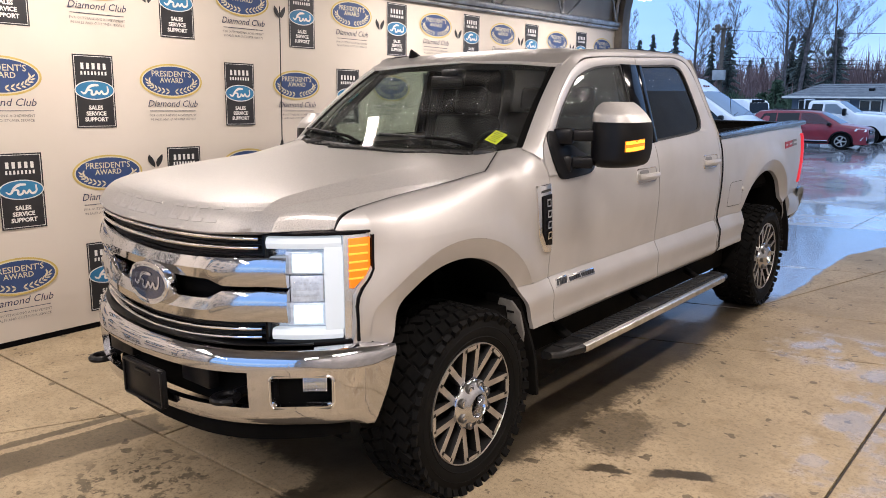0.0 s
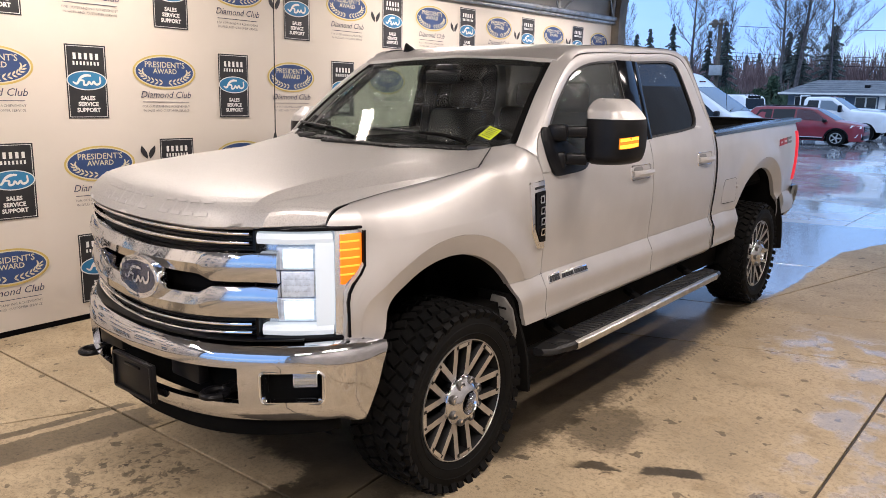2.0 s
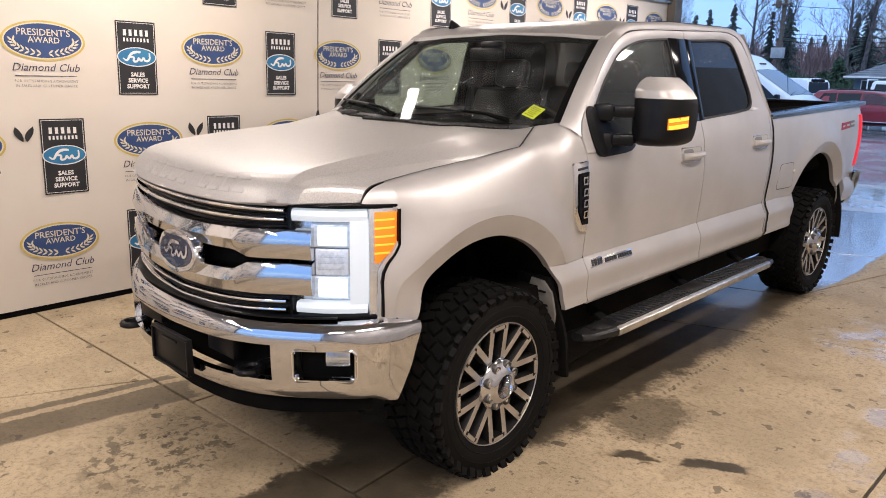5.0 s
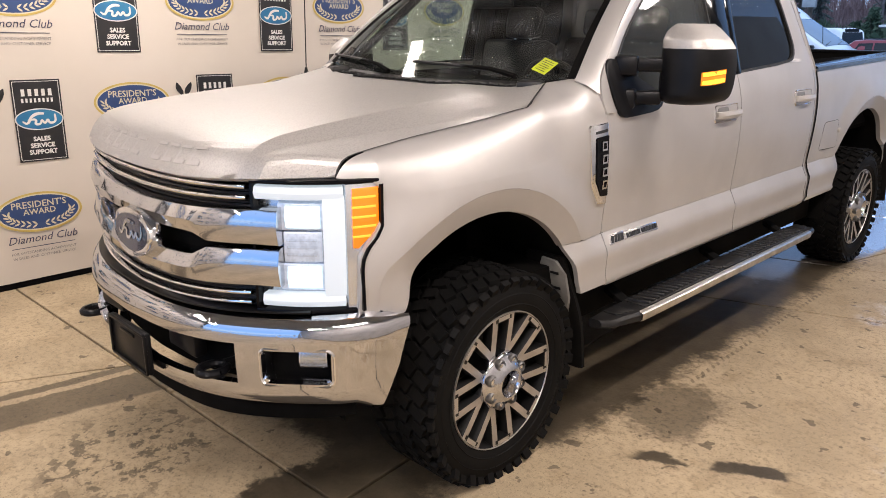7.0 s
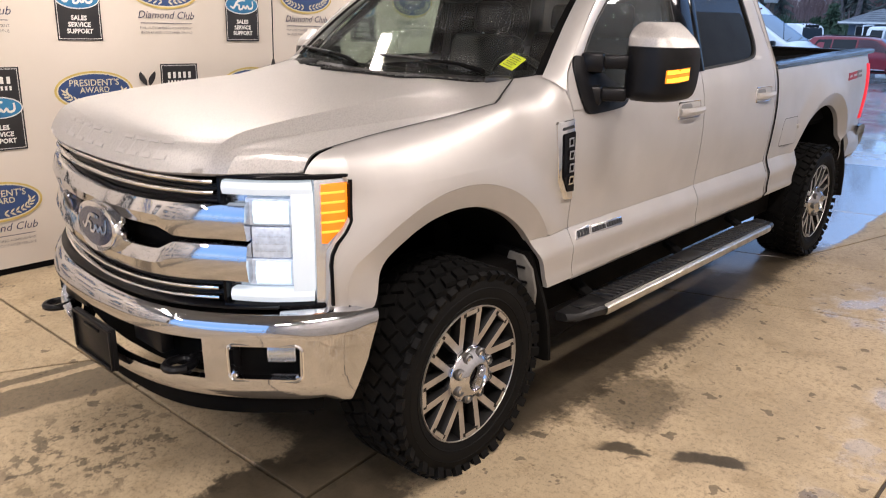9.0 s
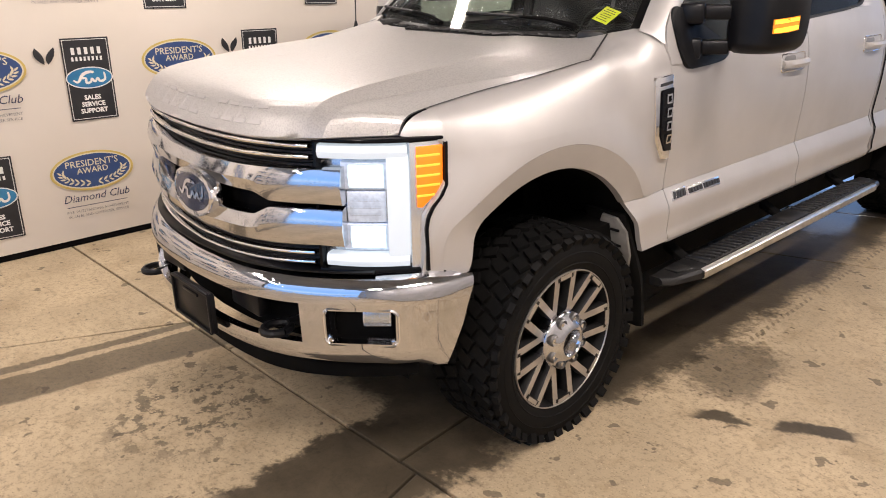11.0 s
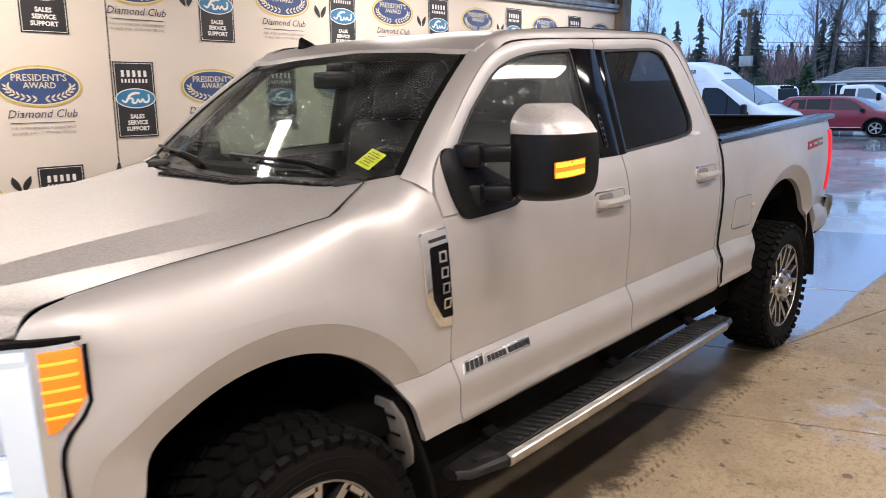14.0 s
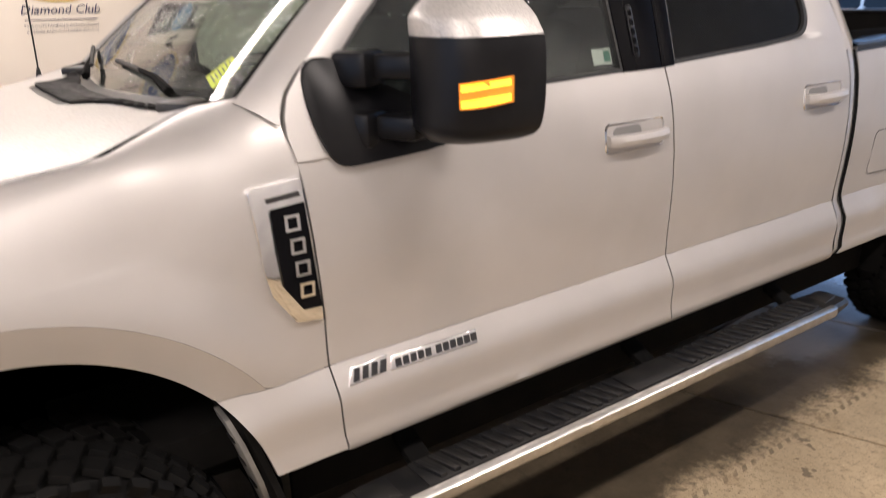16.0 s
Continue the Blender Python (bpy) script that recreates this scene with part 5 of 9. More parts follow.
# under-body so that no light comes through
bm = bmesh.new()
box(bm, (1.70, 2.9, 0.10), (0, 1.55, 0.70))
part("underbody", bm, M_MATTEBLACK, truck, "dark chassis underside")
bm = bmesh.new()
for s in (-1, 1):
    box(bm, (0.08, 5.6, 0.16), (s * 0.42, 2.2, 0.58), 0.01)
part("chassis_rail", bm, M_MATTEBLACK, truck, "black ladder frame rails")
for ay in (0.0, 4.06):
    bm = bmesh.new()
    tube(bm, [(-0.78, ay, 0.43), (-0.25, ay, 0.43), (0.25, ay, 0.43), (0.78, ay, 0.43)], [0.05, 0.06, 0.06, 0.05], 12)
    lathe(bm, [(-0.14, 0.02), (-0.1, 0.12), (0, 0.16), (0.1, 0.12), (0.14, 0.02)], (0, ay, 0.43), 16)
    part("axle", bm, M_MATTEBLACK, truck, "black axle")
bm = bmesh.new()
box(bm, (0.9, 0.5, 0.5), (0, 0.1, 0.95))
box(bm, (1.45, 0.05, 0.6), (0, 0.62, 1.0))
part("engine_block", bm, M_MATTEBLACK, truck, "dark engine bay")

# ---- hood ----
FRONT_PLAN = rounded([(0.0, -0.955), (0.25, -0.945), (0.45, -0.905), (0.60, -0.848), (0.72, -0.772), (0.80, -0.690), (0.855, -0.610), (0.880, -0.540), (0.90, -0.44)], 2)


def plan_y(x):
    return float(np.interp(abs(x), [p[0] for p in FRONT_PLAN], [p[1] for p in FRONT_PLAN]))


def bow(x):
    """1 at the middle of the nose, falling to 0 at the headlights."""
    return 1 - min(1.0, abs(x) / 0.63) ** 1.6


def hood_z(x, y):
    """A raised centre with a crisp shoulder, a wedge-shaped flank below it and a narrow ledge along the fender."""
    ax = abs(x)
    ridge, foot = ridge_x(y), foot_x(y)
    crown = float(np.interp(y, [-0.96, -0.85, -0.7, -0.5, -0.25, 0.0, 0.25, 0.5], [1.350, 1.369, 1.391, 1.413, 1.435, 1.451, 1.467, 1.482]))
    edge = float(np.interp(y, [-0.75, -0.6, -0.54, -0.33, 0.0, 0.22, 0.285, 0.40, 0.489], [1.322, 1.332, 1.341, 1.369, 1.401, 1.429, 1.439, 1.475, 1.503]))
    z_foot = float(np.interp(y, [-0.9, -0.6, -0.4, -0.2, 0.0, 0.285, 0.40, 0.489], [1.350, 1.366, 1.373, 1.388, 1.405, 1.440, 1.475, 1.500]))
    if ax < ridge:
        return crown + 0.016 * (1 - (ax / ridge) ** 2)
    if ax < foot:
        return lerp(crown, z_foot, (ax - ridge) / max(1e-4, foot - ridge))
    return lerp(z_foot, edge, (ax - foot) / max(0.005, hood_edge(y) - foot))


def foot_x(y):
    return min(float(np.interp(y, [-0.95, -0.63, -0.4, -0.2, 0.0, 0.285], [0.630, 0.645, 0.672, 0.728, 0.785, 0.855])), hood_edge(y) - 0.002)


def hood_rear(x):
    return float(np.interp(abs(x), [0, 0.28, 0.36, 0.5, 0.65, 0.742, 0.776, 0.816, 0.855], [0.282, 0.292, 0.385, 0.43, 0.472, 0.489, 0.43, 0.36, 0.285]))


def ridge_x(y):
    return float(np.interp(y, [-0.95, -0.5, 0.0, 0.5], [0.598, 0.598, 0.586, 0.550]))


def hood_point(x, t):
    y0, y1 = plan_y(x) - 0.012 + 0.045 * bow(x), hood_rear(x)
    if abs(x) > 0.66:
        y0 = max(y0, lerp(plan_y(0.66) - 0.012, -0.628, (min(abs(x), 0.797) - 0.66) / 0.137))
    y = lerp(y0, y1, t)
    z = hood_z(x, y)
    lip = 1.262 + 0.012 * smooth01((abs(x) - 0.3) / 0.4) - 0.018 * bow(x)
    fall = lerp(lerp(0.036, 0.065, bow(x)), 0.017, smooth01((abs(x) - 0.62) / 0.10))
    return (x, y, z - (z - lip) * math.exp(-(y - y0) / fall))


ts = [0, 0.006, 0.014, 0.024, 0.036, 0.05, 0.068, 0.09, 0.12, 0.16, 0.21, 0.27, 0.34, 0.42, 0.5, 0.6, 0.7, 0.8, 0.88, 0.95, 1.0]
bm = bmesh.new()
strips = [(lambda y: -hood_edge(y), lambda y: -foot_x(y), 6), (lambda y: -foot_x(y), lambda y: -ridge_x(y), 6), (lambda y: -ridge_x(y), ridge_x, 26),
          (ridge_x, foot_x, 6), (foot_x, hood_edge, 6)]
for fa, fb, n in strips:
    rows = []
    for t in ts:
        row = []
        for k in range(n + 1):
            x = 0.0
            y = lerp(-0.8, 0.485, t)
            for _ in range(4):
                x = lerp(fa(y), fb(y), k / n)
                y = hood_point(x, t)[1]
            row.append(hood_point(x, t))
        rows.append(row)
    surf(bm, rows)
edge_rows = [[hood_point(x, 0.0), (x, hood_point(x, 0)[1] + 0.02, hood_point(x, 0)[2] - 0.012)] for x in np.linspace(-0.797, 0.797, 40)]
surf(bm, edge_rows)
surf(bm, [[hood_point(x, 1.0), tuple(np.array(hood_point(x, 1.0)) + np.array((0, 0.004, -0.03)))] for x in np.linspace(-0.742, 0.742, 30)])
for sg in (1, -1):
    gap = bmesh.new()
    rows = []
    for t in ts:
        y = lerp(-0.63, 0.489, t)
        for _ in range(4):
            q = hood_point(hood_edge(y), t)
            y = q[1]
        rows.append([(sg * (q[0] + 0.0005), q[1] - 0.001, q[2] + 0.0022), (sg * (q[0] + 0.0085), q[1] + 0.001, q[2] + 0.0022)])
    surf(gap, rows)
    part("hood_gap", gap, M_SEAL, truck, "dark gap beside the hood")
bmesh.ops.remove_doubles(bm, verts=bm.verts, dist=0.0008)
hood = part("hood", bm, M_WET, truck, "rain-wet silver hood with a raised centre", angle=8)
# embossed lettering as plain bars
for k in range(10):
    if k == 5:
        continue
    xc = lerp(-0.375, 0.375, k / 9)
    bm = bmesh.new()
    for seg in ((-0.030, 0.030, 0.018, 0.028), (-0.030, 0.030, -0.028, -0.018), (-0.034, -0.023, -0.028, 0.028)):
        pts = [(seg[0], seg[2]), (seg[1], seg[2]), (seg[1], seg[3]), (seg[0], seg[3])]
        def nose(a, b, d, xc=xc):
            x = xc + a
            y0 = plan_y(x) - 0.012 + 0.045 * bow(x)
            y = y0 + 0.040 + b * 0.8
            z = hood_point(x, (y - y0) / (hood_rear(x) - y0))[2]
            return (x, y - d * 0.7, z + d * 0.7)
        prism(bm, pts, nose, -0.002, 0.0028)
    part("hood_bar", bm, M_PAINT, hood, "raised bars along the hood's nose")

# cowl: a broad black panel with long slots between raised ribs
def glass_foot(x):
    return float(np.interp(abs(x), [0, 0.5, 0.83], [0.455, 0.49, 0.592]))


bm = bmesh.new()
rows = []
for x in np.linspace(-0.735, 0.735, 41):
    yr, yg = hood_rear(x), glass_foot(x)
    dome = 0.02 * (1 - abs(x))
    rows.append([(x, yr - 0.04, 1.445 + dome), (x, yr + 0.012, 1.466 + dome), (x, lerp(yr, yg, 0.35), 1.470 + 0.5 * dome), (x, lerp(yr, yg, 0.7), 1.470), (x, yg + 0.015, 1.485 + 0.03 * abs(x))])
surf(bm, rows)
cowl = part("cowl", bm, M_COWL, truck, "black slotted plastic cowl below the windscreen")
for k in range(27):
    x = -0.62 + 0.0477 * k
    yr, yg = hood_rear(x), glass_foot(x)
    bm = bmesh.new()
    c = 0.02 * (1 - abs(x))
    tube(bm, [(x - 0.012, yr + 0.02, 1.474 + c), (x, lerp(yr, yg, 0.4), 1.482 + 0.5 * c), (x + 0.016, lerp(yr, yg, 0.8), 1.481)], [0.006, 0.009, 0.006], 6)
    part("cowl_rib", bm, M_COWL, cowl)
for sg in (1, -1):
    bm = bmesh.new()
    box(bm, (0.11, 0.10, 0.035), (sg * 0.655, 0.515, 1.492), 0.012, Matrix.Rotation(sg * 0.5, 3, "Z"))
    part("hinge_cover", bm, M_COWL, cowl, "raised black cover at the cowl's end")
# windscreen
WS_BASE = [(-0.830, 0.592, 1.524), (-0.6, 0.51, 1.496), (0, 0.450, 1.480), (0.6, 0.51, 1.496), (0.830, 0.592, 1.524)]
WS_TOP = [(-0.688, 1.120, 1.938), (-0.45, 1.143, 1.956), (0, 1.162, 1.966), (0.45, 1.143, 1.956), (0.688, 1.120, 1.938)]
wb, wt = rounded(WS_BASE, 3), rounded(WS_TOP, 3)


def screen(i, t, lift=0.0):
    p = wb[i] * (1 - t) + wt[i] * t
    bow = 0.018 * math.sin(math.pi * t)
    return Vector(p) + Vector((0, -0.62, 0.78)) * (bow + lift)


bm = bmesh.new()
surf(bm, [[screen(i, t) for t in np.linspace(0, 1, 12)] for i in range(len(wb))])
ws = part("windscreen", bm, M_GLASS, truck, "windscreen spotted with rain drops")
ws.visible_shadow = False
bm = bmesh.new()
n = len(wb)
for band in ((0.0, 0.055), (0.90, 1.0)):
    rows = [[screen(i, lerp(band[0], band[1], k / 3), -0.004) for k in range(4)] for i in range(n)]
    surf(bm, rows)
for sg in (1, -1):
    edge = [i for i in range(n) if sg * wb[i][0] > 0.785]
    surf(bm, [[screen(i, t, 0.002) for t in np.linspace(0, 1, 12)] for i in edge])
part("screen_border", bm, M_MATTEBLACK, ws, "black printed border of the glass")
for sgn in (1, -1):
    def wp(x, t, lift):
        i = int(np.argmin([abs(p[0] * (1 - t) + q[0] * t - x) for p, q in zip(wb, wt)]))
        return screen(i, t, lift)
    bm = bmesh.new()
    a, b = (wp(0.60, 0.0, 0.03), wp(0.0, 0.13, 0.024)) if sgn > 0 else (wp(-0.18, 0.0, 0.03), wp(-0.72, 0.10, 0.024))
    tube(bm, [a, a.lerp(b, 0.25) + Vector((0, 0, 0.012)), a.lerp(b, 0.6)], [0.013, 0.009, 0.007], 6)
    arm = part("wiper_arm", bm, M_MATTEBLACK, truck, "black wiper arm")
    bm = bmesh.new()
    c = a.lerp(b, 0.62)
    d = (b - a).normalized()
    d2 = Vector((d.x, d.y * 0.8, d.z * 0.45)).normalized()
    tube(bm, [c - d2 * 0.24 + Vector((0, 0.0, -0.004)), c, c + d2 * 0.30 + Vector((0, 0.0, -0.006))], 0.008, 6)
    part("wiper_blade", bm, M_SEAL, arm, "black wiper blade")
# sticker
bm = bmesh.new()
ic = int(np.argmin([abs(p[0] * 0.88 + q[0] * 0.12 - 0.645) for p, q in zip(wb, wt)]))
c0 = screen(ic, 0.13, -0.006)
across, rise = Vector((0.96, 0.26, 0.10)).normalized(), Vector((-0.20, 0.76, 0.61)).normalized()
ax_u, ax_v = (across * 0.85 - rise * 0.50).normalized(), (rise * 0.85 + across * 0.50).normalized()
vsq = [bm.verts.new(c0 + ax_u * a * 0.044 + ax_v * b * 0.042) for a, b in ((-1, -1), (1, -1), (1, 1), (-1, 1))]
bm.faces.new(vsq)
st = part("sticker", bm, M_STICKER, truck, "yellow handwritten price sticker inside the windscreen")
bm = bmesh.new()
for k, (b0, w0) in enumerate(((0.66, 0.7), (0.40, 0.85), (0.12, 0.6), (-0.16, 0.8), (-0.42, 0.5), (-0.70, 0.75))):
    q = [c0 + ax_u * a * 0.044 * w0 + ax_v * (b0 + bb) * 0.042 + Vector((0, -0.62, 0.78)) * 0.002 for a, bb in ((-0.9, -0.03), (0.9, -0.03), (0.9, 0.045), (-0.9, 0.045))]
    bm.faces.new([bm.verts.new(p) for p in q])
part("sticker_line", bm, M_INK, st, "dark scribbled lines")

# roof
def roof_z(x, y):
    edge = float(np.interp(y, [1.08, 1.15, 1.22, 1.30, 1.775, 2.5, 2.66, 2.78], [1.950, 1.968, 1.992, 2.014, 2.047, 2.052, 2.046, 2.0]))
    return edge + 0.014 * (1 - (x / 0.74) ** 2)


bm = bmesh.new()
rows = []
for x in np.linspace(-0.725, 0.725, 31):
    yf = float(np.interp(abs(x), [0, 0.45, 0.668, 0.725], [1.160, 1.130, 1.096, 1.10]))
    rows.append([(x, y, roof_z(x, y) - 0.012 * max(0, (0.05 - (y - yf)) / 0.05) + 0.008 * math.sin(min(1.0, max(0, (y - 1.3) / 0.1)) * 1.57) * (1 if 0.28 < abs(x) < 0.34 or abs(x) < 0.06 else 0)) for y in [yf] + list(np.linspace(yf + 0.03, 2.60, 22)) + [2.70, 2.77]])
panel(bm, rows, (0, 0, -1), 0.02)
roof = part("roof", bm, M_WET, truck, "rain-wet silver roof", angle=50)
for s in (-1, 1):
    bm = bmesh.new()
    rows = []
    for y in np.linspace(1.32, 2.66, 26):
        z = roof_z(0.72, y)
        xe = glasshouse(y, z) - 0.022
        rows.append([(s * (xe + 0.012), y, z - 0.002), (s * (xe + 0.006), y, z + 0.006), (s * (xe - 0.018), y, z + 0.005), (s * (xe - 0.022), y, z - 0.010)])
    surf(bm, rows)
    part("roof_seam", bm, M_SEAL, roof, "black roof drip moulding")
bm = bmesh.new()
rows = [[(x, 2.985 - (z - 1.47) * 0.34 if z > 1.47 else 2.985, z) for z in np.linspace(0.66, 2.02, 14)] for x in np.linspace(-0.93, 0.93, 9)]
rows = [[(x * (1 if z < 1.47 else 1 - (z - 1.47) * 0.36), y, z) for x, y, z in r] for r in rows]
surf(bm, rows)
part("cab_back", bm, M_PAINT, truck)
# shark-fin aerial
bm = bmesh.new()
rows = []
for k in range(9):
    v = k / 8
    h = 0.062 * (1 - v) ** 0.7 if v > 0.15 else 0.062 * (0.75 + v * 1.6)
    y = 1.225 + 0.13 * v
    w = 0.022 * math.sin(math.pi * min(0.98, 0.12 + v * 0.86)) + 0.003
    zb = roof_z(-0.5, 1.28) - 0.012
    rows.append([(-0.5 - w, y, zb), (-0.5 - w * 0.4, y, zb + h * 0.7), (-0.5, y, zb + max(0.004, h)), (-0.5 + w * 0.4, y, zb + h * 0.7), (-0.5 + w, y, zb)])
surf(bm, rows)
part("shark_fin_aerial", bm, M_BLACK, truck, "black shark-fin roof aerial")
# whip aerial
bm = bmesh.new()
tube(bm, [(-0.80, 0.392, 1.44), (-0.80, 0.394, 1.47), (-0.80, 0.396, 1.50)], [0.018, 0.012, 0.006], 8)
tube(bm, [(-0.80, 0.396, 1.50), (-0.80, 0.405, 1.9), (-0.80, 0.415, 2.28)], 0.0032, 6)
part("whip_aerial", bm, M_SEAL, truck, "thin black whip aerial")

# ---- grille, headlights and bumper ----
class Plan:
    """A plan curve mirrored about the middle, measured by its length from the middle."""

    def __init__(self, pts):
        self.p = [np.array(q, float) for q in pts]
        self.d = np.r_[0, np.cumsum([np.linalg.norm(b - a) for a, b in zip(self.p[:-1], self.p[1:])])]

    def s_of(self, x):
        return math.copysign(float(np.interp(abs(x), [q[0] for q in self.p], self.d)), x)

    def at(self, s, z, off=0.0):
        a = abs(s)
        x, y = (float(np.interp(a, self.d, [q[k] for q in self.p])) for k in (0, 1))
        x2, y2 = (float(np.interp(min(self.d[-1], a + 0.01), self.d, [q[k] for q in self.p])) for k in (0, 1))
        x1, y1 = (float(np.interp(max(0.0, a - 0.01), self.d, [q[k] for q in self.p])) for k in (0, 1))
        t = Vector((x2 - x1, y2 - y1)).normalized()
        if a < 0.012:
            t = Vector((1, 0))
        n = Vector((t.y, -t.x))
        return Vector((math.copysign(x + n.x * off, s), y + n.y * off, z))


class Nose(Plan):
    """The grille's plan: leaning back towards the top and sinking towards the middle."""

    def at(self, s, z, off=0.0):
        p = Plan.at(self, s, z, off)
        w = bow(p.x)
        p.y += w * (0.05 - (1.245 - z) * 0.10)
        p.z -= w * float(np.interp(z, [0.83, 1.0, 1.2, 1.262], [0.052, 0.042, 0.034, 0.020]))
        return p


class Beam(Plan):
    """The bumper's plan: a little lower in the middle."""

    def at(self, s, z, off=0.0):
        p = Plan.at(self, s, z, off)
        p.z -= 0.032 * bow(p.x * 0.8)
        return p


GP = Nose(FRONT_PLAN)
BUMPER_PLAN = rounded([(0.0, -1.005), (0.30, -0.995), (0.50, -0.945), (0.66, -0.862), (0.78, -0.778), (0.865, -0.700), (0.918, -0.600), (0.945, -0.520), (0.955, -0.455)], 2)
BP = Beam(BUMPER_PLAN)


def slab(bm, plan, s0, s1, z0, z1, off, thick, ns=8, round_z=0.0, bulge=0.0):
    """A bar that follows a plan curve; z0 and z1 may be functions of s."""
    f0 = z0 if callable(z0) else (lambda s: z0)
    f1 = z1 if callable(z1) else (lambda s: z1)
    rows = []
    for i in range(ns + 1):
        s = lerp(s0, s1, i / ns)
        a, b = f0(s), f1(s)
        r = min(round_z, (b - a) / 2.05)
        prof = [(a, -thick)]
        if r:
            prof += [(a, -r), (a + r * 0.3, -r * 0.3), (a + r, 0), (0.5 * (a + b), bulge), (b - r, 0), (b - r * 0.3, -r * 0.3), (b, -r)]
        else:
            prof += [(a, 0), (b, 0)]
        prof += [(b, -thick)]
        rows.append([plan.at(s, z, off + d) for z, d in prof])
    vs = surf(bm, rows, loop=True)
    bm.faces.new(vs[0])
    bm.faces.new(vs[-1])


sx = GP.s_of
grille = None
bm = bmesh.new()
slab(bm, GP, sx(-0.66), sx(0.66), 0.835, 1.262, -0.075, 0.03, 24)
grille = part("grille", bm, M_MATTEBLACK, truck, "black grille with chrome bars")
bm = bmesh.new()
for z0, z1 in ((1.175, 1.262), (0.838, 0.915)):
    for k in range(9):
        z = lerp(z0 + 0.006, z1 - 0.006, k / 8)
        slab(bm, GP, sx(-0.63), sx(0.63), z - 0.0028, z + 0.0028, -0.035, 0.03, 20)
part("grille_mesh", bm, M_BLACK, grille, "black horizontal grille slats")
for zc in (1.244, 1.210, 0.893, 0.860):
    bm = bmesh.new()
    slab(bm, GP, sx(-0.605), sx(0.605), lambda s, zc=zc: zc - 0.0065, lambda s, zc=zc: zc + 0.0065, 0.002, 0.045, 28, 0.006)
    part("chrome_strip", bm, M_CHROME_DRY, grille, "thin chrome grille strip")


bm = bmesh.new()
slab(bm, GP, sx(-0.70), sx(0.70), lambda s: float(np.interp(abs(s), [0, 0.12, 0.36, 0.44, 0.8], [1.090, 1.085, 1.082, 1.058, 1.056])), lambda s: float(np.interp(abs(s), [0, 0.5, 0.8], [1.172, 1.178, 1.180])), 0.012, 0.075, 40, 0.016, 0.012)
part("upper_bar", bm, M_CHROME, grille, "broad upper chrome grille bar")
bm = bmesh.new()
slab(bm, GP, sx(-0.70), sx(0.70), lambda s: float(np.interp(abs(s), [0, 0.5, 0.8], [0.920, 0.918, 0.918])), lambda s: float(np.interp(abs(s), [0, 0.12, 0.36, 0.44, 0.8], [1.010, 1.012, 1.014, 1.046, 1.047])), 0.012, 0.075, 40, 0.016, 0.012)
part("lower_bar", bm, M_CHROME, grille, "broad lower chrome grille bar")
# badge: a plain dark blue oval with a chrome ring
bm = bmesh.new()
def badge_to(a, b, d):
    p = GP.at(a, 1.040 + b, 0.016 + d)
    return p
prism(bm, ellipse(0.155, 0.084, 40), badge_to, -0.02, 0.026, 0.008)
emb = part("oval_badge", bm, M_CHROME_DRY, grille, "chrome ring of the oval badge")
bm = bmesh.new()
prism(bm, ellipse(0.132, 0.064, 40), badge_to, 0.01, 0.0275)
part("badge_face", bm, material("badge_blue", (0.012, 0.022, 0.06), 0.25, coat=1.0), emb, "dark blue oval face")
bm = bmesh.new()
for pts, ws_ in (([(-0.095, -0.003), (-0.07, -0.022), (-0.045, 0.03), (-0.01, 0.04), (0.03, 0.036)], [0.006, 0.012, 0.014, 0.008]),
                 ([(-0.06, 0.006), (-0.02, 0.01), (-0.03, -0.022), (0.005, -0.018), (0.012, 0.01), (0.03, -0.022), (0.05, 0.01), (0.06, -0.02), (0.092, -0.008), (0.088, 0.034)], [0.008, 0.011, 0.011, 0.012, 0.008])):
    b2 = swash(pts, ws_)
    for v in b2.verts:
        v.co = badge_to(v.co.x, v.co.y, 0.0295)
    me_tmp = bpy.data.meshes.new("tmp")
    b2.to_mesh(me_tmp)
    b2.free()
    bm.from_mesh(me_tmp)
    bpy.data.meshes.remove(me_tmp)
part("badge_stroke", bm, M_CHROME_DRY, emb, "silver script strokes")


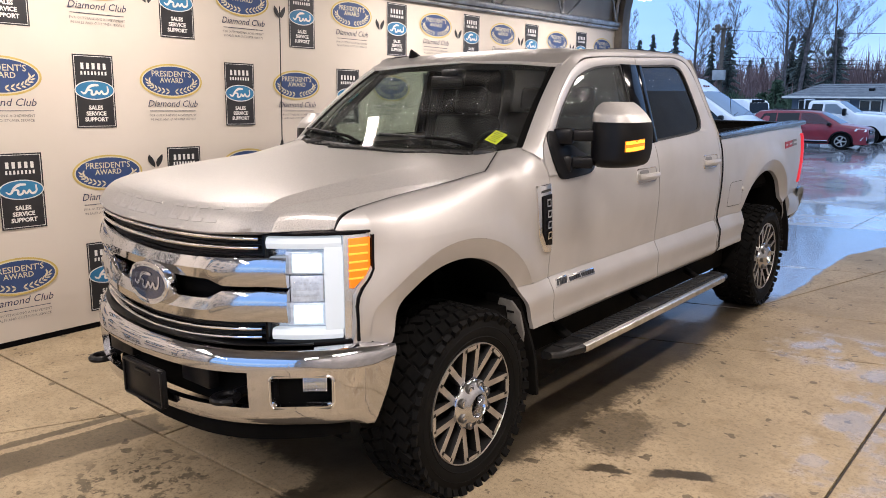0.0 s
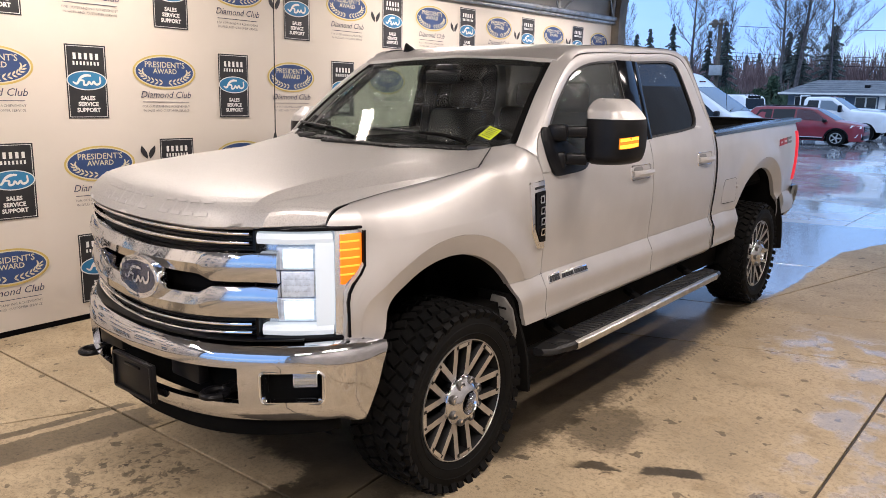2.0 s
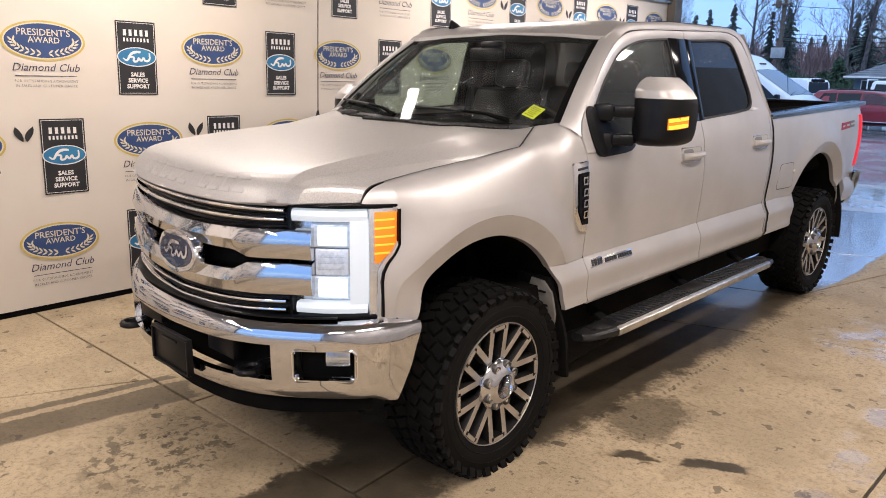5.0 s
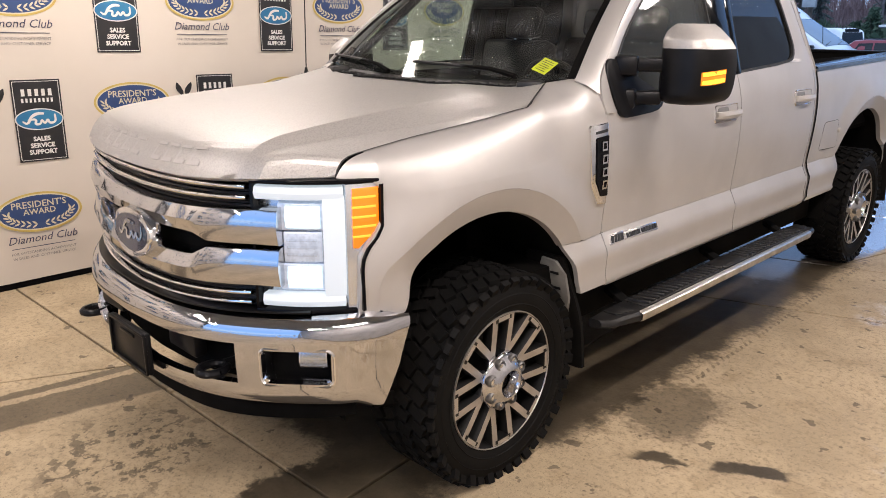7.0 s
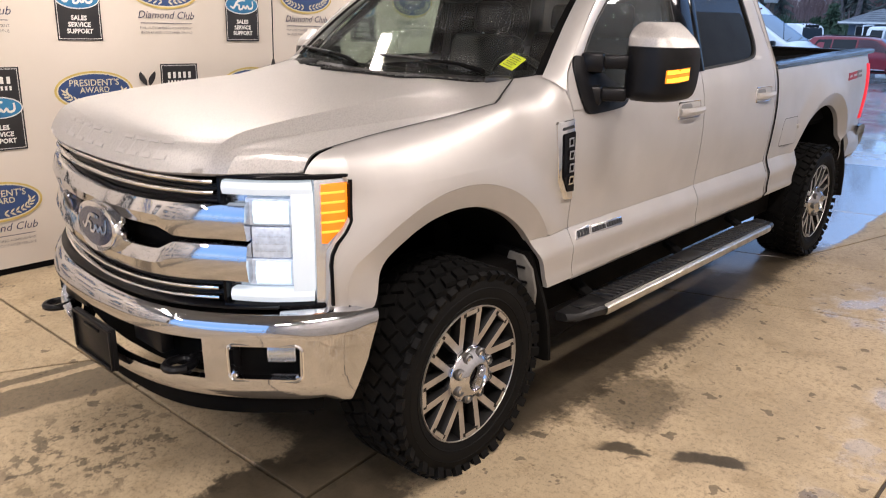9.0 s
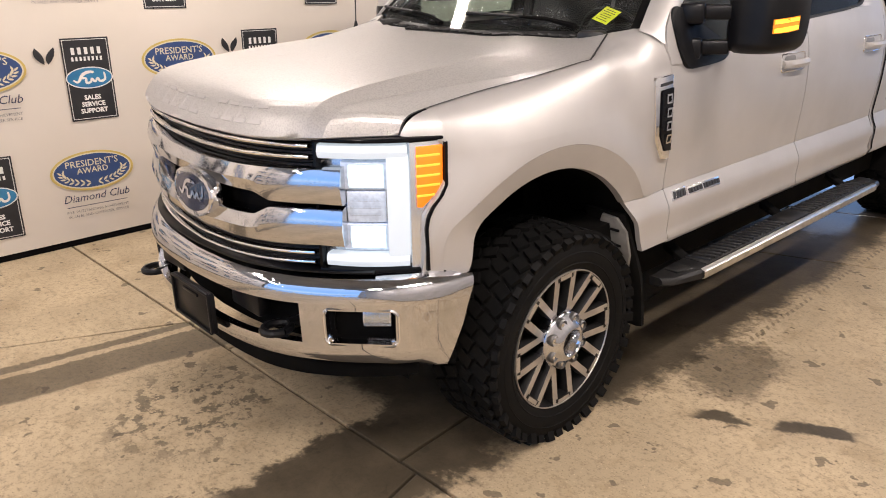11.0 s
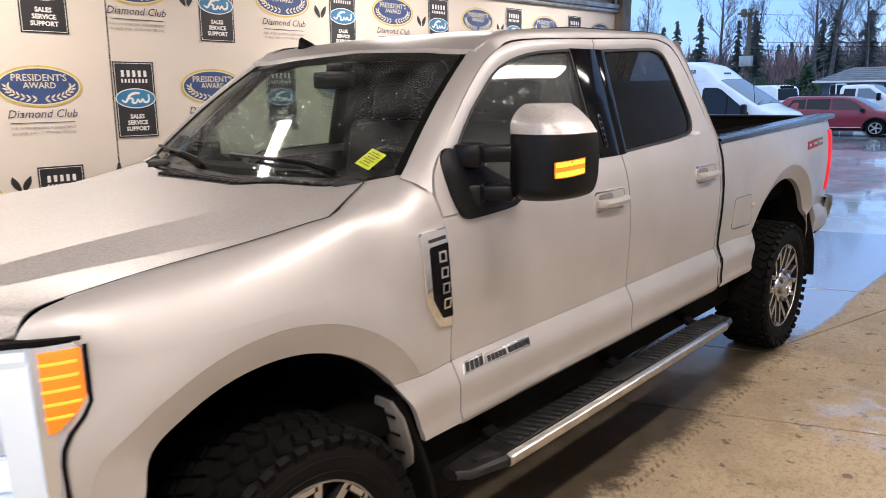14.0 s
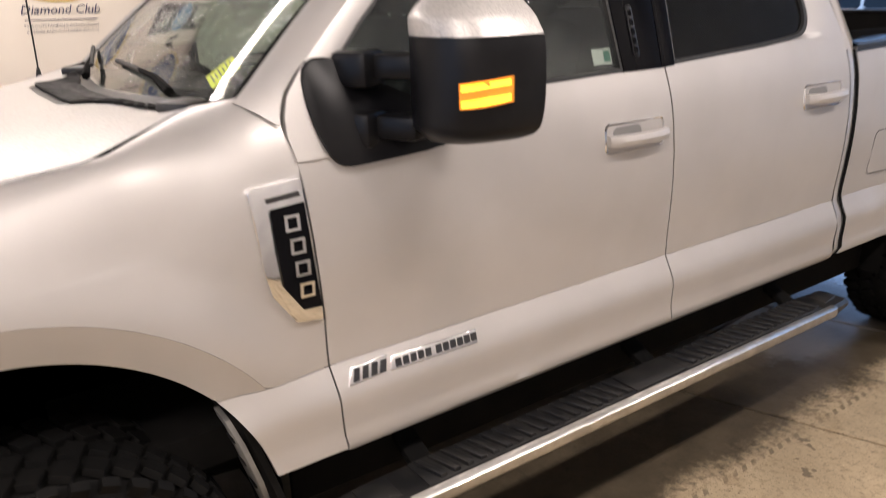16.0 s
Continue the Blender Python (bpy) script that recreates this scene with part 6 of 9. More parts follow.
for s in (1, -1):
    head = new("headlight")
    head.parent = truck
    head["label"] = "lit headlight with a white running-light strip"
    a0, a3 = sx(0.632), GP.s_of(0.8835)

    def piece(name, u0, u1, z0, z1, off, thick, mat, label="", round_z=0.006, bulge=0.0, ns=10):
        bm = bmesh.new()
        slab(bm, GP, s * u0, s * u1, z0, z1, off, thick, ns, round_z, bulge)
        return part(name, bm, mat, head, label)

    piece("housing", a0 - 0.004, a3, 0.838, 1.268, -0.060, 0.02, M_REFLECT, "silvered headlight bucket", 0.0)
    piece("bezel_top", a0 - 0.012, a3, 1.256, 1.270, 0.0, 0.09, M_GLOSSBLACK, "black edge")
    piece("bezel_bottom", a0 - 0.012, sx(0.862), 0.828, 0.842, 0.0, 0.09, M_GLOSSBLACK, "black edge")
    piece("bezel_inner", a0 - 0.014, a0 - 0.004, 0.838, 1.258, -0.004, 0.085, M_GLOSSBLACK, "black edge")
    piece("running_light", a0, sx(0.840), 1.205, 1.250, -0.006, 0.04, M_DRL, "glowing white light strip", 0.010, 0.004)
    piece("running_light", a0 + 0.012, sx(0.840), 0.848, 0.892, -0.006, 0.04, M_DRL, "glowing white light strip", 0.010, 0.004)
    piece("running_light", sx(0.801), sx(0.842), 0.884, 1.215, -0.005, 0.04, M_DRL, "glowing white light strip", 0.010, 0.004)
    for zc in (1.147, 0.945):
        piece("lamp_cup", sx(0.690), sx(0.801), zc - 0.045, zc + 0.045, -0.030, 0.04, M_CUP, "reflector cup tinted pale blue for the lamp's glow")
        piece("lamp", sx(0.712), sx(0.795), zc - 0.040, zc + 0.040, -0.022, 0.03, M_BULB, "burning white lamp", 0.014, 0.006)
    piece("centre_lens", sx(0.702), sx(0.797), 0.992, 1.098, -0.034, 0.03, M_CUP, "clear finned lens", 0.008)
    for k in range(3):
        piece("lens_fin", sx(0.712), sx(0.786), 1.018 + 0.024 * k, 1.026 + 0.024 * k, -0.024, 0.02, M_LENS, "clear lens rib", 0.002)
    # chrome cheek with the amber side marker
    def cheek_lo(u):
        return float(np.interp(abs(u), [sx(0.844), sx(0.860), sx(0.872), GP.s_of(0.8835)], [0.842, 0.842, 1.02, 1.085]))
    piece("cheek", sx(0.844), a3, cheek_lo, 1.256, -0.006, 0.05, M_REFLECT, "chrome cheek of the headlight", 0.004, 0.0, 16)
    def amb_lo(u):
        return float(np.interp(abs(u), [sx(0.850), sx(0.861), GP.s_of(0.8815)], [1.048, 1.045, 1.105]))
    bm = bmesh.new()
    slab(bm, GP, s * sx(0.8535), s * GP.s_of(0.8825), amb_lo, 1.242, 0.001, 0.02, 10, 0.004)
    part("side_marker", bm, M_AMBER, head, "amber side marker lens")
    for k in range(5):
        z = 1.085 + 0.032 * k
        piece("marker_rib", sx(0.853) if z > 1.06 else sx(0.857), GP.s_of(0.8800) - (0.02 if z < 1.10 else 0), z - 0.004, z + 0.004, 0.003, 0.004, M_AMBERLINE, "bright amber rib", 0.0015)
    bm = bmesh.new()
    rows = []
    for t in range(13):
        z = lerp(0.838, 1.252, t / 12)
        u = float(np.interp(z, [0.838, 1.0, 1.05, 1.10, 1.268], [sx(0.864), sx(0.8625), sx(0.871), GP.s_of(0.8835), GP.s_of(0.8838)]))
        out = float(np.interp(z, [0.838, 1.0, 1.08, 1.16], [0.022, 0.021, 0.018, 0.013]))
        rows.append([GP.at(s * (u - 0.003), z, out), GP.at(s * (u + 0.007), z, out), GP.at(s * (u + 0.007), z, -0.05), GP.at(s * (u - 0.003), z, -0.05)])
    surf(bm, rows, loop=True)
    part("bezel_outer", bm, M_GLOSSBLACK, head, "black edge")

# bumper
def bumper_off(z):
    return float(np.interp(z, [0.500, 0.512, 0.530, 0.56, 0.66, 0.76, 0.795, 0.815, 0.828, 0.838], [-0.060, -0.028, -0.010, 0.0, 0.006, 0.008, 0.0, -0.018, -0.045, -0.10]))


def in_hole(s, z):
    a = abs(s)
    c0, c1 = 0.0, BP.s_of(0.585)
    f0, f1 = BP.s_of(0.668), BP.s_of(0.852)
    if a < c1 and 0.592 < z < 0.738 - 0.0 * a:
        return True
    return f0 < a < f1 and 0.600 < z < 0.718


zs = [0.500, 0.512, 0.525, 0.540, 0.560, 0.580, 0.592, 0.600, 0.64, 0.68, 0.718, 0.738, 0.755, 0.775, 0.795, 0.808, 0.818, 0.826, 0.833, 0.838]
smax = BP.d[-1]
marks = [BP.s_of(v) for v in (0.585, 0.668, 0.852)]
ss = sorted(set(list(np.linspace(-smax, smax, 61)) + [m for m in marks] + [-m for m in marks]))
bm = bmesh.new()
grid = [[bm.verts.new(BP.at(s - math.copysign(float(np.interp(z, [0.50, 0.64, 0.80], [0.105, 0.045, 0.0])) * smooth01((abs(s) - smax + 0.30) / 0.30), s), z - 0.028 * smooth01((abs(s) - smax + 0.16) / 0.16) * max(0.0, (z - 0.7) / 0.138), bumper_off(z) * (1 - 0.9 * smooth01((abs(s) - smax + 0.16) / 0.16)))) for z in zs] for s in ss]
for i in range(len(ss) - 1):
    for j in range(len(zs) - 1):
        if not in_hole(0.5 * (ss[i] + ss[i + 1]), 0.5 * (zs[j] + zs[j + 1])):
            bm.faces.new((grid[i][j], grid[i + 1][j], grid[i + 1][j + 1], grid[i][j + 1]))
loose = [v for v in bm.verts if not v.link_faces]
bmesh.ops.delete(bm, geom=loose, context="VERTS")
bmesh.ops.recalc_face_normals(bm, faces=bm.faces)
if sum(f.normal.y for f in bm.faces) > 0:
    bmesh.ops.reverse_faces(bm, faces=bm.faces)
geo = bmesh.ops.solidify(bm, geom=list(bm.faces), thickness=0.03)
bumper = part("front_bumper", bm, M_CHROME, truck, "broad wrap-around chrome front bumper", angle=50)
bm = bmesh.new()
slab(bm, BP, -BP.s_of(0.60), BP.s_of(0.60), 0.56, 0.77, -0.11, 0.02, 20)
for s in (1, -1):
    slab(bm, BP, s * BP.s_of(0.655), s * BP.s_of(0.865), 0.58, 0.735, -0.075, 0.02, 8)
    slab(bm, BP, s * BP.s_of(0.655), s * BP.s_of(0.668), 0.58, 0.735, -0.005, 0.08, 2)
    slab(bm, BP, s * BP.s_of(0.852), s * BP.s_of(0.862), 0.58, 0.735, -0.01, 0.08, 2)
part("bumper_recess", bm, M_MATTEBLACK, bumper, "black recess behind the bumper's openings")
bm = bmesh.new()
slab(bm, BP, -BP.s_of(0.80), BP.s_of(0.80), 0.836, 0.842, -0.03, 0.16, 30)
part("step_pad", bm, M_BLACK, bumper, "black bumper top pad")
bm = bmesh.new()
slab(bm, BP, -BP.s_of(0.90), BP.s_of(0.90), lambda s: 0.415 + 0.03 * (abs(s) / 1.1) ** 2, 0.515, -0.075, 0.03, 30, 0.01)
part("air_dam", bm, M_MATTEBLACK, truck, "black plastic air dam")
for s in (1, -1):
    bm = bmesh.new()
    slab(bm, BP, s * BP.s_of(0.762), s * BP.s_of(0.838), 0.640, 0.710, -0.045, 0.03, 6, 0.012, 0.006)
    fog = part("fog_light", bm, M_REFLECT, bumper, "round-cornered clear fog light")
    bm = bmesh.new()
    slab(bm, BP, s * BP.s_of(0.766), s * BP.s_of(0.834), 0.645, 0.705, -0.034, 0.006, 6, 0.004)
    part("fog_lens", bm, M_LENS, fog, "clear lens")
    bm = bmesh.new()
    c_s, w_s = (BP.s_of(0.668) + BP.s_of(0.852)) / 2, BP.s_of(0.852) - BP.s_of(0.668)
    o = rounded_rect(w_s + 0.026, 0.144, c_s, 0.659, 0.030)
    i = rounded_rect(w_s + 0.004, 0.120, c_s, 0.659, 0.026)
    rows = [[BP.at(s * a[0], a[1], bumper_off(a[1]) - 0.001), BP.at(s * (0.5 * a[0] + 0.5 * b[0]), 0.5 * a[1] + 0.5 * b[1], bumper_off(a[1]) + 0.004), BP.at(s * b[0], b[1], bumper_off(b[1]) - 0.004), BP.at(s * (c_s + (b[0] - c_s) * 0.95), 0.659 + (b[1] - 0.659) * 0.93, -0.06)] for a, b in zip(o, i)]
    rows.append(rows[0])
    surf(bm, rows)
    part("fog_bezel", bm, M_CHROME_DRY, bumper, "rounded chrome rim of the fog light opening", angle=60)
    # tow hook
    bm = bmesh.new()
    ring_pts = [(s * 0.47 + 0.042 * math.cos(a) * s, (-0.965 if s < 0 else -0.93) + 0.05 * math.sin(a), 0.562 if s < 0 else 0.60) for a in np.linspace(0, 2 * math.pi, 17)]
    tube(bm, ring_pts, 0.015, 8, caps=False)
    tube(bm, [(s * 0.47, -0.92 if s < 0 else -0.885, 0.562 if s < 0 else 0.60), (s * 0.47, -0.80, 0.60)], 0.022, 8)
    part("tow_hook", bm, M_BLACK, truck, "black forged tow hook")
    bm = bmesh.new()
    box(bm, (0.20, 0.05, 0.10), (s * 0.30, -0.93, 0.67), 0.01)
    part("bumper_bracket", bm, M_BLACK, bumper, "black bracket in the bumper's mouth")
# licence plate holder, empty
bm = bmesh.new()
box(bm, (0.315, 0.022, 0.165), (0.03, -1.022, 0.585), 0.010)
holder = part("plate_holder", bm, M_BLACK, bumper, "empty black number plate holder")
bm = bmesh.new()
for dx in (-0.15, 0.15):
    box(bm, (0.014, 0.012, 0.15), (0.03 + dx, -1.036, 0.585), 0.004)
for dz in (-0.076, 0.076):
    box(bm, (0.30, 0.012, 0.012), (0.03, -1.036, 0.585 + dz), 0.004)
box(bm, (0.12, 0.012, 0.012), (0.03, -1.034, 0.633), 0.003)
part("holder_rim", bm, M_BLACK, holder)

# ---- wheels ----
TYRE_R, TYRE_Z = 0.432, 0.430


def build_wheel():
    w = new("wheel")
    w.parent = truck
    bm = bmesh.new()
    prof = [(-0.135, 0.275), (-0.150, 0.30), (-0.158, 0.34), (-0.153, 0.385), (-0.135, 0.410), (-0.10, 0.416), (0.0, 0.418), (0.10, 0.416), (0.135, 0.410), (0.153, 0.385), (0.158, 0.34), (0.150, 0.30), (0.135, 0.278), (0.10, 0.270)]
    lathe(bm, prof, (0, 0, 0), 72)
    tyre = part("tyre", bm, M_RUBBER, w, "chunky all-terrain tyre")
    bm = bmesh.new()
    for k in range(44):
        a = 2 * math.pi * k / 44
        for xo, wd, sh in ((-0.115, 0.050, 0.0), (-0.045, 0.05, 0.5), (0.030, 0.052, 0.15), (0.108, 0.055, 0.6)):
            ang = a + sh * 2 * math.pi / 44
            rot = Matrix.Rotation(ang, 3, "X")
            p = rot @ Vector((xo, 0, 0.424))
            box(bm, (wd * (1.0 if k % 2 else 1.18), 0.043, 0.018), p, 0, rot @ Matrix.Rotation(0.45 if xo < 0 else -0.45, 3, "Z"))
        for xo in (-0.147, 0.147):
            rot = Matrix.Rotation(a + 0.04, 3, "X")
            r0 = 0.398 if k % 2 else 0.388
            p = rot @ Vector((xo, 0, r0))
            box(bm, (0.022, 0.036, 0.042 if k % 2 else 0.066), p, 0, rot @ Matrix.Rotation(0.5 if xo > 0 else -0.5, 3, "Y"))
    part("tread", bm, M_RUBBER, w, "staggered tread blocks", smooth=False)
    bm = bmesh.new()
    for r in (0.312, 0.355):
        lathe(bm, [(0.1535 if r > 0.32 else 0.150, r - 0.004), (0.1585 if r > 0.32 else 0.1555, r), (0.1555 if r > 0.32 else 0.152, r + 0.004)], (0, 0, 0), 60)
    part("sidewall_ring", bm, M_RUBBER, w)
    bm = bmesh.new()
    lathe(bm, [(-0.12, 0.274), (0.02, 0.257), (0.09, 0.264), (0.132, 0.272), (0.141, 0.2755)], (0, 0, 0), 64)
    rim = part("rim", bm, M_DARKALLOY, w, "dark alloy rim barrel", angle=50)
    bm = bmesh.new()
    lathe(bm, [(0.1405, 0.2765), (0.1445, 0.2780), (0.1445, 0.2805), (0.138, 0.2825)], (0, 0, 0), 64)
    part("rim_lip", bm, M_MACHINED, w, "thin machined alloy rim edge", angle=50)
    bm = bmesh.new()
    lathe(bm, [(0.05, 0.0), (0.05, 0.12), (0.045, 0.248)], (0, 0, 0), 48)
    part("rim_disc", bm, M_DARKALLOY, w, "dark back of the rim")
    for k in range(8):
        a = 2 * math.pi * k / 8
        for sgn in (-1, 1):
            rot = Matrix.Rotation(a, 3, "X")
            bm = bmesh.new()
            rows, face = [], []
            for v in np.linspace(0, 1, 6):
                r = lerp(0.085, 0.272, v)
                off = sgn * lerp(0.042, 0.047, v)
                h = lerp(0.0145, 0.0158, v)
                xf = lerp(0.116, 0.140, v ** 0.8)
                face.append((r, off, h, xf))
                rows.append([rot @ Vector(q) for q in ((xf - 0.045, off - h, r), (xf - 0.006, off - h, r), (xf, off - h * 0.75, r), (xf, off + h * 0.75, r), (xf - 0.006, off + h, r), (xf - 0.045, off + h, r))])
            vs = surf(bm, rows, loop=True)
            bm.faces.new(vs[0])
            bm.faces.new(vs[-1])
            if sgn > 0:
                rows = [[rot @ Vector(q) for q in ((xx - 0.045, yy, 0.252), (xx, yy, 0.252), (xx, yy, 0.274), (xx - 0.045, yy, 0.274))] for yy, xx in ((-0.045, 0.140), (0.0, 0.141), (0.045, 0.140))]
                vs = surf(bm, rows, loop=True)
            part("spoke", bm, M_DARKALLOY, w)
            bm = bmesh.new()
            surf(bm, [[rot @ Vector(q) for q in ((xf + 0.0005, off - h * 0.93, r), (xf + 0.0005, off + h * 0.93, r))] for r, off, h, xf in face])
            if sgn > 0:
                surf(bm, [[rot @ Vector((0.1422, yy, rr)) for rr in (0.256, 0.2735)] for yy in (-0.032, 0.0, 0.032)])
            part("spoke_face", bm, M_MACHINED, w, "bright machined spoke face")
    bm = bmesh.new()
    lathe(bm, [(0.08, 0.122), (0.130, 0.120), (0.142, 0.113), (0.150, 0.100), (0.168, 0.078), (0.178, 0.066), (0.180, 0.056), (0.172, 0.051), (0.125, 0.042), (0.120, 0.0)], (0, 0, 0), 16)
    part("hub_cover", bm, M_CHROME, w, "chrome hub cover")
    for k in range(8):
        a = 2 * math.pi * (k + 0.5) / 8
        bm = bmesh.new()
        lathe(bm, [(0.125, 0.024), (0.160, 0.023), (0.166, 0.018), (0.152, 0.016), (0.152, 0.0)], (-0.001, 0.091 * math.sin(a), 0.091 * math.cos(a)), 14)
        part("lug_nut_cover", bm, M_RIMEDGE, w)
        bm = bmesh.new()
        lathe(bm, [(0.150, 0.0105), (0.162, 0.0095), (0.164, 0.0)], (-0.001, 0.091 * math.sin(a), 0.091 * math.cos(a)), 8)
        part("lug_nut", bm, M_CHROME_DRY, w)
    bm = bmesh.new()
    lathe(bm, [(0.121, 0.042), (0.132, 0.036), (0.134, 0.0)], (0, 0, 0), 24)
    part("hub_centre", bm, M_GLOSSBLACK, w, "dark hub centre")
    return w


wheel = build_wheel()
WX = 0.838
wheel.matrix_basis = pose(WX, 0.012, TYRE_Z - 0.022, 2, 0, 0)
copy_thing(wheel, pose(WX + 0.01, 4.06, TYRE_Z, 31, 0, 0))
copy_thing(wheel, pose(-WX, 0.0, TYRE_Z, 20, 0, 180))
copy_thing(wheel, pose(-WX - 0.01, 4.06, TYRE_Z, 5, 0, 180))

# ---- side steps ----
for s in (1, -1):
    bm = bmesh.new()
    rows = []
    for y in (0.62, 0.66, 0.74, 0.82, 1.9, 2.80, 2.90, 2.935):
        w0, w1 = 0.950, float(np.interp(y, [0.62, 0.66, 0.82, 2.80, 2.935], [1.015, 1.055, 1.098, 1.098, 1.075]))
        dip = 0.012 * smooth01((0.80 - y) / 0.18) + 0.012 * smooth01((y - 2.80) / 0.13)
        zt = 0.505 - dip
        rows.append([(s * w0, y, 0.462), (s * w0, y, zt - 0.006), (s * (w0 + 0.01), y, zt), (s * (w1 - 0.012), y, zt), (s * w1, y, zt - 0.012), (s * w1, y, 0.466), (s * (w1 - 0.02), y, 0.455), (s * (w0 + 0.01), y, 0.452)])
    vs = surf(bm, rows, loop=True)
    bm.faces.new(vs[0])
    bm.faces.new(vs[-1])
    step_bar = part("side_step", bm, M_STEPRUBBER, truck, "black running board with an aluminium edge and ribbed tread", angle=40)
    bm = bmesh.new()
    rows = []
    for y in (0.815, 0.822, 2.795, 2.802):
        e = 0.0 if 0.82 < y < 2.80 else -0.004
        rows.append([(s * 1.080, y, 0.507 + e), (s * (1.098 + e), y, 0.506 + e), (s * (1.106 + e), y, 0.499), (s * (1.107 + e), y, 0.474), (s * (1.101 + e), y, 0.463 - e), (s * 1.090, y, 0.458)])
    surf(bm, rows)
    part("step_edge", bm, M_ALU, step_bar, "scuffed brushed aluminium edge strip", angle=40)
    # two ribbed tread pads with a plain bar between them, and raised end caps
    for y0, y1 in ((0.90, 1.66), (1.94, 2.72)):
        bm = bmesh.new()
        box(bm, (0.118, y1 - y0 + 0.03, 0.006), (s * 1.016, (y0 + y1) / 2, 0.506), 0.002)
        pad = part("tread_pad", bm, M_STEPRUBBER, step_bar, "ribbed rubber tread pad")
        n = 17
        for k in range(n):
            bm = bmesh.new()
            y = lerp(y0 + 0.02, y1 - 0.02, k / (n - 1))
            prism(bm, [(0.968, y - 0.020), (0.968, y - 0.002), (1.064, y + 0.026), (1.064, y + 0.006)], lambda a, b, d: (s * a, b, d), 0.506, 0.519, 0.003)
            part("tread_rib", bm, M_STEPRUBBER, pad)
    bm = bmesh.new()
    box(bm, (0.115, 0.24, 0.008), (s * 1.016, 1.80, 0.508), 0.003)
    part("plain_bar", bm, M_STEPRUBBER, step_bar, "smooth black bar between the treads")
    for y in (0.76, 2.85):
        bm = bmesh.new()
        prism(bm, [(0.965, y - 0.05), (1.03 if y < 1 else 1.055, y - 0.05), (1.06 if y < 1 else 1.035, y + 0.05), (0.965, y + 0.05)], lambda a, b, d: (s * a, b, d), 0.485, 0.507, 0.004)
        part("end_cap", bm, M_STEPRUBBER, step_bar, "raised plastic end cap")
    for y in (0.95, 1.9, 2.75):
        bm = bmesh.new()
        box(bm, (0.26, 0.07, 0.03), (s * 0.87, y, 0.50), 0.008, Matrix.Rotation(s * 0.45, 3, "Y"))
        part("step_bracket", bm, M_MATTEBLACK, step_bar, "black step bracket")

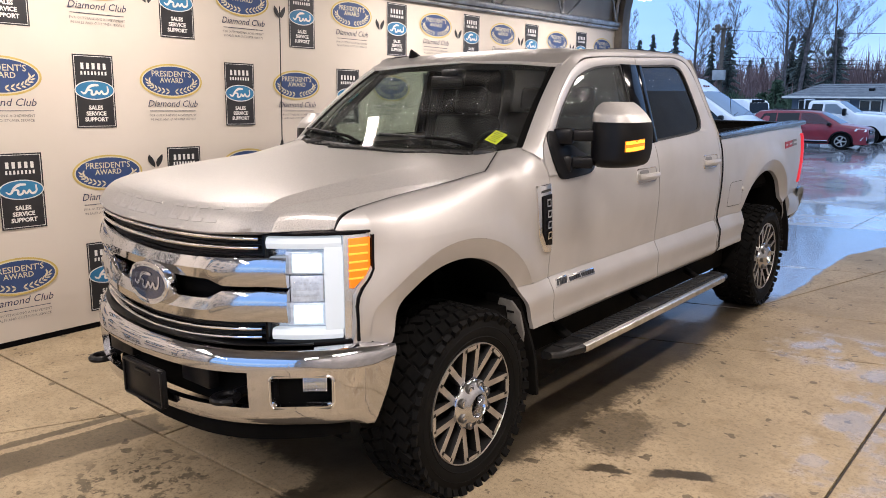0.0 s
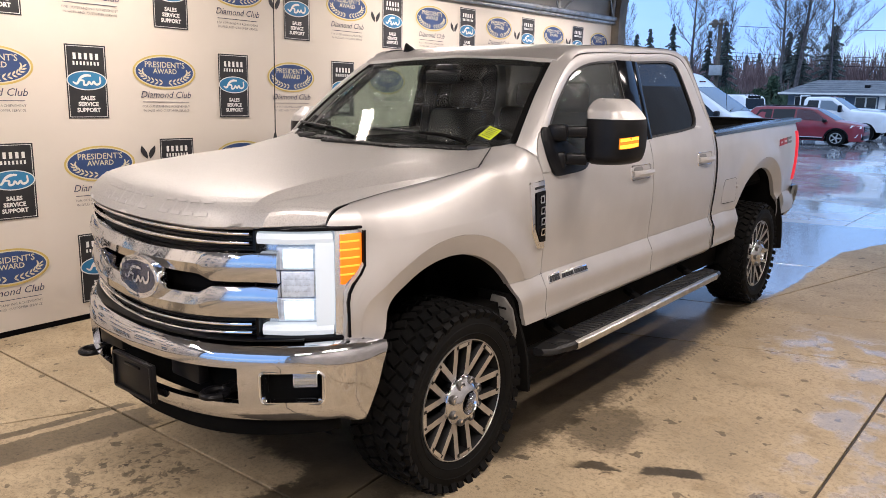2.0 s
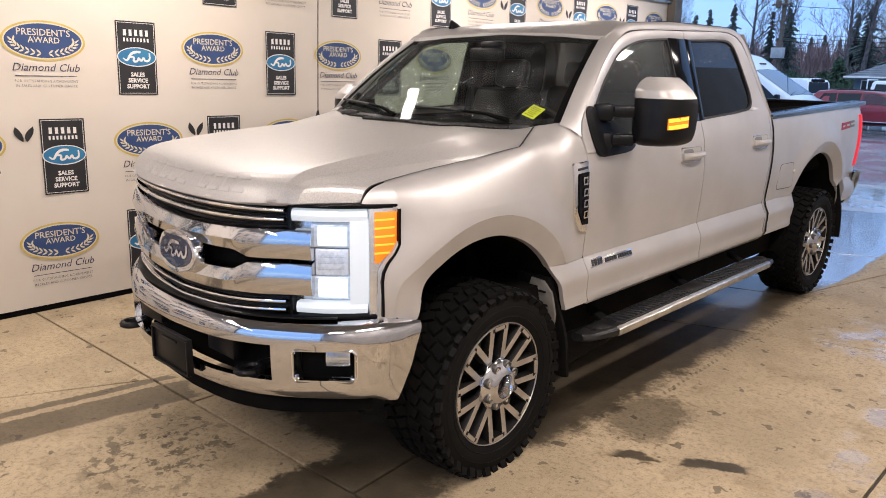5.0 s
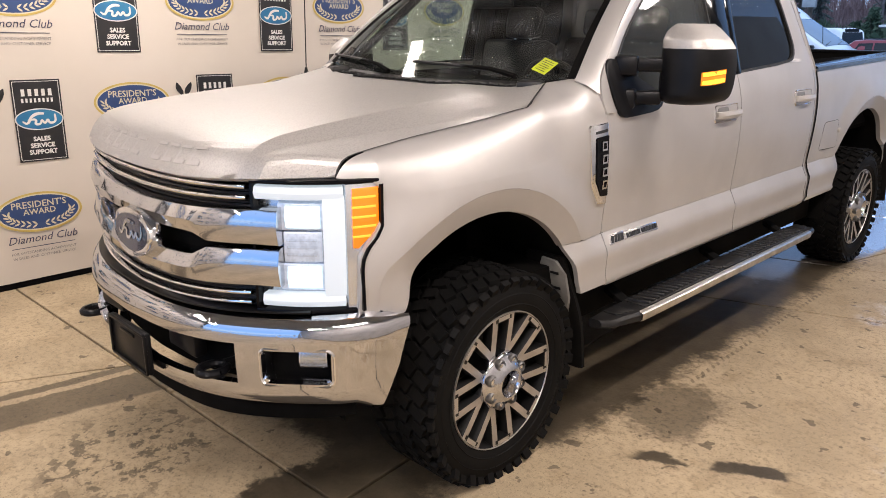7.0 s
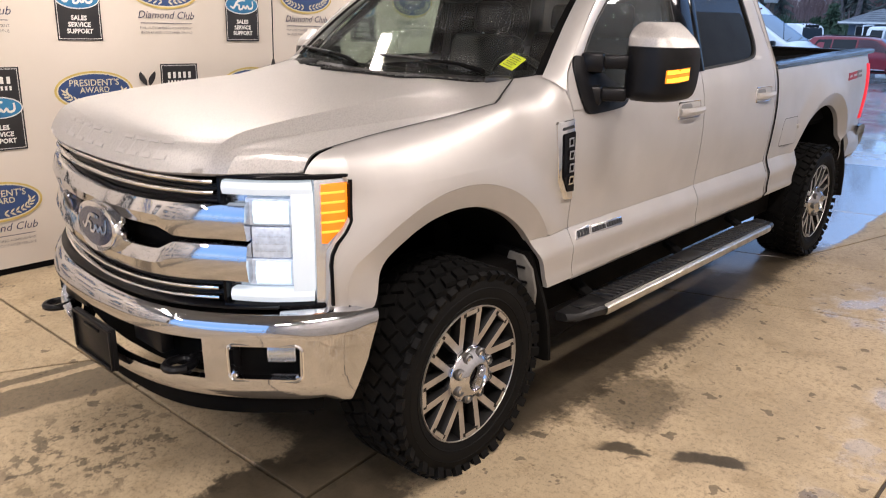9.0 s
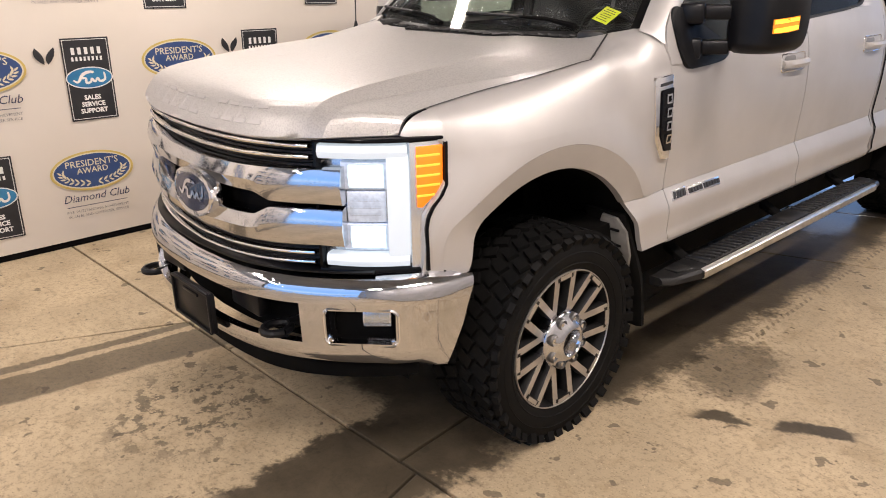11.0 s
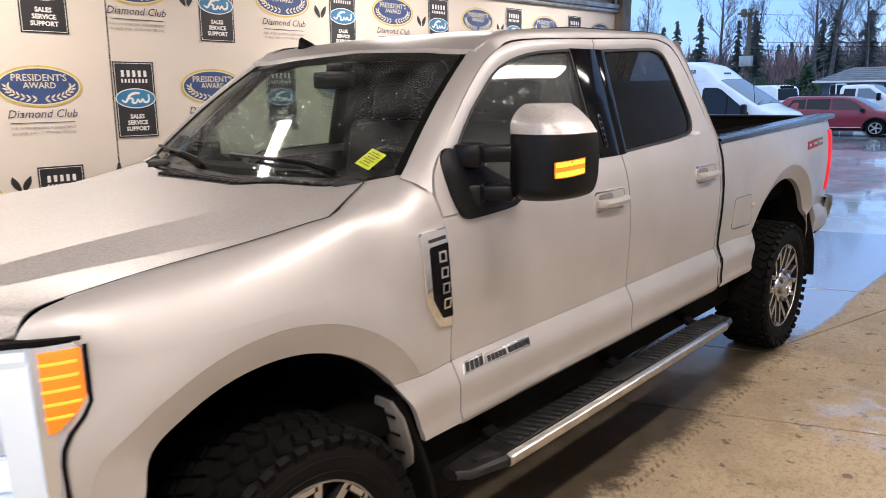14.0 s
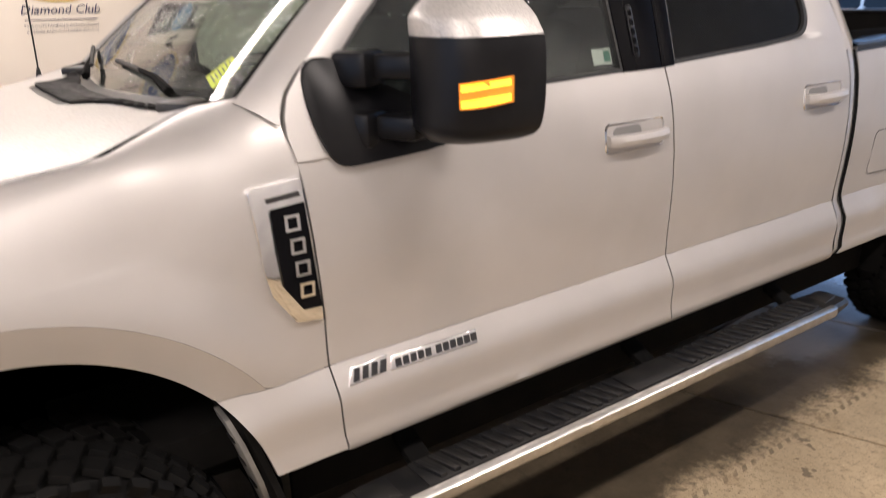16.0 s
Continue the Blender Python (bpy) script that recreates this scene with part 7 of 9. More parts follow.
# ---- mirrors ----
for s in (1, -1):
    mir = new("tow_mirror")
    mir.parent = truck
    mir.location = (0, 0, 0) if s > 0 else (-0.07, 0, -0.10)
    mir["label"] = "telescoping tow mirror with a silver cap and amber indicator"

    def shell(z0, z1, mat, name, label, inset=0.0):
        bm = bmesh.new()
        rows = []
        for k in range(17):
            z = lerp(z0, z1, k / 16)
            MZ = [1.416, 1.428, 1.448, 1.48, 1.51, 1.56, 1.62, 1.645, 1.68, 1.705, 1.725, 1.742]
            xin = float(np.interp(z, MZ, [1.032, 1.013, 1.006, 1.003, 1.002, 1.002, 1.003, 1.004, 1.007, 1.013, 1.024, 1.052])) + inset
            xout = float(np.interp(z, MZ, [1.20, 1.238, 1.258, 1.268, 1.272, 1.274, 1.271, 1.264, 1.238, 1.214, 1.194, 1.168])) - inset
            soft = smooth01((z - 1.675) / 0.067) * 0.045 + smooth01((1.449 - z) / 0.033) * 0.03
            yf = 0.885 + soft + inset
            yb = 1.092 - 0.4 * soft - inset
            o = [(xin, yb), (xin, lerp(yf, yb, 0.55)), (lerp(xin, xout, 0.05), lerp(yf, yb, 0.22)), (lerp(xin, xout, 0.16), yf + 0.012), (lerp(xin, xout, 0.35), yf), (lerp(xin, xout, 0.62), yf + 0.006), (lerp(xin, xout, 0.82), yf + 0.030), (lerp(xin, xout, 0.94), yf + 0.072), (xout, lerp(yf, yb, 0.78)), (xout, yb)]
            rows.append([(s * x, y, z) for x, y in o])
        vs = surf(bm, rows, loop=True)
        bm.faces.new(vs[0])
        bm.faces.new(vs[-1])
        return part(name, bm, mat, mir, label, angle=55)

    shell(1.417, 1.642, M_BLACK, "mirror_shell", "black lower mirror shell")
    shell(1.644, 1.742, M_WET, "mirror_cap", "silver upper mirror cap")
    shell(1.425, 1.73, M_SEAL, "mirror_core", "", 0.006)
    bm = bmesh.new()
    def on_mirror(a, b, d):
        x, y = along([(1.214, 0.910), (1.230, 0.919), (1.246, 0.937), (1.260, 0.964), (1.271, 1.005)], a)
        return (s * (x + 0.6 * d), y - 0.8 * d, b)
    prism(bm, [(0, 1.500), (0.25, 1.502), (0.5, 1.505), (0.75, 1.509), (1, 1.513), (1, 1.566), (0.75, 1.563), (0.5, 1.560), (0.25, 1.557), (0, 1.553)], on_mirror, -0.006, 0.008)
    ind = part("indicator", bm, M_AMBERDIM, mir, "lit amber mirror indicator")
    bm = bmesh.new()
    prism(bm, [(0.05, 1.536), (0.25, 1.539), (0.5, 1.543), (0.75, 1.546), (0.97, 1.548), (0.97, 1.561), (0.75, 1.559), (0.5, 1.557), (0.25, 1.554), (0.05, 1.551)], on_mirror, 0.006, 0.013)
    part("indicator_bar", bm, M_INDICATOR, ind, "bright amber light bar")
    bm = bmesh.new()
    prism(bm, [(0.05, 1.504), (0.25, 1.506), (0.5, 1.509), (0.75, 1.513), (0.97, 1.517), (0.97, 1.531), (0.75, 1.529), (0.5, 1.526), (0.25, 1.522), (0.05, 1.519)], on_mirror, 0.006, 0.013)
    part("indicator_bar", bm, M_INDICATOR, ind, "bright amber light bar")
    for zc in (1.575, 1.437):
        bm = bmesh.new()
        box(bm, (0.17, 0.075, 0.058), (s * 0.955, 0.90, zc), 0.012, Matrix.Rotation(s * 0.45, 3, "Z"))
        box(bm, (0.12, 0.05, 0.034), (s * 0.985, 0.93, zc + 0.002), 0.008, Matrix.Rotation(s * 0.35, 3, "Z"))
        box(bm, (0.10, 0.09, 0.085), (s * 0.905, 0.845, zc - 0.005), 0.016, Matrix.Rotation(s * 0.45, 3, "Z"))
        part("mirror_arm", bm, M_BLACK, mir, "black mirror arm")

# ---- bed and tailgate ----
bm = bmesh.new()
box(bm, (1.62, 2.16, 0.04), (0, 4.09, 1.0))
box(bm, (1.62, 0.04, 0.50), (0, 3.02, 1.235))
for s in (1, -1):
    box(bm, (0.03, 2.16, 0.48), (s * 0.80, 4.09, 1.235))
    box(bm, (0.24, 0.9, 0.26), (s * 0.70, 4.06, 1.12), 0.03)
part("bed_liner", bm, M_MATTEBLACK, truck, "black textured bed liner")
for s in (1, -1):
    bm = bmesh.new()
    box(bm, (0.006, 2.12, 0.50), (s * 0.79, 4.09, 1.27))
    part("liner_side", bm, M_MATTEBLACK, truck, "black bed liner side")

bm = bmesh.new()
box(bm, (1.58, 0.06, 0.52), (0, 5.16, 1.25), 0.02)
part("tailgate", bm, M_PAINT, truck, "silver tailgate")
bm = bmesh.new()
box(bm, (1.58, 0.008, 0.53), (0, 5.122, 1.252), 0.0)
part("tailgate_liner", bm, M_MATTEBLACK, truck, "black tailgate liner")
bm = bmesh.new()
box(bm, (1.58, 0.09, 0.02), (0, 5.155, 1.517), 0.006)
part("tailgate_cap", bm, M_BLACK, truck, "black tailgate cap")
bm = bmesh.new()
rows = []
for x in np.linspace(-0.965, 0.965, 25):
    yb = 5.33 - 0.16 * smooth01((abs(x) - 0.72) / 0.245)
    rows.append([(x * k, y, z) for k, y, z in ((0.99, 5.03, 0.918), (0.99, yb - 0.03, 0.925), (1.0, yb - 0.006, 0.908), (1.0, yb, 0.86), (0.985, yb, 0.77), (0.955, yb - 0.012, 0.68), (0.93, yb - 0.04, 0.635), (0.93, 5.03, 0.63))])
vs = surf(bm, rows)
bm.faces.new(vs[0])
bm.faces.new(vs[-1])
part("rear_bumper", bm, M_CHROME, truck, "chrome rear step bumper", angle=50)

# ---- chassis ----
for s in (1, -1):
    bm = bmesh.new()
    tube(bm, [(s * 0.43, -0.80, 0.66), (s * 0.43, 0.5, 0.62), (s * 0.46, 1.2, 0.56), (s * 0.46, 3.2, 0.56), (s * 0.46, 4.0, 0.68), (s * 0.46, 5.1, 0.64)], 0.085, 4)
    part("frame_rail", bm, M_MATTEBLACK, truck, "black frame rail")
    bm = bmesh.new()
    tube(bm, [(s * 0.80, 0.35, 0.62), (s * 0.78, 0.60, 0.58)], 0.02, 6)
    box(bm, (0.02, 2.9, 0.30), (s * 0.82, 2.05, 0.575), 0.01)
    part("rocker_inner", bm, M_MATTEBLACK, truck, "dark inner sill")
for y in (0.0, 4.06):
    bm = bmesh.new()
    tube(bm, [(-0.72, y, 0.43), (0.72, y, 0.43)], 0.055, 10)
    bmesh.ops.create_uvsphere(bm, u_segments=14, v_segments=8, radius=0.17, matrix=Matrix.Translation((0.05 if y > 1 else -0.25, y, 0.43)))
    part("axle", bm, M_MATTEBLACK, truck, "black axle with its differential")
bm = bmesh.new()
box(bm, (0.70, 1.1, 0.35), (0, -0.1, 0.68), 0.06)
box(bm, (0.46, 1.3, 0.30), (0, 1.0, 0.60), 0.08)
part("engine_sump", bm, M_MATTEBLACK, truck, "dark engine and gearbox underside")
bm = bmesh.new()
tube(bm, [(0, 1.6, 0.55), (0.05, 3.95, 0.46)], 0.045, 10)
part("drive_shaft", bm, M_MATTEBLACK, truck)
bm = bmesh.new()
box(bm, (0.34, 1.3, 0.26), (0.62, 2.1, 0.58), 0.05)
part("fuel_tank", bm, M_MATTEBLACK, truck, "black fuel tank")
bm = bmesh.new()
tube(bm, [(-0.55, 1.0, 0.55), (-0.6, 2.4, 0.52), (-0.6, 3.4, 0.55), (-0.62, 4.3, 0.72), (-0.75, 5.0, 0.60)], 0.05, 10)
part("exhaust", bm, M_MATTEBLACK, truck, "dark exhaust pipe")

# ---- cabin ----
bm = bmesh.new()
rows = []
for x in np.linspace(-0.78, 0.78, 17):
    rows.append([(x, 0.50 + 0.07 * abs(x) ** 2, 1.462 + 0.03 * abs(x)), (x, 0.70, 1.475), (x, 0.86, 1.475 - (0.0 if abs(x) > 0.2 else 0.01)), (x, 0.93, 1.43), (x, 0.95, 1.30), (x, 0.85, 1.05)])
surf(bm, rows)
dash = part("dashboard", bm, M_INTERIOR, truck, "dark dashboard")
bm = bmesh.new()
box(bm, (1.6, 2.2, 0.05), (0, 1.8, 0.82))
box(bm, (0.22, 0.8, 0.35), (0, 1.35, 1.02), 0.03)
part("cabin_floor", bm, M_INTERIOR, truck, "dark cabin floor and console")
for s in (1, -1):
    bm = bmesh.new()
    rows = [[(s * 0.855, y, z) for z in (0.85, 1.1, 1.36 if y < 1.1 else 1.45)] for y in (0.75, 1.0, 1.2, 1.5, 2.0, 2.5, 2.85)]
    surf(bm, rows)
    part("door_card", bm, M_INTERIOR, truck, "dark inner door panel")
    bm = bmesh.new()
    tube(bm, [(s * 0.775, 0.66, 1.50), (s * 0.64, 1.12, 1.90), (s * 0.63, 1.3, 1.94)], 0.022, 6)
    part("pillar_lining", bm, M_INTERIOR, truck, "dark pillar lining")
    bm = bmesh.new()
    tube(bm, [(s * 0.85, 1.82, 1.40), (s * 0.72, 1.80, 1.94)], 0.05, 6)
    part("pillar_lining", bm, M_INTERIOR, truck, "dark pillar lining")
bm = bmesh.new()
surf(bm, [[(x, y, roof_z(x, y) - 0.055) for y in (1.15, 1.5, 2.0, 2.6, 2.72)] for x in np.linspace(-0.7, 0.7, 9)])
part("headliner", bm, material("grey_headliner", (0.10, 0.10, 0.098), 0.9), truck, "grey headliner")


def seat(x, y, wide, headrests):
    t = new("seat")
    t.parent = truck
    t["label"] = "black leather seat"
    bm = bmesh.new()
    box(bm, (wide, 0.50, 0.18), (x, y, 1.02), 0.05, None, 3)
    part("cushion", bm, M_SEAT, t)
    bm = bmesh.new()
    box(bm, (wide, 0.15, 0.62), (x, y + 0.30, 1.33), 0.055, Matrix.Rotation(-0.22, 3, "X"), 3)
    part("backrest", bm, M_SEAT, t)
    for hx in headrests:
        bm = bmesh.new()
        box(bm, (0.26, 0.10, 0.19), (hx, y + 0.40, 1.735), 0.045, Matrix.Rotation(-0.15, 3, "X"), 3)
        hr = part("headrest", bm, M_SEAT, t)
        bm = bmesh.new()
        for dx in (-0.06, 0.06):
            tube(bm, [(hx + dx, y + 0.375, 1.58), (hx + dx, y + 0.39, 1.68)], 0.007, 6)
        part("headrest_post", bm, M_ALU, hr, "steel headrest post")


seat(0.42, 1.38, 0.52, (0.42,))
seat(-0.42, 1.38, 0.52, (-0.42,))
seat(0.0, 2.30, 1.45, (-0.48, 0.48))
sw = new("steering_wheel")
sw.parent = truck
bm = bmesh.new()
m = Matrix.Translation((0.42, 1.02, 1.40)) @ Matrix.Rotation(radians(-62), 4, "X")
tube(bm, [m @ Vector((0.19 * math.cos(a), 0.19 * math.sin(a), 0)) for a in np.linspace(0, 2 * math.pi, 33)], 0.016, 8, caps=False)
part("wheel_rim", bm, M_SEAT, sw, "black leather steering wheel rim")
bm = bmesh.new()
for a in (0.15, math.pi - 0.15, -math.pi / 2):
    tube(bm, [m @ Vector((0, 0, 0)), m @ Vector((0.185 * math.cos(a), 0.185 * math.sin(a), 0))], 0.018, 6)
tube(bm, [m @ Vector((0, 0, 0.02)), m @ Vector((0, 0, -0.25))], 0.05, 10)
part("wheel_hub", bm, M_INTERIOR, sw, "dark hub and column")
bm = bmesh.new()
box(bm, (0.25, 0.035, 0.075), (0.0, 1.01, 1.845), 0.016)
box(bm, (0.13, 0.09, 0.05), (0.0, 1.065, 1.895), 0.015)
part("rear_view_mirror", bm, M_BLACK, truck, "black rear-view mirror")


# ---- the yard behind the shelter: parked vehicles ----
M_WHITE = material("white_vehicle_paint", (0.74, 0.75, 0.76), rough=0.3, coat=0.8, second=(0.66, 0.67, 0.68), scale=1.5)
M_CRIMSON = material("red_vehicle_paint", (0.22, 0.005, 0.017), rough=0.32, metal=0.0, coat=0.5, second=(0.18, 0.004, 0.013), scale=2)
M_SILVERCAR = material("pale_vehicle_paint", (0.55, 0.57, 0.58), rough=0.3, metal=0.3, coat=0.8)
M_DARKCAR = material("dark_vehicle_paint", (0.03, 0.035, 0.045), rough=0.25, coat=1.0)
M_CARGLASS = glass("vehicle_glass", (0.05, 0.055, 0.06), 0.02)
M_SCREEN = glass("vehicle_windscreen", (0.45, 0.50, 0.54), 0.02)
M_LAMPGLASS = material("vehicle_lamp", (0.75, 0.77, 0.8), rough=0.15, coat=1.0)
M_LETTER = material("letter_paint", (0.03, 0.035, 0.07), rough=0.5)


def curve(pts, x):
    return float(np.interp(x, [p[0] for p in pts], [p[1] for p in pts]))


class Shell:
    """A vehicle's skin: u runs forward, v sideways, w up, with the origin on the ground amidships."""

    def __init__(self, length, width, deck, profile, plan, axles, tyre, sill):
        self.L, self.W, self.deck_pts, self.profile, self.plan, self.axles, self.tyre, self.sill = length, width, deck, profile, plan, axles, tyre, sill

    def deck(self, u):
        return curve(self.deck_pts, u)

    def side(self, u, w):
        return self.W / 2 * curve(self.profile, w) * curve(self.plan, u)

    def bottom(self, u):
        b = self.sill
        for a in self.axles:
            r = self.tyre * 1.18
            if abs(u - a) < r:
                b = max(b, self.tyre * 0.95 + math.sqrt(r * r - (u - a) ** 2) * 0.98)
        return b

    def section(self, u):
        top, low = self.deck(u), min(self.bottom(u), self.deck(u) - 0.06)
        pts = [(self.side(u, w), w) for w in np.linspace(low, top - 0.07, 9)]
        e = pts[-1][0]
        pts += [(e - 0.02, top - 0.03), (e - 0.07, top), (e * 0.6, top + 0.025), (0, top + 0.035)]
        return pts

    def build(self, parent, mat):
        us = sorted(set([round(float(u), 3) for u in np.linspace(-self.L / 2, self.L / 2, 60)] + [p[0] for p in self.deck_pts]))
        rows = []
        for u in us:
            s = self.section(u)
            rows.append([(u, v, w) for v, w in s] + [(u, -v, w) for v, w in s[-2::-1]])
        bm = bmesh.new()
        vs = surf(bm, rows)
        bm.faces.new(vs[0])
        bm.faces.new(vs[-1])
        body = part("body", bm, mat, parent, angle=40)
        bm = bmesh.new()
        box(bm, (self.L * 0.94, self.W * 0.80, 0.5), (0, 0, self.sill + 0.22), 0.03)
        part("underbody", bm, M_MATTEBLACK, parent, "dark underside")
        return body

    def pane(self, name, outline, sgn, mat, parent, out=0.008, label=""):
        bm = bmesh.new()
        prism(bm, outline, lambda u, w, d: (u, sgn * (self.side(u, w) + d), w), -0.004, out)
        return part(name, bm, mat, parent, label, smooth=False)

    def screen(self, name, u0, u1, inset, mat, parent, out=0.012, shrink=0.0):
        """Glass lying on the deck between u0 (low edge) and u1 (high edge)."""
        bm = bmesh.new()
        rows = []
        for u in np.linspace(u0, u1, 7):
            h = self.side(u, self.deck(u)) - inset - shrink * abs(u - u0)
            rows.append([(u, h * k, self.deck(u) + 0.035 - 0.02 * k * k + out) for k in np.linspace(-1, 1, 9)])
        panel(bm, rows, (0, 0, -1), 0.02)
        return part(name, bm, mat, parent)


def car_wheel(parent, u, v, r, width, spokes, sgn):
    bm = bmesh.new()
    lathe(bm, [(-width / 2, r * 0.66), (-width / 2, r * 0.93), (-width * 0.36, r), (width * 0.36, r), (width / 2, r * 0.93), (width / 2, r * 0.66)], (0, 0, 0), 28, "y")
    wheel = part("wheel", bm, M_RUBBER, parent, "black tyre on a spoked rim")
    wheel.location = (u, v, r)
    bm = bmesh.new()
    lathe(bm, [(sgn * width * 0.30, r * 0.68), (sgn * width * 0.46, r * 0.68), (sgn * width * 0.46, r * 0.60), (sgn * width * 0.34, r * 0.58)], (0, 0, 0), 28, "y")
    for k in range(spokes):
        a = 2 * math.pi * k / spokes
        box(bm, (r * 0.58, width * 0.10, r * 0.14), (math.cos(a) * r * 0.33, sgn * width * 0.40, math.sin(a) * r * 0.33), 0.0, Matrix.Rotation(-a, 3, "Y"))
    lathe(bm, [(sgn * width * 0.46, 0.001), (sgn * width * 0.46, r * 0.14), (sgn * width * 0.30, r * 0.16)], (0, 0, 0), 14, "y")
    part("rim", bm, M_ALU, wheel, "bright alloy rim")
    bm = bmesh.new()
    lathe(bm, [(sgn * width * 0.22, 0.001), (sgn * width * 0.22, r * 0.66)], (0, 0, 0), 20, "y")
    part("brake", bm, M_MATTEBLACK, wheel)


def four_wheels(parent, shell, width=0.24, spokes=7):
    for a in shell.axles:
        for sgn in (-1, 1):
            car_wheel(parent, a, sgn * (shell.W / 2 - width / 2 - 0.02), shell.tyre, width, spokes, sgn)


def lump(name, size, at, mat, parent, label="", bevel=0.02, turn=None):
    bm = bmesh.new()
    box(bm, size, at, bevel, turn)
    return part(name, bm, mat, parent, label)


def suv(label, mat, at, yaw):
    t = thing("suv", label, "car")
    L = 5.02
    s = Shell(L, 2.0, [(-2.51, 1.00), (-2.47, 1.12), (-2.30, 1.50), (-2.10, 1.70), (-1.6, 1.75), (-0.6, 1.755), (0.2, 1.72), (0.55, 1.66), (1.42, 1.15), (1.50, 1.13), (2.0, 1.07), (2.35, 1.0), (2.47, 0.92), (2.51, 0.74)],
              [(0.2, 0.90), (0.34, 0.95), (0.6, 0.985), (0.85, 1.0), (1.06, 0.96), (1.20, 0.90), (1.75, 0.68)],
              [(-2.51, 0.84), (-2.35, 0.93), (-1.8, 0.985), (1.5, 1.0), (2.1, 0.95), (2.4, 0.84), (2.51, 0.72)], (-1.55, 1.48), 0.375, 0.24)
    body = s.build(t, mat)
    for sgn in (-1, 1):
        s.pane("rear_quarter_window", [(-2.05, 1.22), (-1.30, 1.20), (-1.30, 1.63), (-1.85, 1.60)], sgn, M_CARGLASS, t)
        s.pane("rear_window", [(-1.24, 1.20), (-0.32, 1.17), (-0.32, 1.65), (-1.24, 1.63)], sgn, M_CARGLASS, t)
        s.pane("front_window", [(-0.24, 1.17), (1.12, 1.13), (0.95, 1.26), (0.42, 1.61), (0.2, 1.65), (-0.24, 1.65)], sgn, M_SCREEN, t)
        s.pane("sill_trim", [(-1.05, 0.27), (0.98, 0.27), (0.98, 0.36), (-1.05, 0.36)], sgn, M_BLACK, t, 0.012)
        s.pane("chrome_strip", [(-1.0, 0.375), (0.95, 0.375), (0.95, 0.405), (-1.0, 0.405)], sgn, M_CHROME_DRY, t, 0.014)
        for d in (-1.27, -0.28, 1.02):
            s.pane("door_gap", [(d, 0.45), (d + 0.012, 0.45), (d + 0.012, 1.12), (d, 1.12)], sgn, M_SEAL, t, 0.003)
        for d in (-1.12, -0.16):
            lump("door_handle", (0.20, 0.03, 0.03), (d, sgn * (s.side(d, 0.98) + 0.015), 0.98), mat, t)
        for a in s.axles:
            bm = bmesh.new()
            rows = []
            for k in range(19):
                q = math.pi * k / 18
                pp = []
                for rr in (0.435, 0.50):
                    u, w = a + rr * math.cos(q), 0.355 + rr * math.sin(q)
                    pp.append((u, sgn * (s.side(u, w) + 0.015), w))
                rows.append(pp)
            panel(bm, rows, (0, -sgn, 0), 0.03)
            part("arch_trim", bm, M_BLACK, t)
        s.pane("headlight", [(1.98, 0.87), (2.42, 0.84), (2.44, 0.95), (2.05, 0.99)], sgn, M_LAMPGLASS, t, 0.02, "clear headlight")
        s.pane("tail_light", [(-2.47, 0.95), (-2.15, 0.98), (-2.2, 1.12), (-2.46, 1.10)], sgn, M_REDDARK, t, 0.015)
        s.pane("fog_trim", [(2.2, 0.42), (2.46, 0.45), (2.46, 0.60), (2.3, 0.58)], sgn, M_CHROME_DRY, t, 0.012)
        lump("roof_rail", (1.9, 0.04, 0.04), (-0.85, sgn * 0.60, 1.80), M_BLACK, t)
        bm = bmesh.new()
        box(bm, (0.16, 0.22, 0.16), (0.98, sgn * 1.08, 1.16), 0.04)
        box(bm, (0.06, 0.16, 0.05), (0.98, sgn * 0.95, 1.11), 0.015)
        part("mirror", bm, M_BLACK, t)
    s.screen("windscreen", 1.40, 0.58, 0.06, M_SCREEN, t)
    lump("grille", (0.06, 1.15, 0.26), (2.49, 0, 0.80), M_BLACK, t)
    for k in range(3):
        lump("grille_bar", (0.03, 1.1, 0.022), (2.525, 0, 0.72 + 0.08 * k), M_CHROME_DRY, t, bevel=0.004)
    lump("bumper", (0.14, 1.5, 0.2), (2.46, 0, 0.42), M_BLACK, t)
    lump("skid_plate", (0.08, 0.9, 0.07), (2.52, 0, 0.32), M_ALU, t)
    four_wheels(t, s, 0.25, 5)
    t.matrix_world = pose(*at, 0, 0, yaw) @ Matrix.Diagonal((0.95, 0.95, 0.89, 1))
    return t


suv("red sport utility car parked on the wet yard", M_CRIMSON, (-6.15, 33.1, ground_z(33.1)), 2)
suv("pale silver sport utility car parked behind the pickup", M_SILVERCAR, (-5.6, 43.5, ground_z(43.5)), -4)
suv("dark sport utility car parked before the low building", M_DARKCAR, (-6.0, 48.5, ground_z(48.5)), 3)


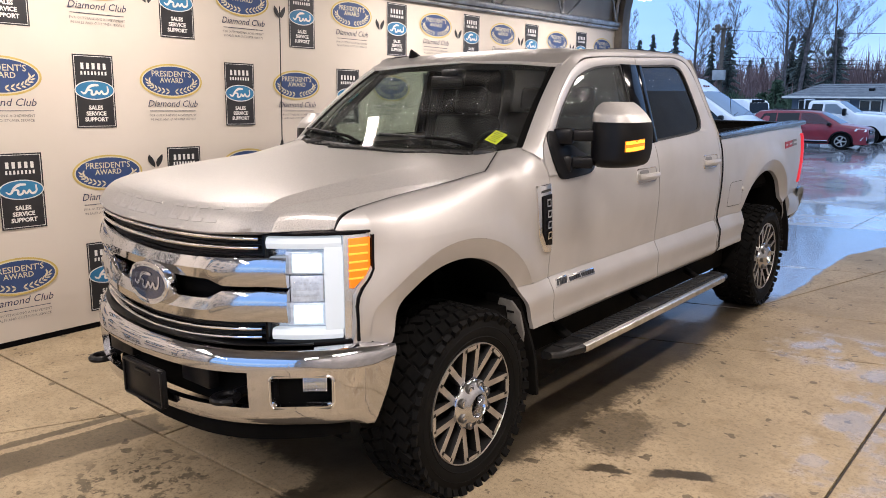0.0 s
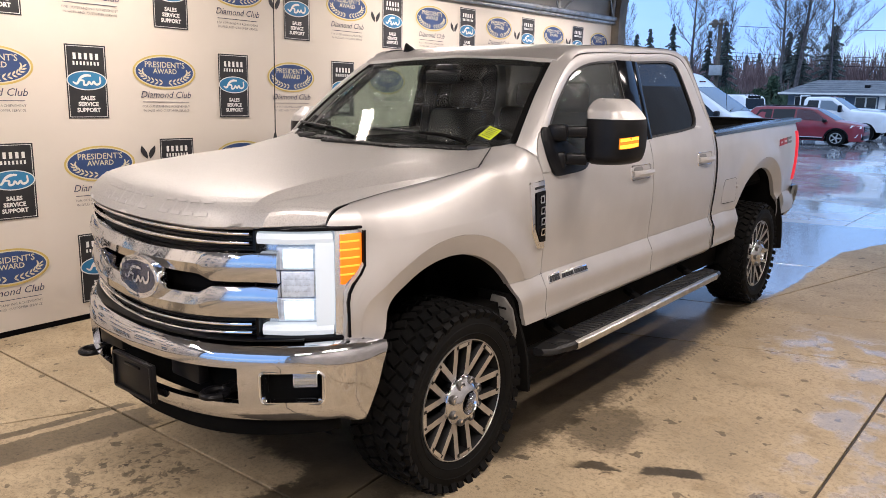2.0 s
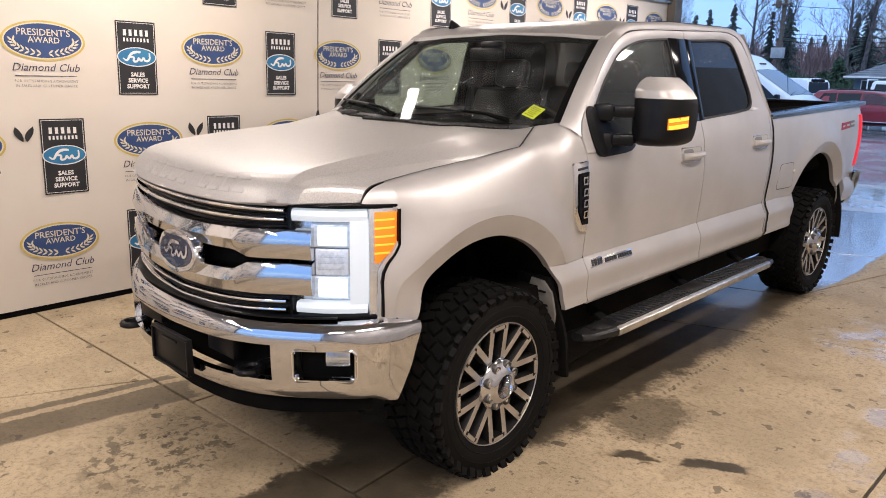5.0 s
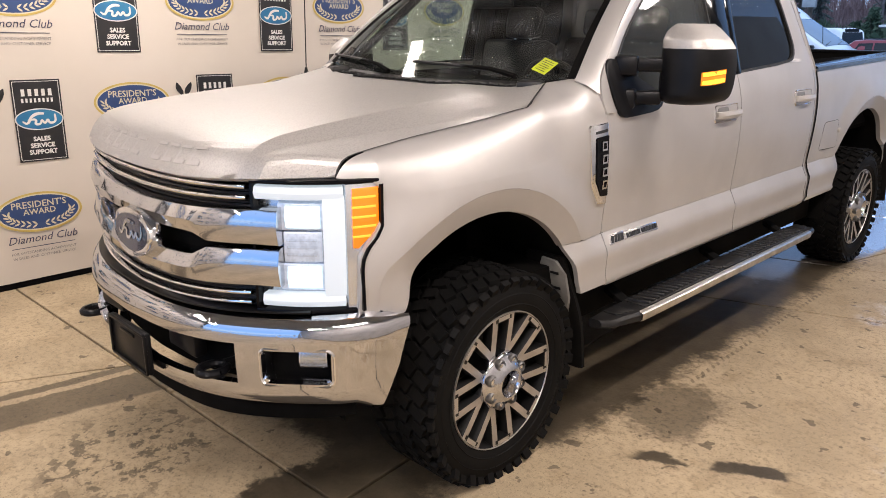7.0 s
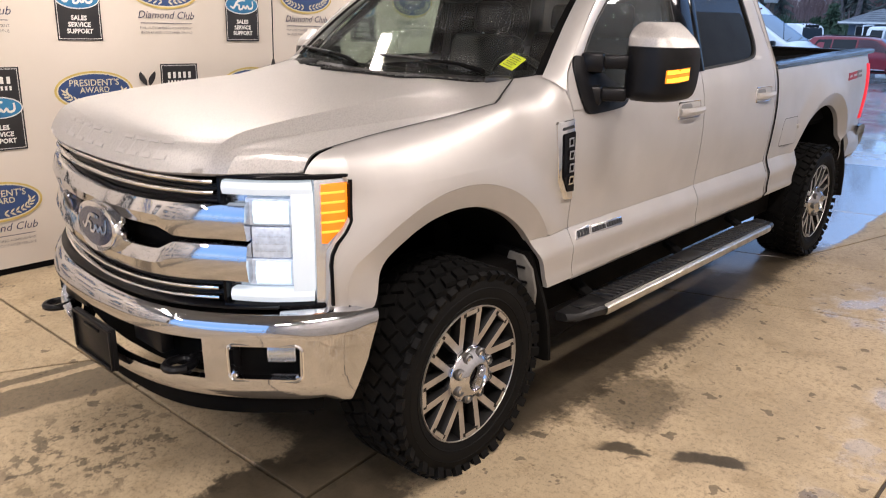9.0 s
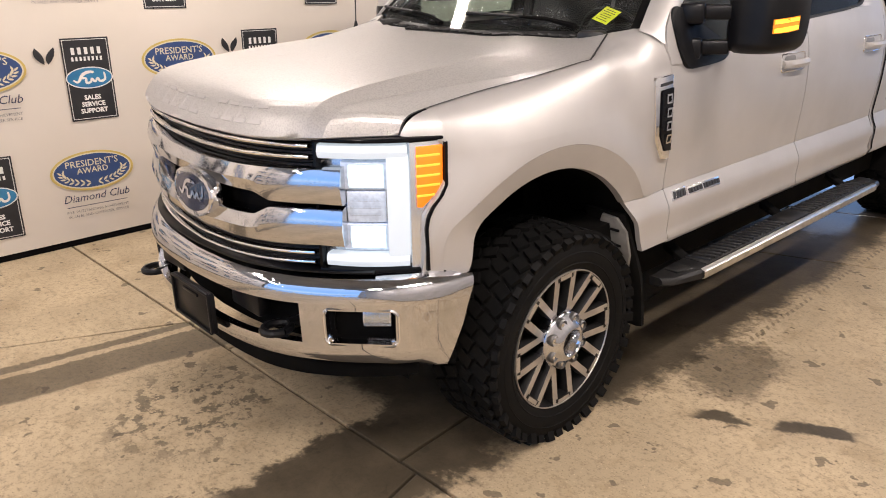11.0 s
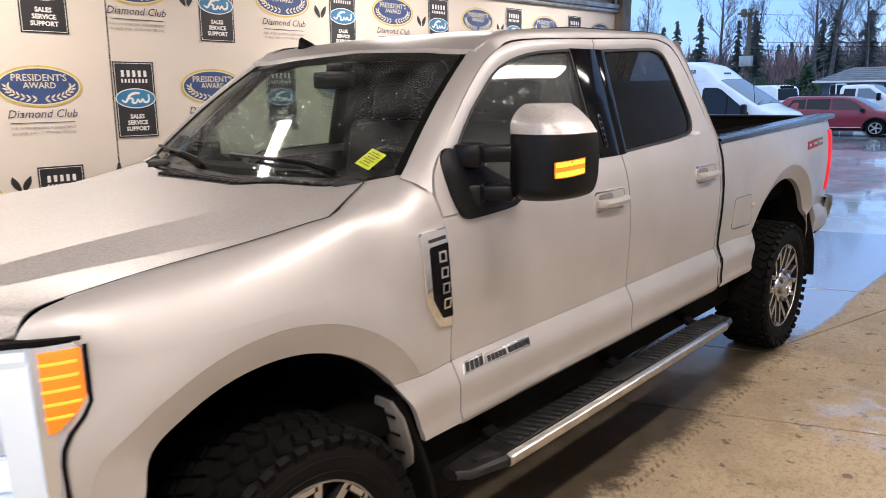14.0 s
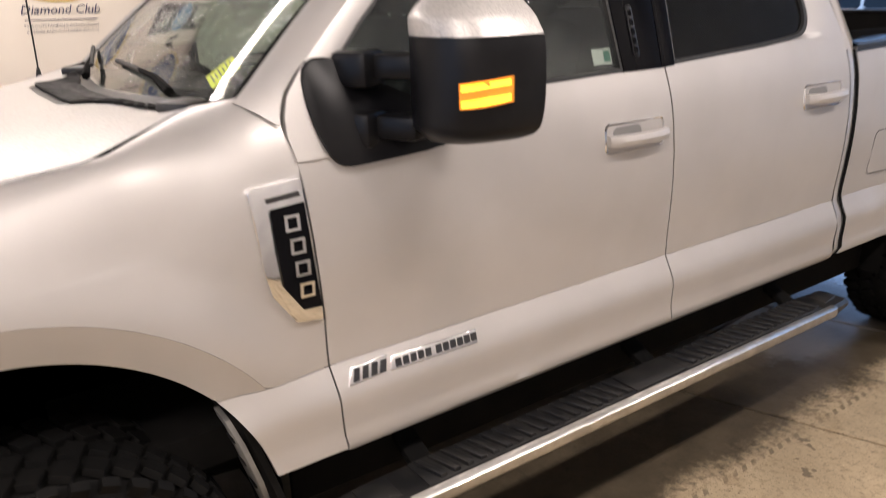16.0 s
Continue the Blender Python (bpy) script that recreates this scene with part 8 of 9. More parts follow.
def white_pickup():
    t = thing("pickup_truck", "white crew cab pickup parked behind the red car", "pickup truck")
    s = Shell(6.2, 2.03, [(-3.1, 1.38), (-0.72, 1.40), (-0.70, 1.90), (-0.62, 1.99), (0.2, 2.01), (0.62, 1.96), (1.38, 1.44), (1.46, 1.41), (2.6, 1.34), (2.95, 1.27), (3.05, 1.15), (3.1, 0.9)],
              [(0.4, 0.95), (0.7, 1.0), (1.15, 1.0), (1.35, 0.965), (2.0, 0.76)], [(-3.1, 0.97), (-2.9, 1.0), (2.2, 1.0), (2.8, 0.97), (3.1, 0.86)], (-1.95, 2.05), 0.42, 0.46)
    s.build(t, M_WHITE)
    for sgn in (-1, 1):
        s.pane("rear_window", [(-0.58, 1.46), (-0.05, 1.45), (-0.05, 1.86), (-0.52, 1.86)], sgn, M_CARGLASS, t)
        s.pane("front_window", [(0.04, 1.44), (1.1, 1.38), (1.05, 1.46), (0.52, 1.86), (0.04, 1.86)], sgn, M_SCREEN, t)
        for d in (-0.7, -0.01, 1.1):
            s.pane("door_gap", [(d, 0.6), (d + 0.014, 0.6), (d + 0.014, 1.38), (d, 1.38)], sgn, M_SEAL, t, 0.003)
        s.pane("headlight", [(2.72, 0.92), (3.05, 0.90), (3.06, 1.16), (2.85, 1.18)], sgn, M_LAMPGLASS, t, 0.02, "tall clear headlight")
        for d in (-0.55, 0.15):
            lump("door_handle", (0.22, 0.03, 0.04), (d, sgn * (s.side(d, 1.2) + 0.015), 1.2), M_BLACK, t)
        bm = bmesh.new()
        box(bm, (0.16, 0.26, 0.34), (1.0, sgn * 1.30, 1.50), 0.05)
        box(bm, (0.05, 0.26, 0.05), (1.0, sgn * 1.1, 1.42), 0.015)
        part("mirror", bm, M_BLACK, t)
        lump("running_board", (1.9, 0.16, 0.05), (0.2, sgn * 1.0, 0.44), M_BLACK, t)
        lump("rack_post", (0.06, 0.06, 0.72), (-0.9, sgn * 0.80, 1.72), M_WHITE, t, "white headache rack post")
    lump("rack_bar", (0.06, 1.6, 0.06), (-0.9, 0, 2.06), M_WHITE, t)
    for k in range(5):
        lump("cab_light", (0.10, 0.07, 0.035), (0.42, -0.5 + 0.25 * k, 2.045), M_REDDARK, t, "dark roof marker light", 0.01)
    s.screen("windscreen", 1.36, 0.64, 0.08, M_SCREEN, t)
    lump("grille", (0.08, 1.25, 0.42), (3.09, 0, 1.02), M_BLACK, t)
    for k in range(3):
        lump("grille_bar", (0.04, 1.24, 0.07), (3.14, 0, 0.90 + 0.13 * k), M_CHROME_DRY, t, bevel=0.01)
    lump("bumper", (0.22, 1.95, 0.26), (3.10, 0, 0.68), M_CHROME_DRY, t, "chrome bumper", 0.05)
    four_wheels(t, s, 0.29, 8)
    t.matrix_world = pose(-6.75, 38.4, ground_z(38.4), 0, 0, 0)


white_pickup()


def high_roof_van():
    t = thing("passenger_van", "white high-roof passenger van lettered above its side windows", "van")
    s = Shell(5.95, 2.04, [(-2.97, 1.1), (-2.95, 2.2), (-2.90, 2.66), (-2.75, 2.72), (-0.2, 2.76), (0.25, 2.74), (0.62, 2.64), (0.95, 2.40), (1.08, 2.27), (2.14, 1.60), (2.22, 1.55), (2.62, 1.40), (2.82, 1.24), (2.93, 1.0), (2.97, 0.8)],
              [(0.3, 0.94), (0.6, 0.99), (1.0, 1.0), (1.35, 0.985), (2.2, 0.90), (2.45, 0.85), (2.76, 0.70)], [(-2.97, 0.97), (-2.8, 1.0), (1.9, 1.0), (2.4, 0.96), (2.75, 0.88), (2.97, 0.74)], (-1.75, 1.95), 0.345, 0.30)
    s.build(t, M_WHITE)
    for sgn in (-1, 1):
        for a, b in ((-2.75, -1.62), (-1.52, -0.66), (-0.58, 0.36)):
            r = 0.07
            s.pane("side_window", [(a + r, 1.42), (b - r, 1.42), (b, 1.49), (b, 2.10), (b - r, 2.17), (a + r, 2.17), (a, 2.10), (a, 1.49)], sgn, M_CARGLASS, t, 0.01)
        s.pane("door_window", [(0.72, 1.42), (0.80, 1.36), (1.98, 1.36), (1.90, 1.46), (1.18, 2.03), (1.05, 2.08), (0.72, 2.09), (0.67, 2.03), (0.66, 1.5)], sgn, M_CARGLASS, t, 0.01)
        s.pane("window_divider", [(1.33, 1.38), (1.37, 1.38), (1.37, 1.85), (1.33, 1.88)], sgn, M_BLACK, t, 0.014)
        for d in (0.55, 1.72):
            s.pane("door_gap", [(d, 0.5), (d + 0.012, 0.5), (d + 0.012, 1.36), (d, 1.36)], sgn, M_SEAL, t, 0.003)
        s.pane("roof_seam", [(-2.8, 2.255), (0.75, 2.255), (0.75, 2.268), (-2.8, 2.268)], sgn, M_SILVERCAR, t, 0.006)
        s.pane("headlight", [(2.35, 1.0), (2.80, 0.92), (2.84, 1.08), (2.48, 1.28)], sgn, M_LAMPGLASS, t, 0.02, "clear headlight")
        lump("door_handle", (0.2, 0.03, 0.05), (0.74, sgn * 1.03, 1.18), M_BLACK, t)
        bm = bmesh.new()
        box(bm, (0.14, 0.20, 0.36), (1.86, sgn * 1.16, 1.48), 0.05)
        box(bm, (0.06, 0.14, 0.06), (1.86, sgn * 1.04, 1.36), 0.015)
        part("mirror", bm, M_BLACK, t)
        s.pane("rubbing_strip", [(-2.6, 0.62), (1.5, 0.62), (1.5, 0.72), (-2.6, 0.72)], sgn, M_BLACK, t, 0.015)
    s.screen("windscreen", 2.12, 1.10, 0.10, M_SCREEN, t, 0.012)
    for k in range(3):
        lump("marker_light", (0.07, 0.05, 0.045), (0.94, -0.16 + 0.16 * k, 2.455), M_REDDARK, t, "small dark roof marker light", 0.01)
    lump("grille", (0.10, 1.1, 0.34), (2.92, 0, 0.92), M_BLACK, t)
    lump("bumper", (0.22, 1.8, 0.32), (2.88, 0, 0.50), M_BLACK, t, "black bumper", 0.06)
    for sgn in (-1, 1):
        bm = bmesh.new()
        tube(bm, [(2.10, sgn * 0.42 - 0.35, 1.67), (1.98, sgn * 0.42 + 0.25, 1.73)], 0.012, 6)
        part("wiper", bm, M_BLACK, t)
    bm = bmesh.new()
    tube(bm, [(2.02, -0.80, 1.6), (1.96, -0.84, 2.15)], 0.008, 5)
    part("antenna", bm, M_BLACK, t)
    me = text_mesh("CAMPBELL RIVER", 0.165, extrude=0.002, bold=0.001, shear=0.15)
    me.name = "lettering"
    me.materials.append(M_LETTER)
    word = new("lettering", me)
    word.parent = t
    lean = math.atan2(s.side(0, 2.35) - s.side(0, 2.6), 0.25)
    word.matrix_local = pose(-0.20, -s.side(0, 2.50) - 0.006, 2.50, 90 - math.degrees(lean), 0, 0)
    word["label"] = "dark slanted capital lettering"
    four_wheels(t, s, 0.22, 6)
    t.matrix_world = pose(-6.63, 19.75, ground_z(19.75), 0, 0, 0)


high_roof_van()


def small_bus():
    t = thing("minibus", "small white bus parked beside the far bushes", "bus")
    s = Shell(6.2, 2.3, [(-3.1, 0.9), (-3.08, 2.3), (-2.9, 2.5), (2.3, 2.52), (2.75, 2.42), (2.92, 2.25), (3.05, 1.4), (3.1, 0.8)],
              [(0.3, 0.96), (0.8, 1.0), (2.0, 0.97), (2.5, 0.86)], [(-3.1, 0.96), (-2.8, 1.0), (2.6, 1.0), (3.1, 0.9)], (-1.8, 1.9), 0.38, 0.35)
    s.build(t, M_WHITE)
    for sgn in (-1, 1):
        for k in range(5):
            a = -2.8 + 1.02 * k
            s.pane("side_window", [(a, 1.55), (a + 0.72, 1.55), (a + 0.72, 2.02), (a, 2.02)], sgn, M_CARGLASS, t)
        s.pane("skirt_stripe", [(-2.9, 1.05), (2.8, 1.05), (2.8, 1.15), (-2.9, 1.15)], sgn, M_DARKCAR, t, 0.006)
    s.screen("windscreen", 3.04, 2.90, 0.14, M_CARGLASS, t)
    lump("destination_box", (0.06, 1.2, 0.22), (2.86, 0, 2.38), M_BLACK, t)
    lump("bumper", (0.2, 2.2, 0.26), (3.08, 0, 0.5), M_BLACK, t)
    for k in range(5):
        lump("marker_light", (0.07, 0.06, 0.05), (2.62, -0.6 + 0.3 * k, 2.50), M_REDDARK, t, "", 0.01)
    four_wheels(t, s, 0.24, 6)
    t.matrix_world = pose(-18.3, 57.5, ground_z(57.5) + 0.02, 0, 0, -28)


small_bus()


# ---- low building, pole and wires ----
M_SIDING = material("blue_grey_siding", (0.10, 0.13, 0.17), rough=0.7, second=(0.075, 0.10, 0.135), scale=2)
M_SHINGLE = material("grey_shingles", (0.10, 0.11, 0.125), rough=0.7, second=(0.16, 0.17, 0.185), scale=1.6, bump=0.4, bump_scale=6, bump_dist=0.02)
M_POLEWOOD = material("pole_wood", (0.15, 0.12, 0.095), rough=0.85, second=(0.10, 0.08, 0.065), scale=4)
M_GREYBOX = material("painted_grey_box", (0.42, 0.44, 0.46), rough=0.5, second=(0.36, 0.38, 0.40), scale=3)


def low_building():
    t = thing("low_building", "low blue-grey building with a shallow grey shingle roof", "building")
    x0, x1, y0, y1 = -15.2, 14.0, 62.6, 71.0
    base, eave, ridge = ground_z(62.5) - 0.02, 1.62, 2.62
    bm = bmesh.new()
    box(bm, (x1 - x0, y1 - y0, eave - base), ((x0 + x1) / 2, (y0 + y1) / 2, (eave + base) / 2))
    wall_ob = part("wall", bm, M_SIDING, t, smooth=False)
    ym = (y0 + y1) / 2
    bm = bmesh.new()
    for sgn in (-1, 1):
        ye = ym + sgn * ((y1 - y0) / 2 + 0.7)
        ez = eave - 0.05
        rows = []
        for k in range(7):
            for f, lift in ((k / 7, 0.03), ((k + 1) / 7, 0.0)):
                x_end = x0 - 0.6 + 1.6 * f
                rows.append([(x_end, lerp(ye, ym, f), lerp(ez, ridge, f) + lift), (x1 + 0.6, lerp(ye, ym, f), lerp(ez, ridge, f) + lift)])
        surf(bm, rows)
        surf(bm, [[(x0 - 0.6, ye, ez + 0.03), (x1 + 0.6, ye, ez + 0.03)], [(x0 - 0.6, ye, ez - 0.16), (x1 + 0.6, ye, ez - 0.16)]])
    bmesh.ops.remove_doubles(bm, verts=bm.verts, dist=0.004)
    roof = part("roof", bm, M_SHINGLE, t, smooth=False)
    bm = bmesh.new()
    surf(bm, [[(x0 - 0.6, y0 - 0.7, eave - 0.03), (x0 - 0.6, y1 + 0.7, eave - 0.03)], [(x0 + 1.0, ym, ridge), (x0 + 1.0, ym + 0.01, ridge)]])
    part("hip", bm, M_SHINGLE, roof, smooth=False)
    lump("gutter", (x1 - x0 + 1.2, 0.12, 0.12), ((x0 + x1) / 2, y0 - 0.76, eave - 0.08), M_SIGNWHITE, roof, "pale gutter", 0.02)
    lump("vent", (0.4, 0.4, 0.35), (-9.9, y0 + 1.6, 2.08), M_BLACK, roof)
    for k, (x, w) in enumerate(((-14.2, 1.0), (-11.9, 1.7), (-9.6, 1.5), (-7.2, 2.0), (-4.2, 2.0), (-1.0, 2.0), (2.5, 2.0))):
        win = lump("window", (w, 0.08, 1.05), (x, y0 - 0.02, 0.82), M_SIGNWHITE, t, "white-framed window", 0.01)
        n = 2 if w > 1.2 else 1
        for j in range(n):
            lump("pane", (w / n - 0.12, 0.03, 0.93), (x - w / 2 + w / n * (j + 0.5), y0 - 0.055, 0.82), M_CARGLASS, win, bevel=0.0)
    for x in (-8.5, -5.7, 0.6):
        lump("pilaster", (0.45, 0.16, eave - base), (x, y0 - 0.05, (eave + base) / 2), M_SIGNWHITE, t, "pale wall post", 0.01)


low_building()


def shed():
    t = thing("shed", "pale metal-roofed shed among the far trees", "shed")
    lump("wall", (7, 5, 2.6), (-39.5, 121, 2.0), M_GREYBOX, t, bevel=0.0)
    bm = bmesh.new()
    prism(bm, [(118, 3.2), (121, 4.3), (124, 3.2), (124, 3.35), (121, 4.45), (118, 3.35)], lambda a, b, d: (d, a, b), -43.3, -35.6)
    part("roof", bm, M_FIXTURE, t, smooth=False)


shed()
POLE = (-29.4, 85.0)


def utility_pole():
    t = thing("utility_pole", "weathered timber utility pole with a grey cabinet", "utility pole")
    zb = ground_z(85)
    bm = bmesh.new()
    tube(bm, [(*POLE, zb), (*POLE, 3.0), (*POLE, 9.4)], [0.27, 0.25, 0.22], 12)
    part("pole", bm, M_POLEWOOD, t)
    lump("cabinet", (1.35, 0.5, 1.1), (POLE[0] + 0.05, POLE[1] - 0.6, 3.85), M_GREYBOX, t, "pale grey equipment cabinet", 0.03)
    lump("crossarm", (2.0, 0.16, 0.2), (POLE[0] - 0.2, POLE[1] - 0.35, 8.9), M_POLEWOOD, t)
    lump("transformer", (0.55, 0.55, 0.9), (POLE[0] - 0.55, POLE[1] - 0.35, 8.95), M_POLEWOOD, t, "", 0.15)
    for k in range(4):
        bm = bmesh.new()
        lathe(bm, [(9.0, 0.05), (9.12, 0.09), (9.2, 0.05), (9.26, 0.001)], (POLE[0] - 1.0 + 0.5 * k, POLE[1] - 0.35, 0), 8, "z")
        part("insulator", bm, M_GREYBOX, t)


utility_pole()
wires = thing("overhead_wires", "thin dark overhead wires sagging from the utility pole", "cable")
for z0, z1, sag in ((5.9, 5.0, 0.5), (5.5, 4.6, 0.5), (5.1, 4.1, 0.6), (8.8, 8.3, 0.9)):
    bm = bmesh.new()
    tube(bm, [(lerp(POLE[0], 12, k / 16), lerp(POLE[1], 88, k / 16), lerp(z0, z1, k / 16) - sag * 4 * (k / 16) * (1 - k / 16)) for k in range(17)], 0.022, 5)
    part("wire", bm, M_BLACK, wires)


# ---- trees, bushes and far woods ----
def foliage(name, a, b, rough=0.8):
    m = material(name, a, rough=rough, spec=0.2)
    nt = m.node_tree
    g = nt.nodes.new("ShaderNodeNewGeometry")
    mx = nt.nodes.new("ShaderNodeMix")
    mx.data_type = "RGBA"
    mx.inputs["A"].default_value, mx.inputs["B"].default_value = rgba(a), rgba(b)
    nt.links.new(g.outputs["Random Per Island"], mx.inputs["Factor"])
    nt.links.new(mx.outputs["Result"], nt.nodes["Principled BSDF"].inputs["Base Color"])
    return m


M_BARK = material("bare_bark", (0.14, 0.12, 0.12), rough=0.9, second=(0.06, 0.05, 0.048), scale=3)
M_NEEDLE = foliage("conifer_needles", (0.085, 0.110, 0.108), (0.15, 0.175, 0.16))
M_BRUSH = foliage("bare_brush", (0.17, 0.115, 0.12), (0.27, 0.19, 0.185))
M_LEAFBUSH = foliage("evergreen_leaves", (0.035, 0.065, 0.04), (0.075, 0.105, 0.065))


def stick(verts, faces, a, b, ra, rb):
    """A tapered three-sided twig from a to b."""
    d = b - a
    s = d.cross(Vector((0.3, 0.9, 0.2)))
    s = s.normalized() if s.length > 1e-6 else Vector((1, 0, 0))
    c = d.cross(s).normalized()
    k = len(verts)
    for p, r in ((a, ra), (b, rb)):
        for j in range(3):
            q = 2.0944 * j
            verts.append(p + r * (math.cos(q) * s + math.sin(q) * c))
    for j in range(3):
        i = (j + 1) % 3
        faces.append((k + j, k + i, k + 3 + i, k + 3 + j))


def raw(name, verts, faces, mat, parent=None, label=""):
    me = bpy.data.meshes.new(name)
    me.from_pydata([tuple(v) for v in verts], [], faces)
    me.materials.append(mat)
    ob = new(name, me)
    ob.parent = parent
    if label:
        ob["label"] = label
    return ob


def bare_tree(at, height, seed, lean=(0.0, 0.0), spread=1.0, radius=0.3):
    rng = random.Random(seed)
    t = thing("bare_tree", "tall leafless tree with fine branching twigs", "tree", "bare trees", at)
    trunk_v, trunk_f, crown_v, crown_f = [], [], [], []
    spine = [Vector((0, 0, 0))]
    n = 12
    for k in range(n):
        spine.append(spine[-1] + Vector((lean[0] + rng.uniform(-0.05, 0.05), lean[1] + rng.uniform(-0.05, 0.05), 1)) * (height / n))
    for k in range(n):
        stick(trunk_v, trunk_f, spine[k], spine[k + 1], 0.75 * radius * (1 - k / n) + 0.02, 0.75 * radius * (1 - (k + 1) / n) + 0.02)

    def grow(p, d, length, r, depth):
        verts, faces = (trunk_v, trunk_f) if depth == 0 else (crown_v, crown_f)
        q = p
        m = 4 if depth < 2 else 2
        for k in range(m):
            d = (d + Vector((rng.uniform(-0.2, 0.2), rng.uniform(-0.2, 0.2), rng.uniform(-0.05, 0.20)))).normalized()
            q2 = q + d * (length / m)
            stick(verts, faces, q, q2, max(r * (1 - k / m), 0.009), max(r * (1 - (k + 1) / m), 0.007))
            if depth < 3:
                for _ in range(2):
                    side = Vector((rng.uniform(-1, 1), rng.uniform(-1, 1), rng.uniform(-0.1, 0.9))).normalized()
                    grow(q2, (d * 0.7 + side * 0.8).normalized(), length * rng.uniform(0.30, 0.5), r * 0.45, depth + 1)
            q = q2
    for k in range(17):
        f = 0.28 + 0.70 * k / 17
        i = min(n - 1, int(f * n))
        p = spine[i].lerp(spine[i + 1], f * n - i)
        a = rng.uniform(0, 6.28)
        grow(p, Vector((math.cos(a) * 0.8, math.sin(a) * 0.8, 0.75)).normalized(), height * spread * (1.05 - f) * rng.uniform(0.26, 0.42) + 0.8, radius * 0.30 * (1.1 - f), 0)
    raw("trunk", trunk_v, trunk_f, M_BARK, t)
    raw("crown", crown_v, crown_f, M_BARK, t, "fine bare twigs")
    return t


def conifer_parts(height, width, seed, gaps):
    rng = random.Random(seed)
    verts, faces = [], []
    z = height * 0.12
    while z < height * 0.985:
        f = 1 - z / height
        reach = 1.3 * width * f * rng.uniform(0.30, 1.15) + 0.10
        for k in range(rng.randint(7, 11)):
            if rng.random() < gaps + 0.18:
                continue
            a = rng.uniform(0, 6.28)
            out = Vector((math.cos(a), math.sin(a), 0))
            side = Vector((-out.y, out.x, 0))
            ln = reach * rng.uniform(0.45, 1.2) + 0.1
            dz = rng.uniform(-0.03, 0.03) * height
            for j in range(7):
                s = (j + 0.6) / 7
                c = out * ln * s + Vector((0, 0, z + dz - 0.35 * ln * s * s + 0.10 * ln * s))
                h = 0.11 + 0.20 * (1 - s) * ln
                for sg in (-1, 1):
                    i = len(verts)
                    tip = c + side * sg * h * rng.uniform(0.7, 1.3) + out * 0.12 * ln + Vector((0, 0, rng.uniform(-0.25, -0.04)))
                    verts += [c - out * 0.07 * ln, c + out * 0.10 * ln + Vector((0, 0, 0.03)), tip, c + Vector((0, 0, -0.14 - 0.05 * ln))]
                    faces += [(i, i + 1, i + 2), (i, i + 2, i + 3)]
        z += height * rng.uniform(0.014, 0.027)
    return verts, faces


def conifer(at, height, width, seed, gaps=0.1):
    t = thing("conifer_tree", "dark green conifer with drooping branches", "tree", "conifers", at)
    bm = bmesh.new()
    tube(bm, [(0, 0, 0), (0.05, 0, height * 0.5), (0, 0, height * 0.99)], [0.03 * height, 0.018 * height, 0.01], 7)
    part("trunk", bm, M_BARK, t)
    raw("crown", *conifer_parts(height, width, seed, gaps), M_NEEDLE, t, "ragged needled crown")
    return t


gz = ground_z(90)
bare_tree((-33.5, 88, gz), 17.5, 3, (-0.01, 0), 1.0, 0.36)
bare_tree((-31.3, 90, gz), 15.0, 9, (0.13, 0.02), 0.55, 0.22)
bare_tree((-21.0, 80, gz), 16.0, 5, (-0.03, 0), 0.9, 0.34)
bare_tree((-20.0, 80.6, gz), 19.0, 11, (0.09, 0), 1.0, 0.38)
bare_tree((-16.8, 83, gz), 16.5, 21, (-0.05, 0), 0.8, 0.26)
bare_tree((-20.8, 99, gz), 9.5, 31, (0, 0), 1.1, 0.2)
bare_tree((-15.2, 101, gz), 7.5, 37, (0, 0), 1.1, 0.16)
bare_tree((-11.5, 100, gz), 8.0, 41, (0.05, 0), 1.1, 0.16)
bare_tree((-47.0, 96, gz), 15.0, 43, (0, 0), 0.9, 0.26)
for x, y, top, w, seed, gaps in ((-36.2, 88, 9.4, 1.9, 1, 0.1), (-41.0, 92, 9.2, 1.9, 2, 0.1), (-44.3, 95, 8.9, 1.6, 3, 0.2), (-43.4, 87, 8.2, 2.0, 4, 0.1), (-46.2, 88, 8.7, 2.0, 5, 0.1),
                                 (-49.5, 90, 8.8, 2.2, 6, 0.1), (-53.0, 92, 9.5, 2.4, 7, 0.1), (-31.0, 91, 9.8, 1.5, 8, 0.3), (-33.2, 92, 8.8, 1.3, 19, 0.3), (-23.4, 95, 9.3, 2.8, 9, 0.0), (-25.3, 97, 8.6, 2.0, 10, 0.0),
                                 (-18.7, 90, 9.0, 2.2, 11, 0.12), (-37.8, 120, 7.0, 1.5, 12, 0.0), (-36.3, 121, 7.3, 1.5, 13, 0.0), (-33.8, 120, 6.6, 1.4, 14, 0.0), (-32.4, 122, 6.9, 1.4, 15, 0.0), (-30.0, 119, 6.2, 1.4, 16, 0.0),
                                 (-29.0, 86.5, 8.6, 1.7, 17, 0.35), (-14.5, 104, 5.6, 1.2, 18, 0.1)):
    conifer((x, y, gz), top - gz, w, seed, gaps)


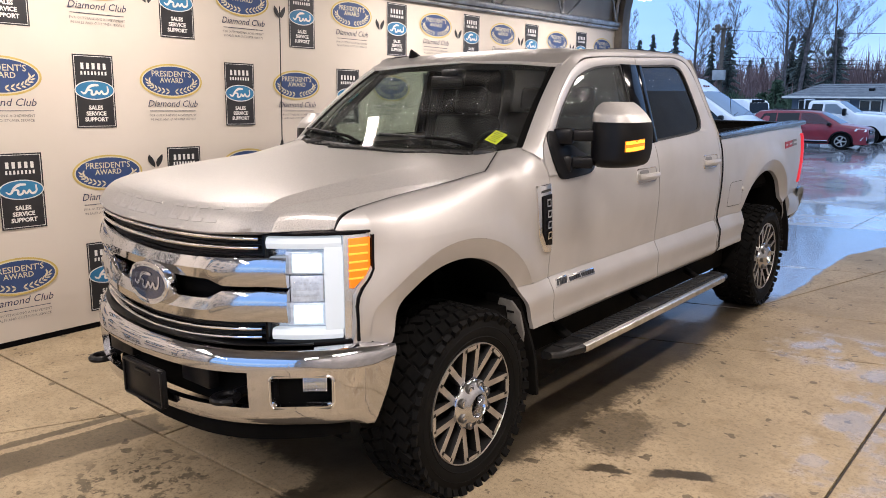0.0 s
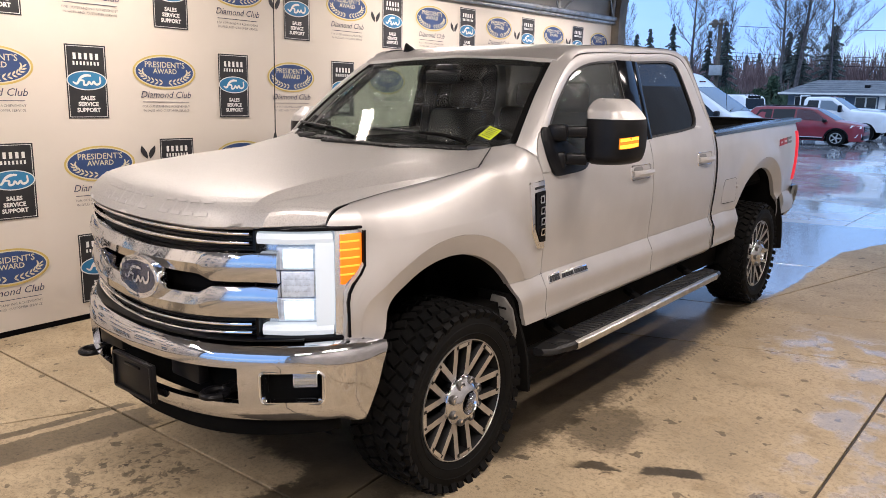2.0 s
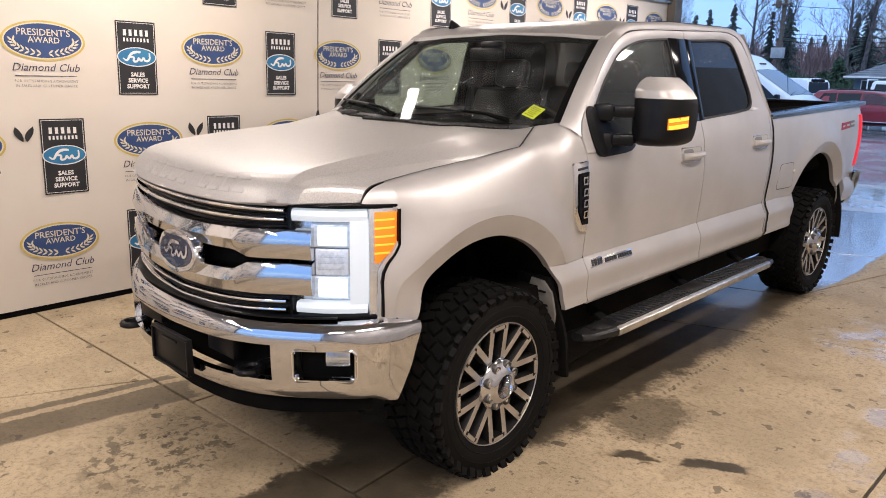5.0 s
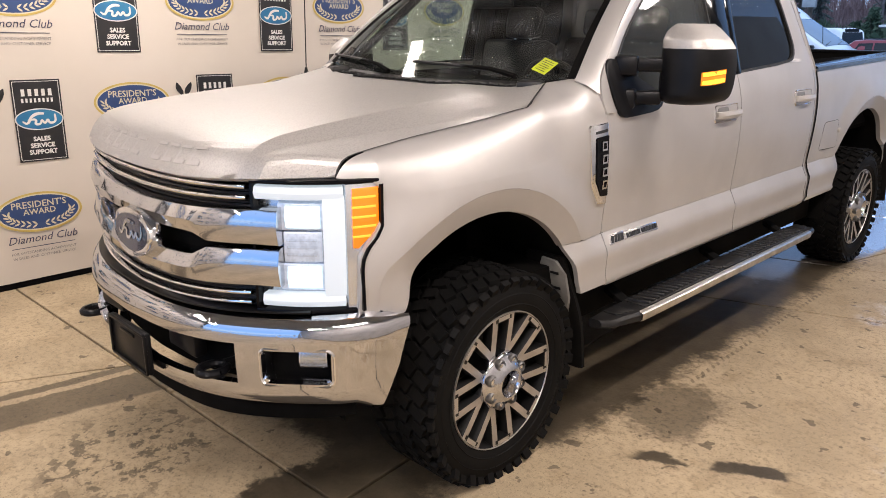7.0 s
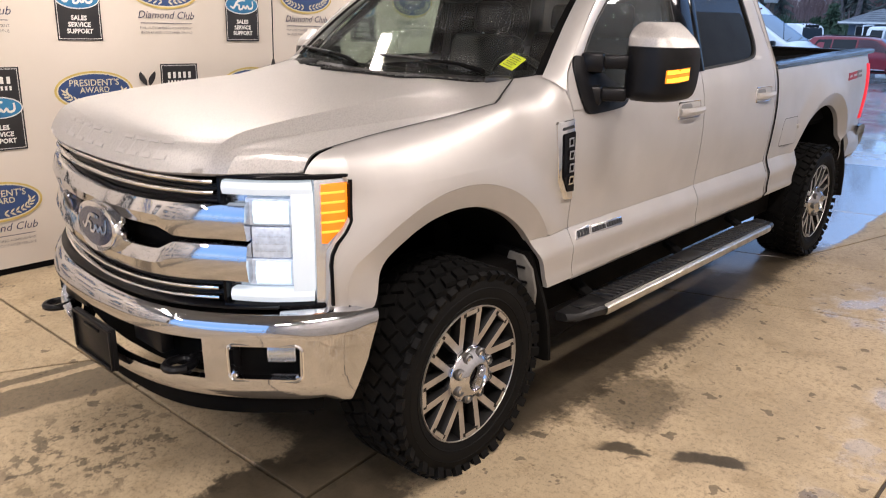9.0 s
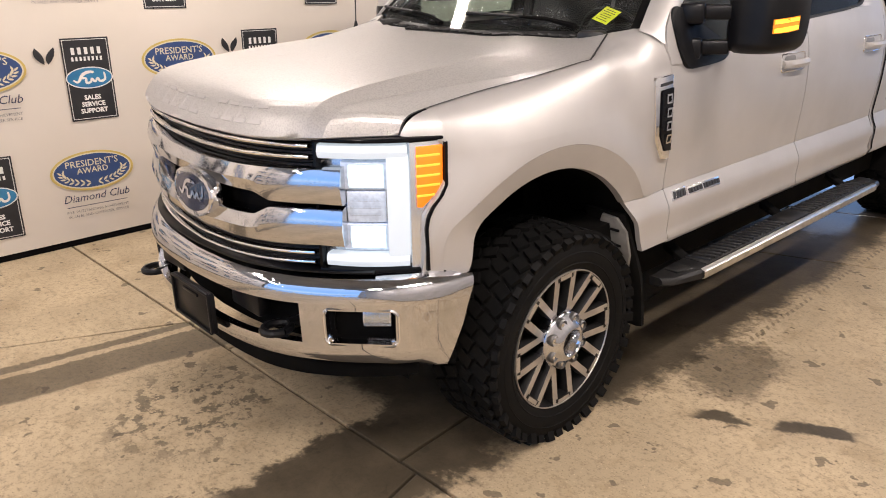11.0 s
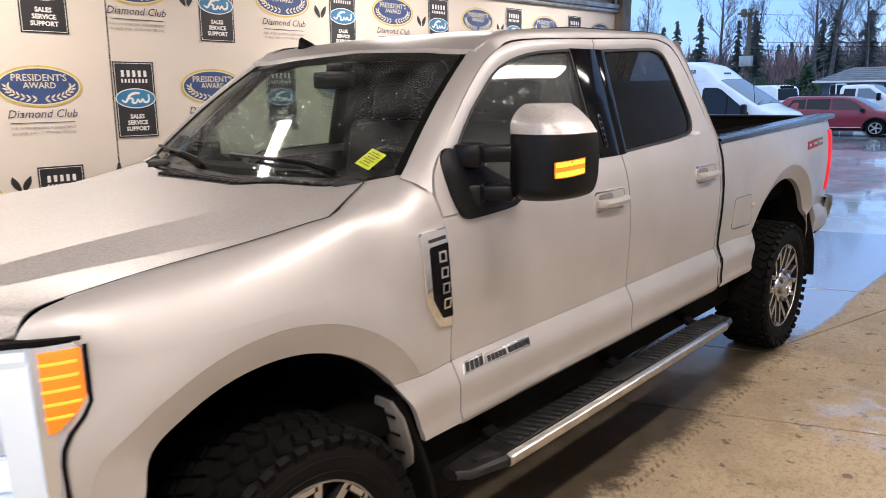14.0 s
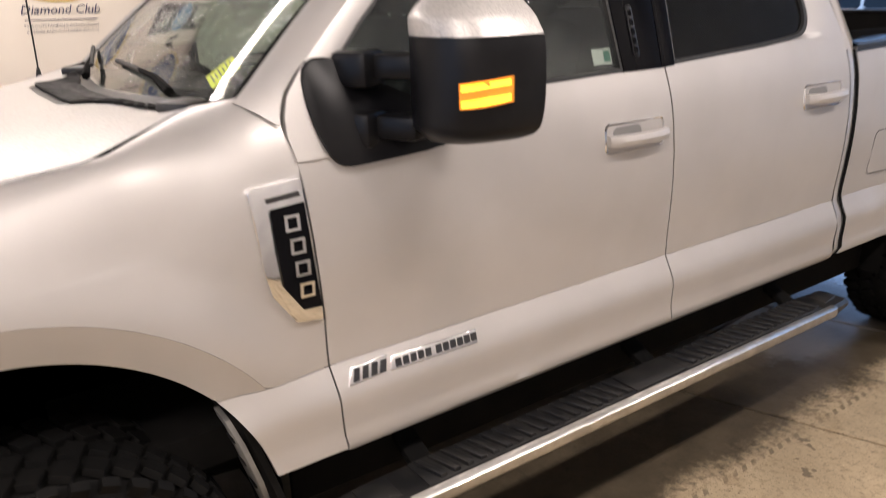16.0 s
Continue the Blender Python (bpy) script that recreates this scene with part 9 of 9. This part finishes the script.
def brush(name, label, category, seed, count, xs, ys, heights, mat, spikes, thin):
    """Many thin twigs or leaves in clumps that nobody could count."""
    rng = random.Random(seed)
    verts, faces = [], []
    for _ in range(count):
        x, y = rng.uniform(*xs), rng.uniform(*ys)
        h = rng.uniform(*heights)
        base = Vector((x, y, ground_z(y) - 0.1))
        for _ in range(spikes):
            d = Vector((rng.gauss(0, 0.28), rng.gauss(0, 0.28), 1)).normalized()
            a = base + Vector((rng.gauss(0, 0.5), rng.gauss(0, 0.5), rng.uniform(0, h * 0.7)))
            b = a + d * h * rng.uniform(0.25, 0.55)
            s = Vector((rng.uniform(-1, 1), rng.uniform(-1, 1), rng.uniform(-0.3, 0.3))).normalized() * thin * rng.uniform(0.6, 1.6)
            i = len(verts)
            verts += [a - s, a + s, b]
            faces.append((i, i + 1, i + 2))
    return tagged(raw(name, verts, faces, mat), label, category, kind="stuff")


brush("far_woods", "reddish-brown bare thicket along the far edge", "woods", 51, 1150, (-75, 12), (100, 128), (5.0, 8.6), M_BRUSH, 40, 0.05)
brush("thicket", "dark undergrowth below the far trees", "undergrowth", 52, 420, (-62, 10), (84, 99), (2.4, 4.2), M_BRUSH, 40, 0.06)
brush("hedge", "dark evergreen undergrowth behind the vehicles", "hedge", 53, 300, (-46, -17), (76, 83), (1.6, 3.4), M_LEAFBUSH, 30, 0.11)


def bush(at, r, h, seed):
    rng = random.Random(seed)
    t = thing("bush", "dense dark green evergreen bush", "bush", "bushes", at)
    verts, faces, tv, tf = [], [], [], []
    for _ in range(7):
        stick(tv, tf, Vector((0, 0, 0)), Vector((rng.uniform(-r, r) * 0.6, rng.uniform(-r, r) * 0.6, h * 0.8)), 0.06, 0.02)
    for _ in range(1500):
        a, q = rng.uniform(0, 6.28), rng.random() ** 0.5
        z = rng.random()
        rr = r * q * (0.55 + 0.45 * math.sin(math.pi * min(1, z + 0.25))) * (1 - 0.5 * z)
        c = Vector((rr * math.cos(a), rr * math.sin(a), h * z * rng.uniform(0.9, 1.05)))
        i = len(verts)
        for _ in range(3):
            verts.append(c + Vector((rng.gauss(0, 0.13), rng.gauss(0, 0.13), rng.gauss(0, 0.13))))
        faces.append((i, i + 1, i + 2))
    raw("stems", tv, tf, M_BARK, t)
    raw("crown", verts, faces, M_LEAFBUSH, t, "dense leaves")


bush((-18.6, 70, ground_z(70)), 1.5, 4.1, 61)
bush((-20.5, 72, ground_z(72)), 1.2, 3.0, 62)
bush((-15.9, 61.5, ground_z(61)), 0.5, 2.1, 63)
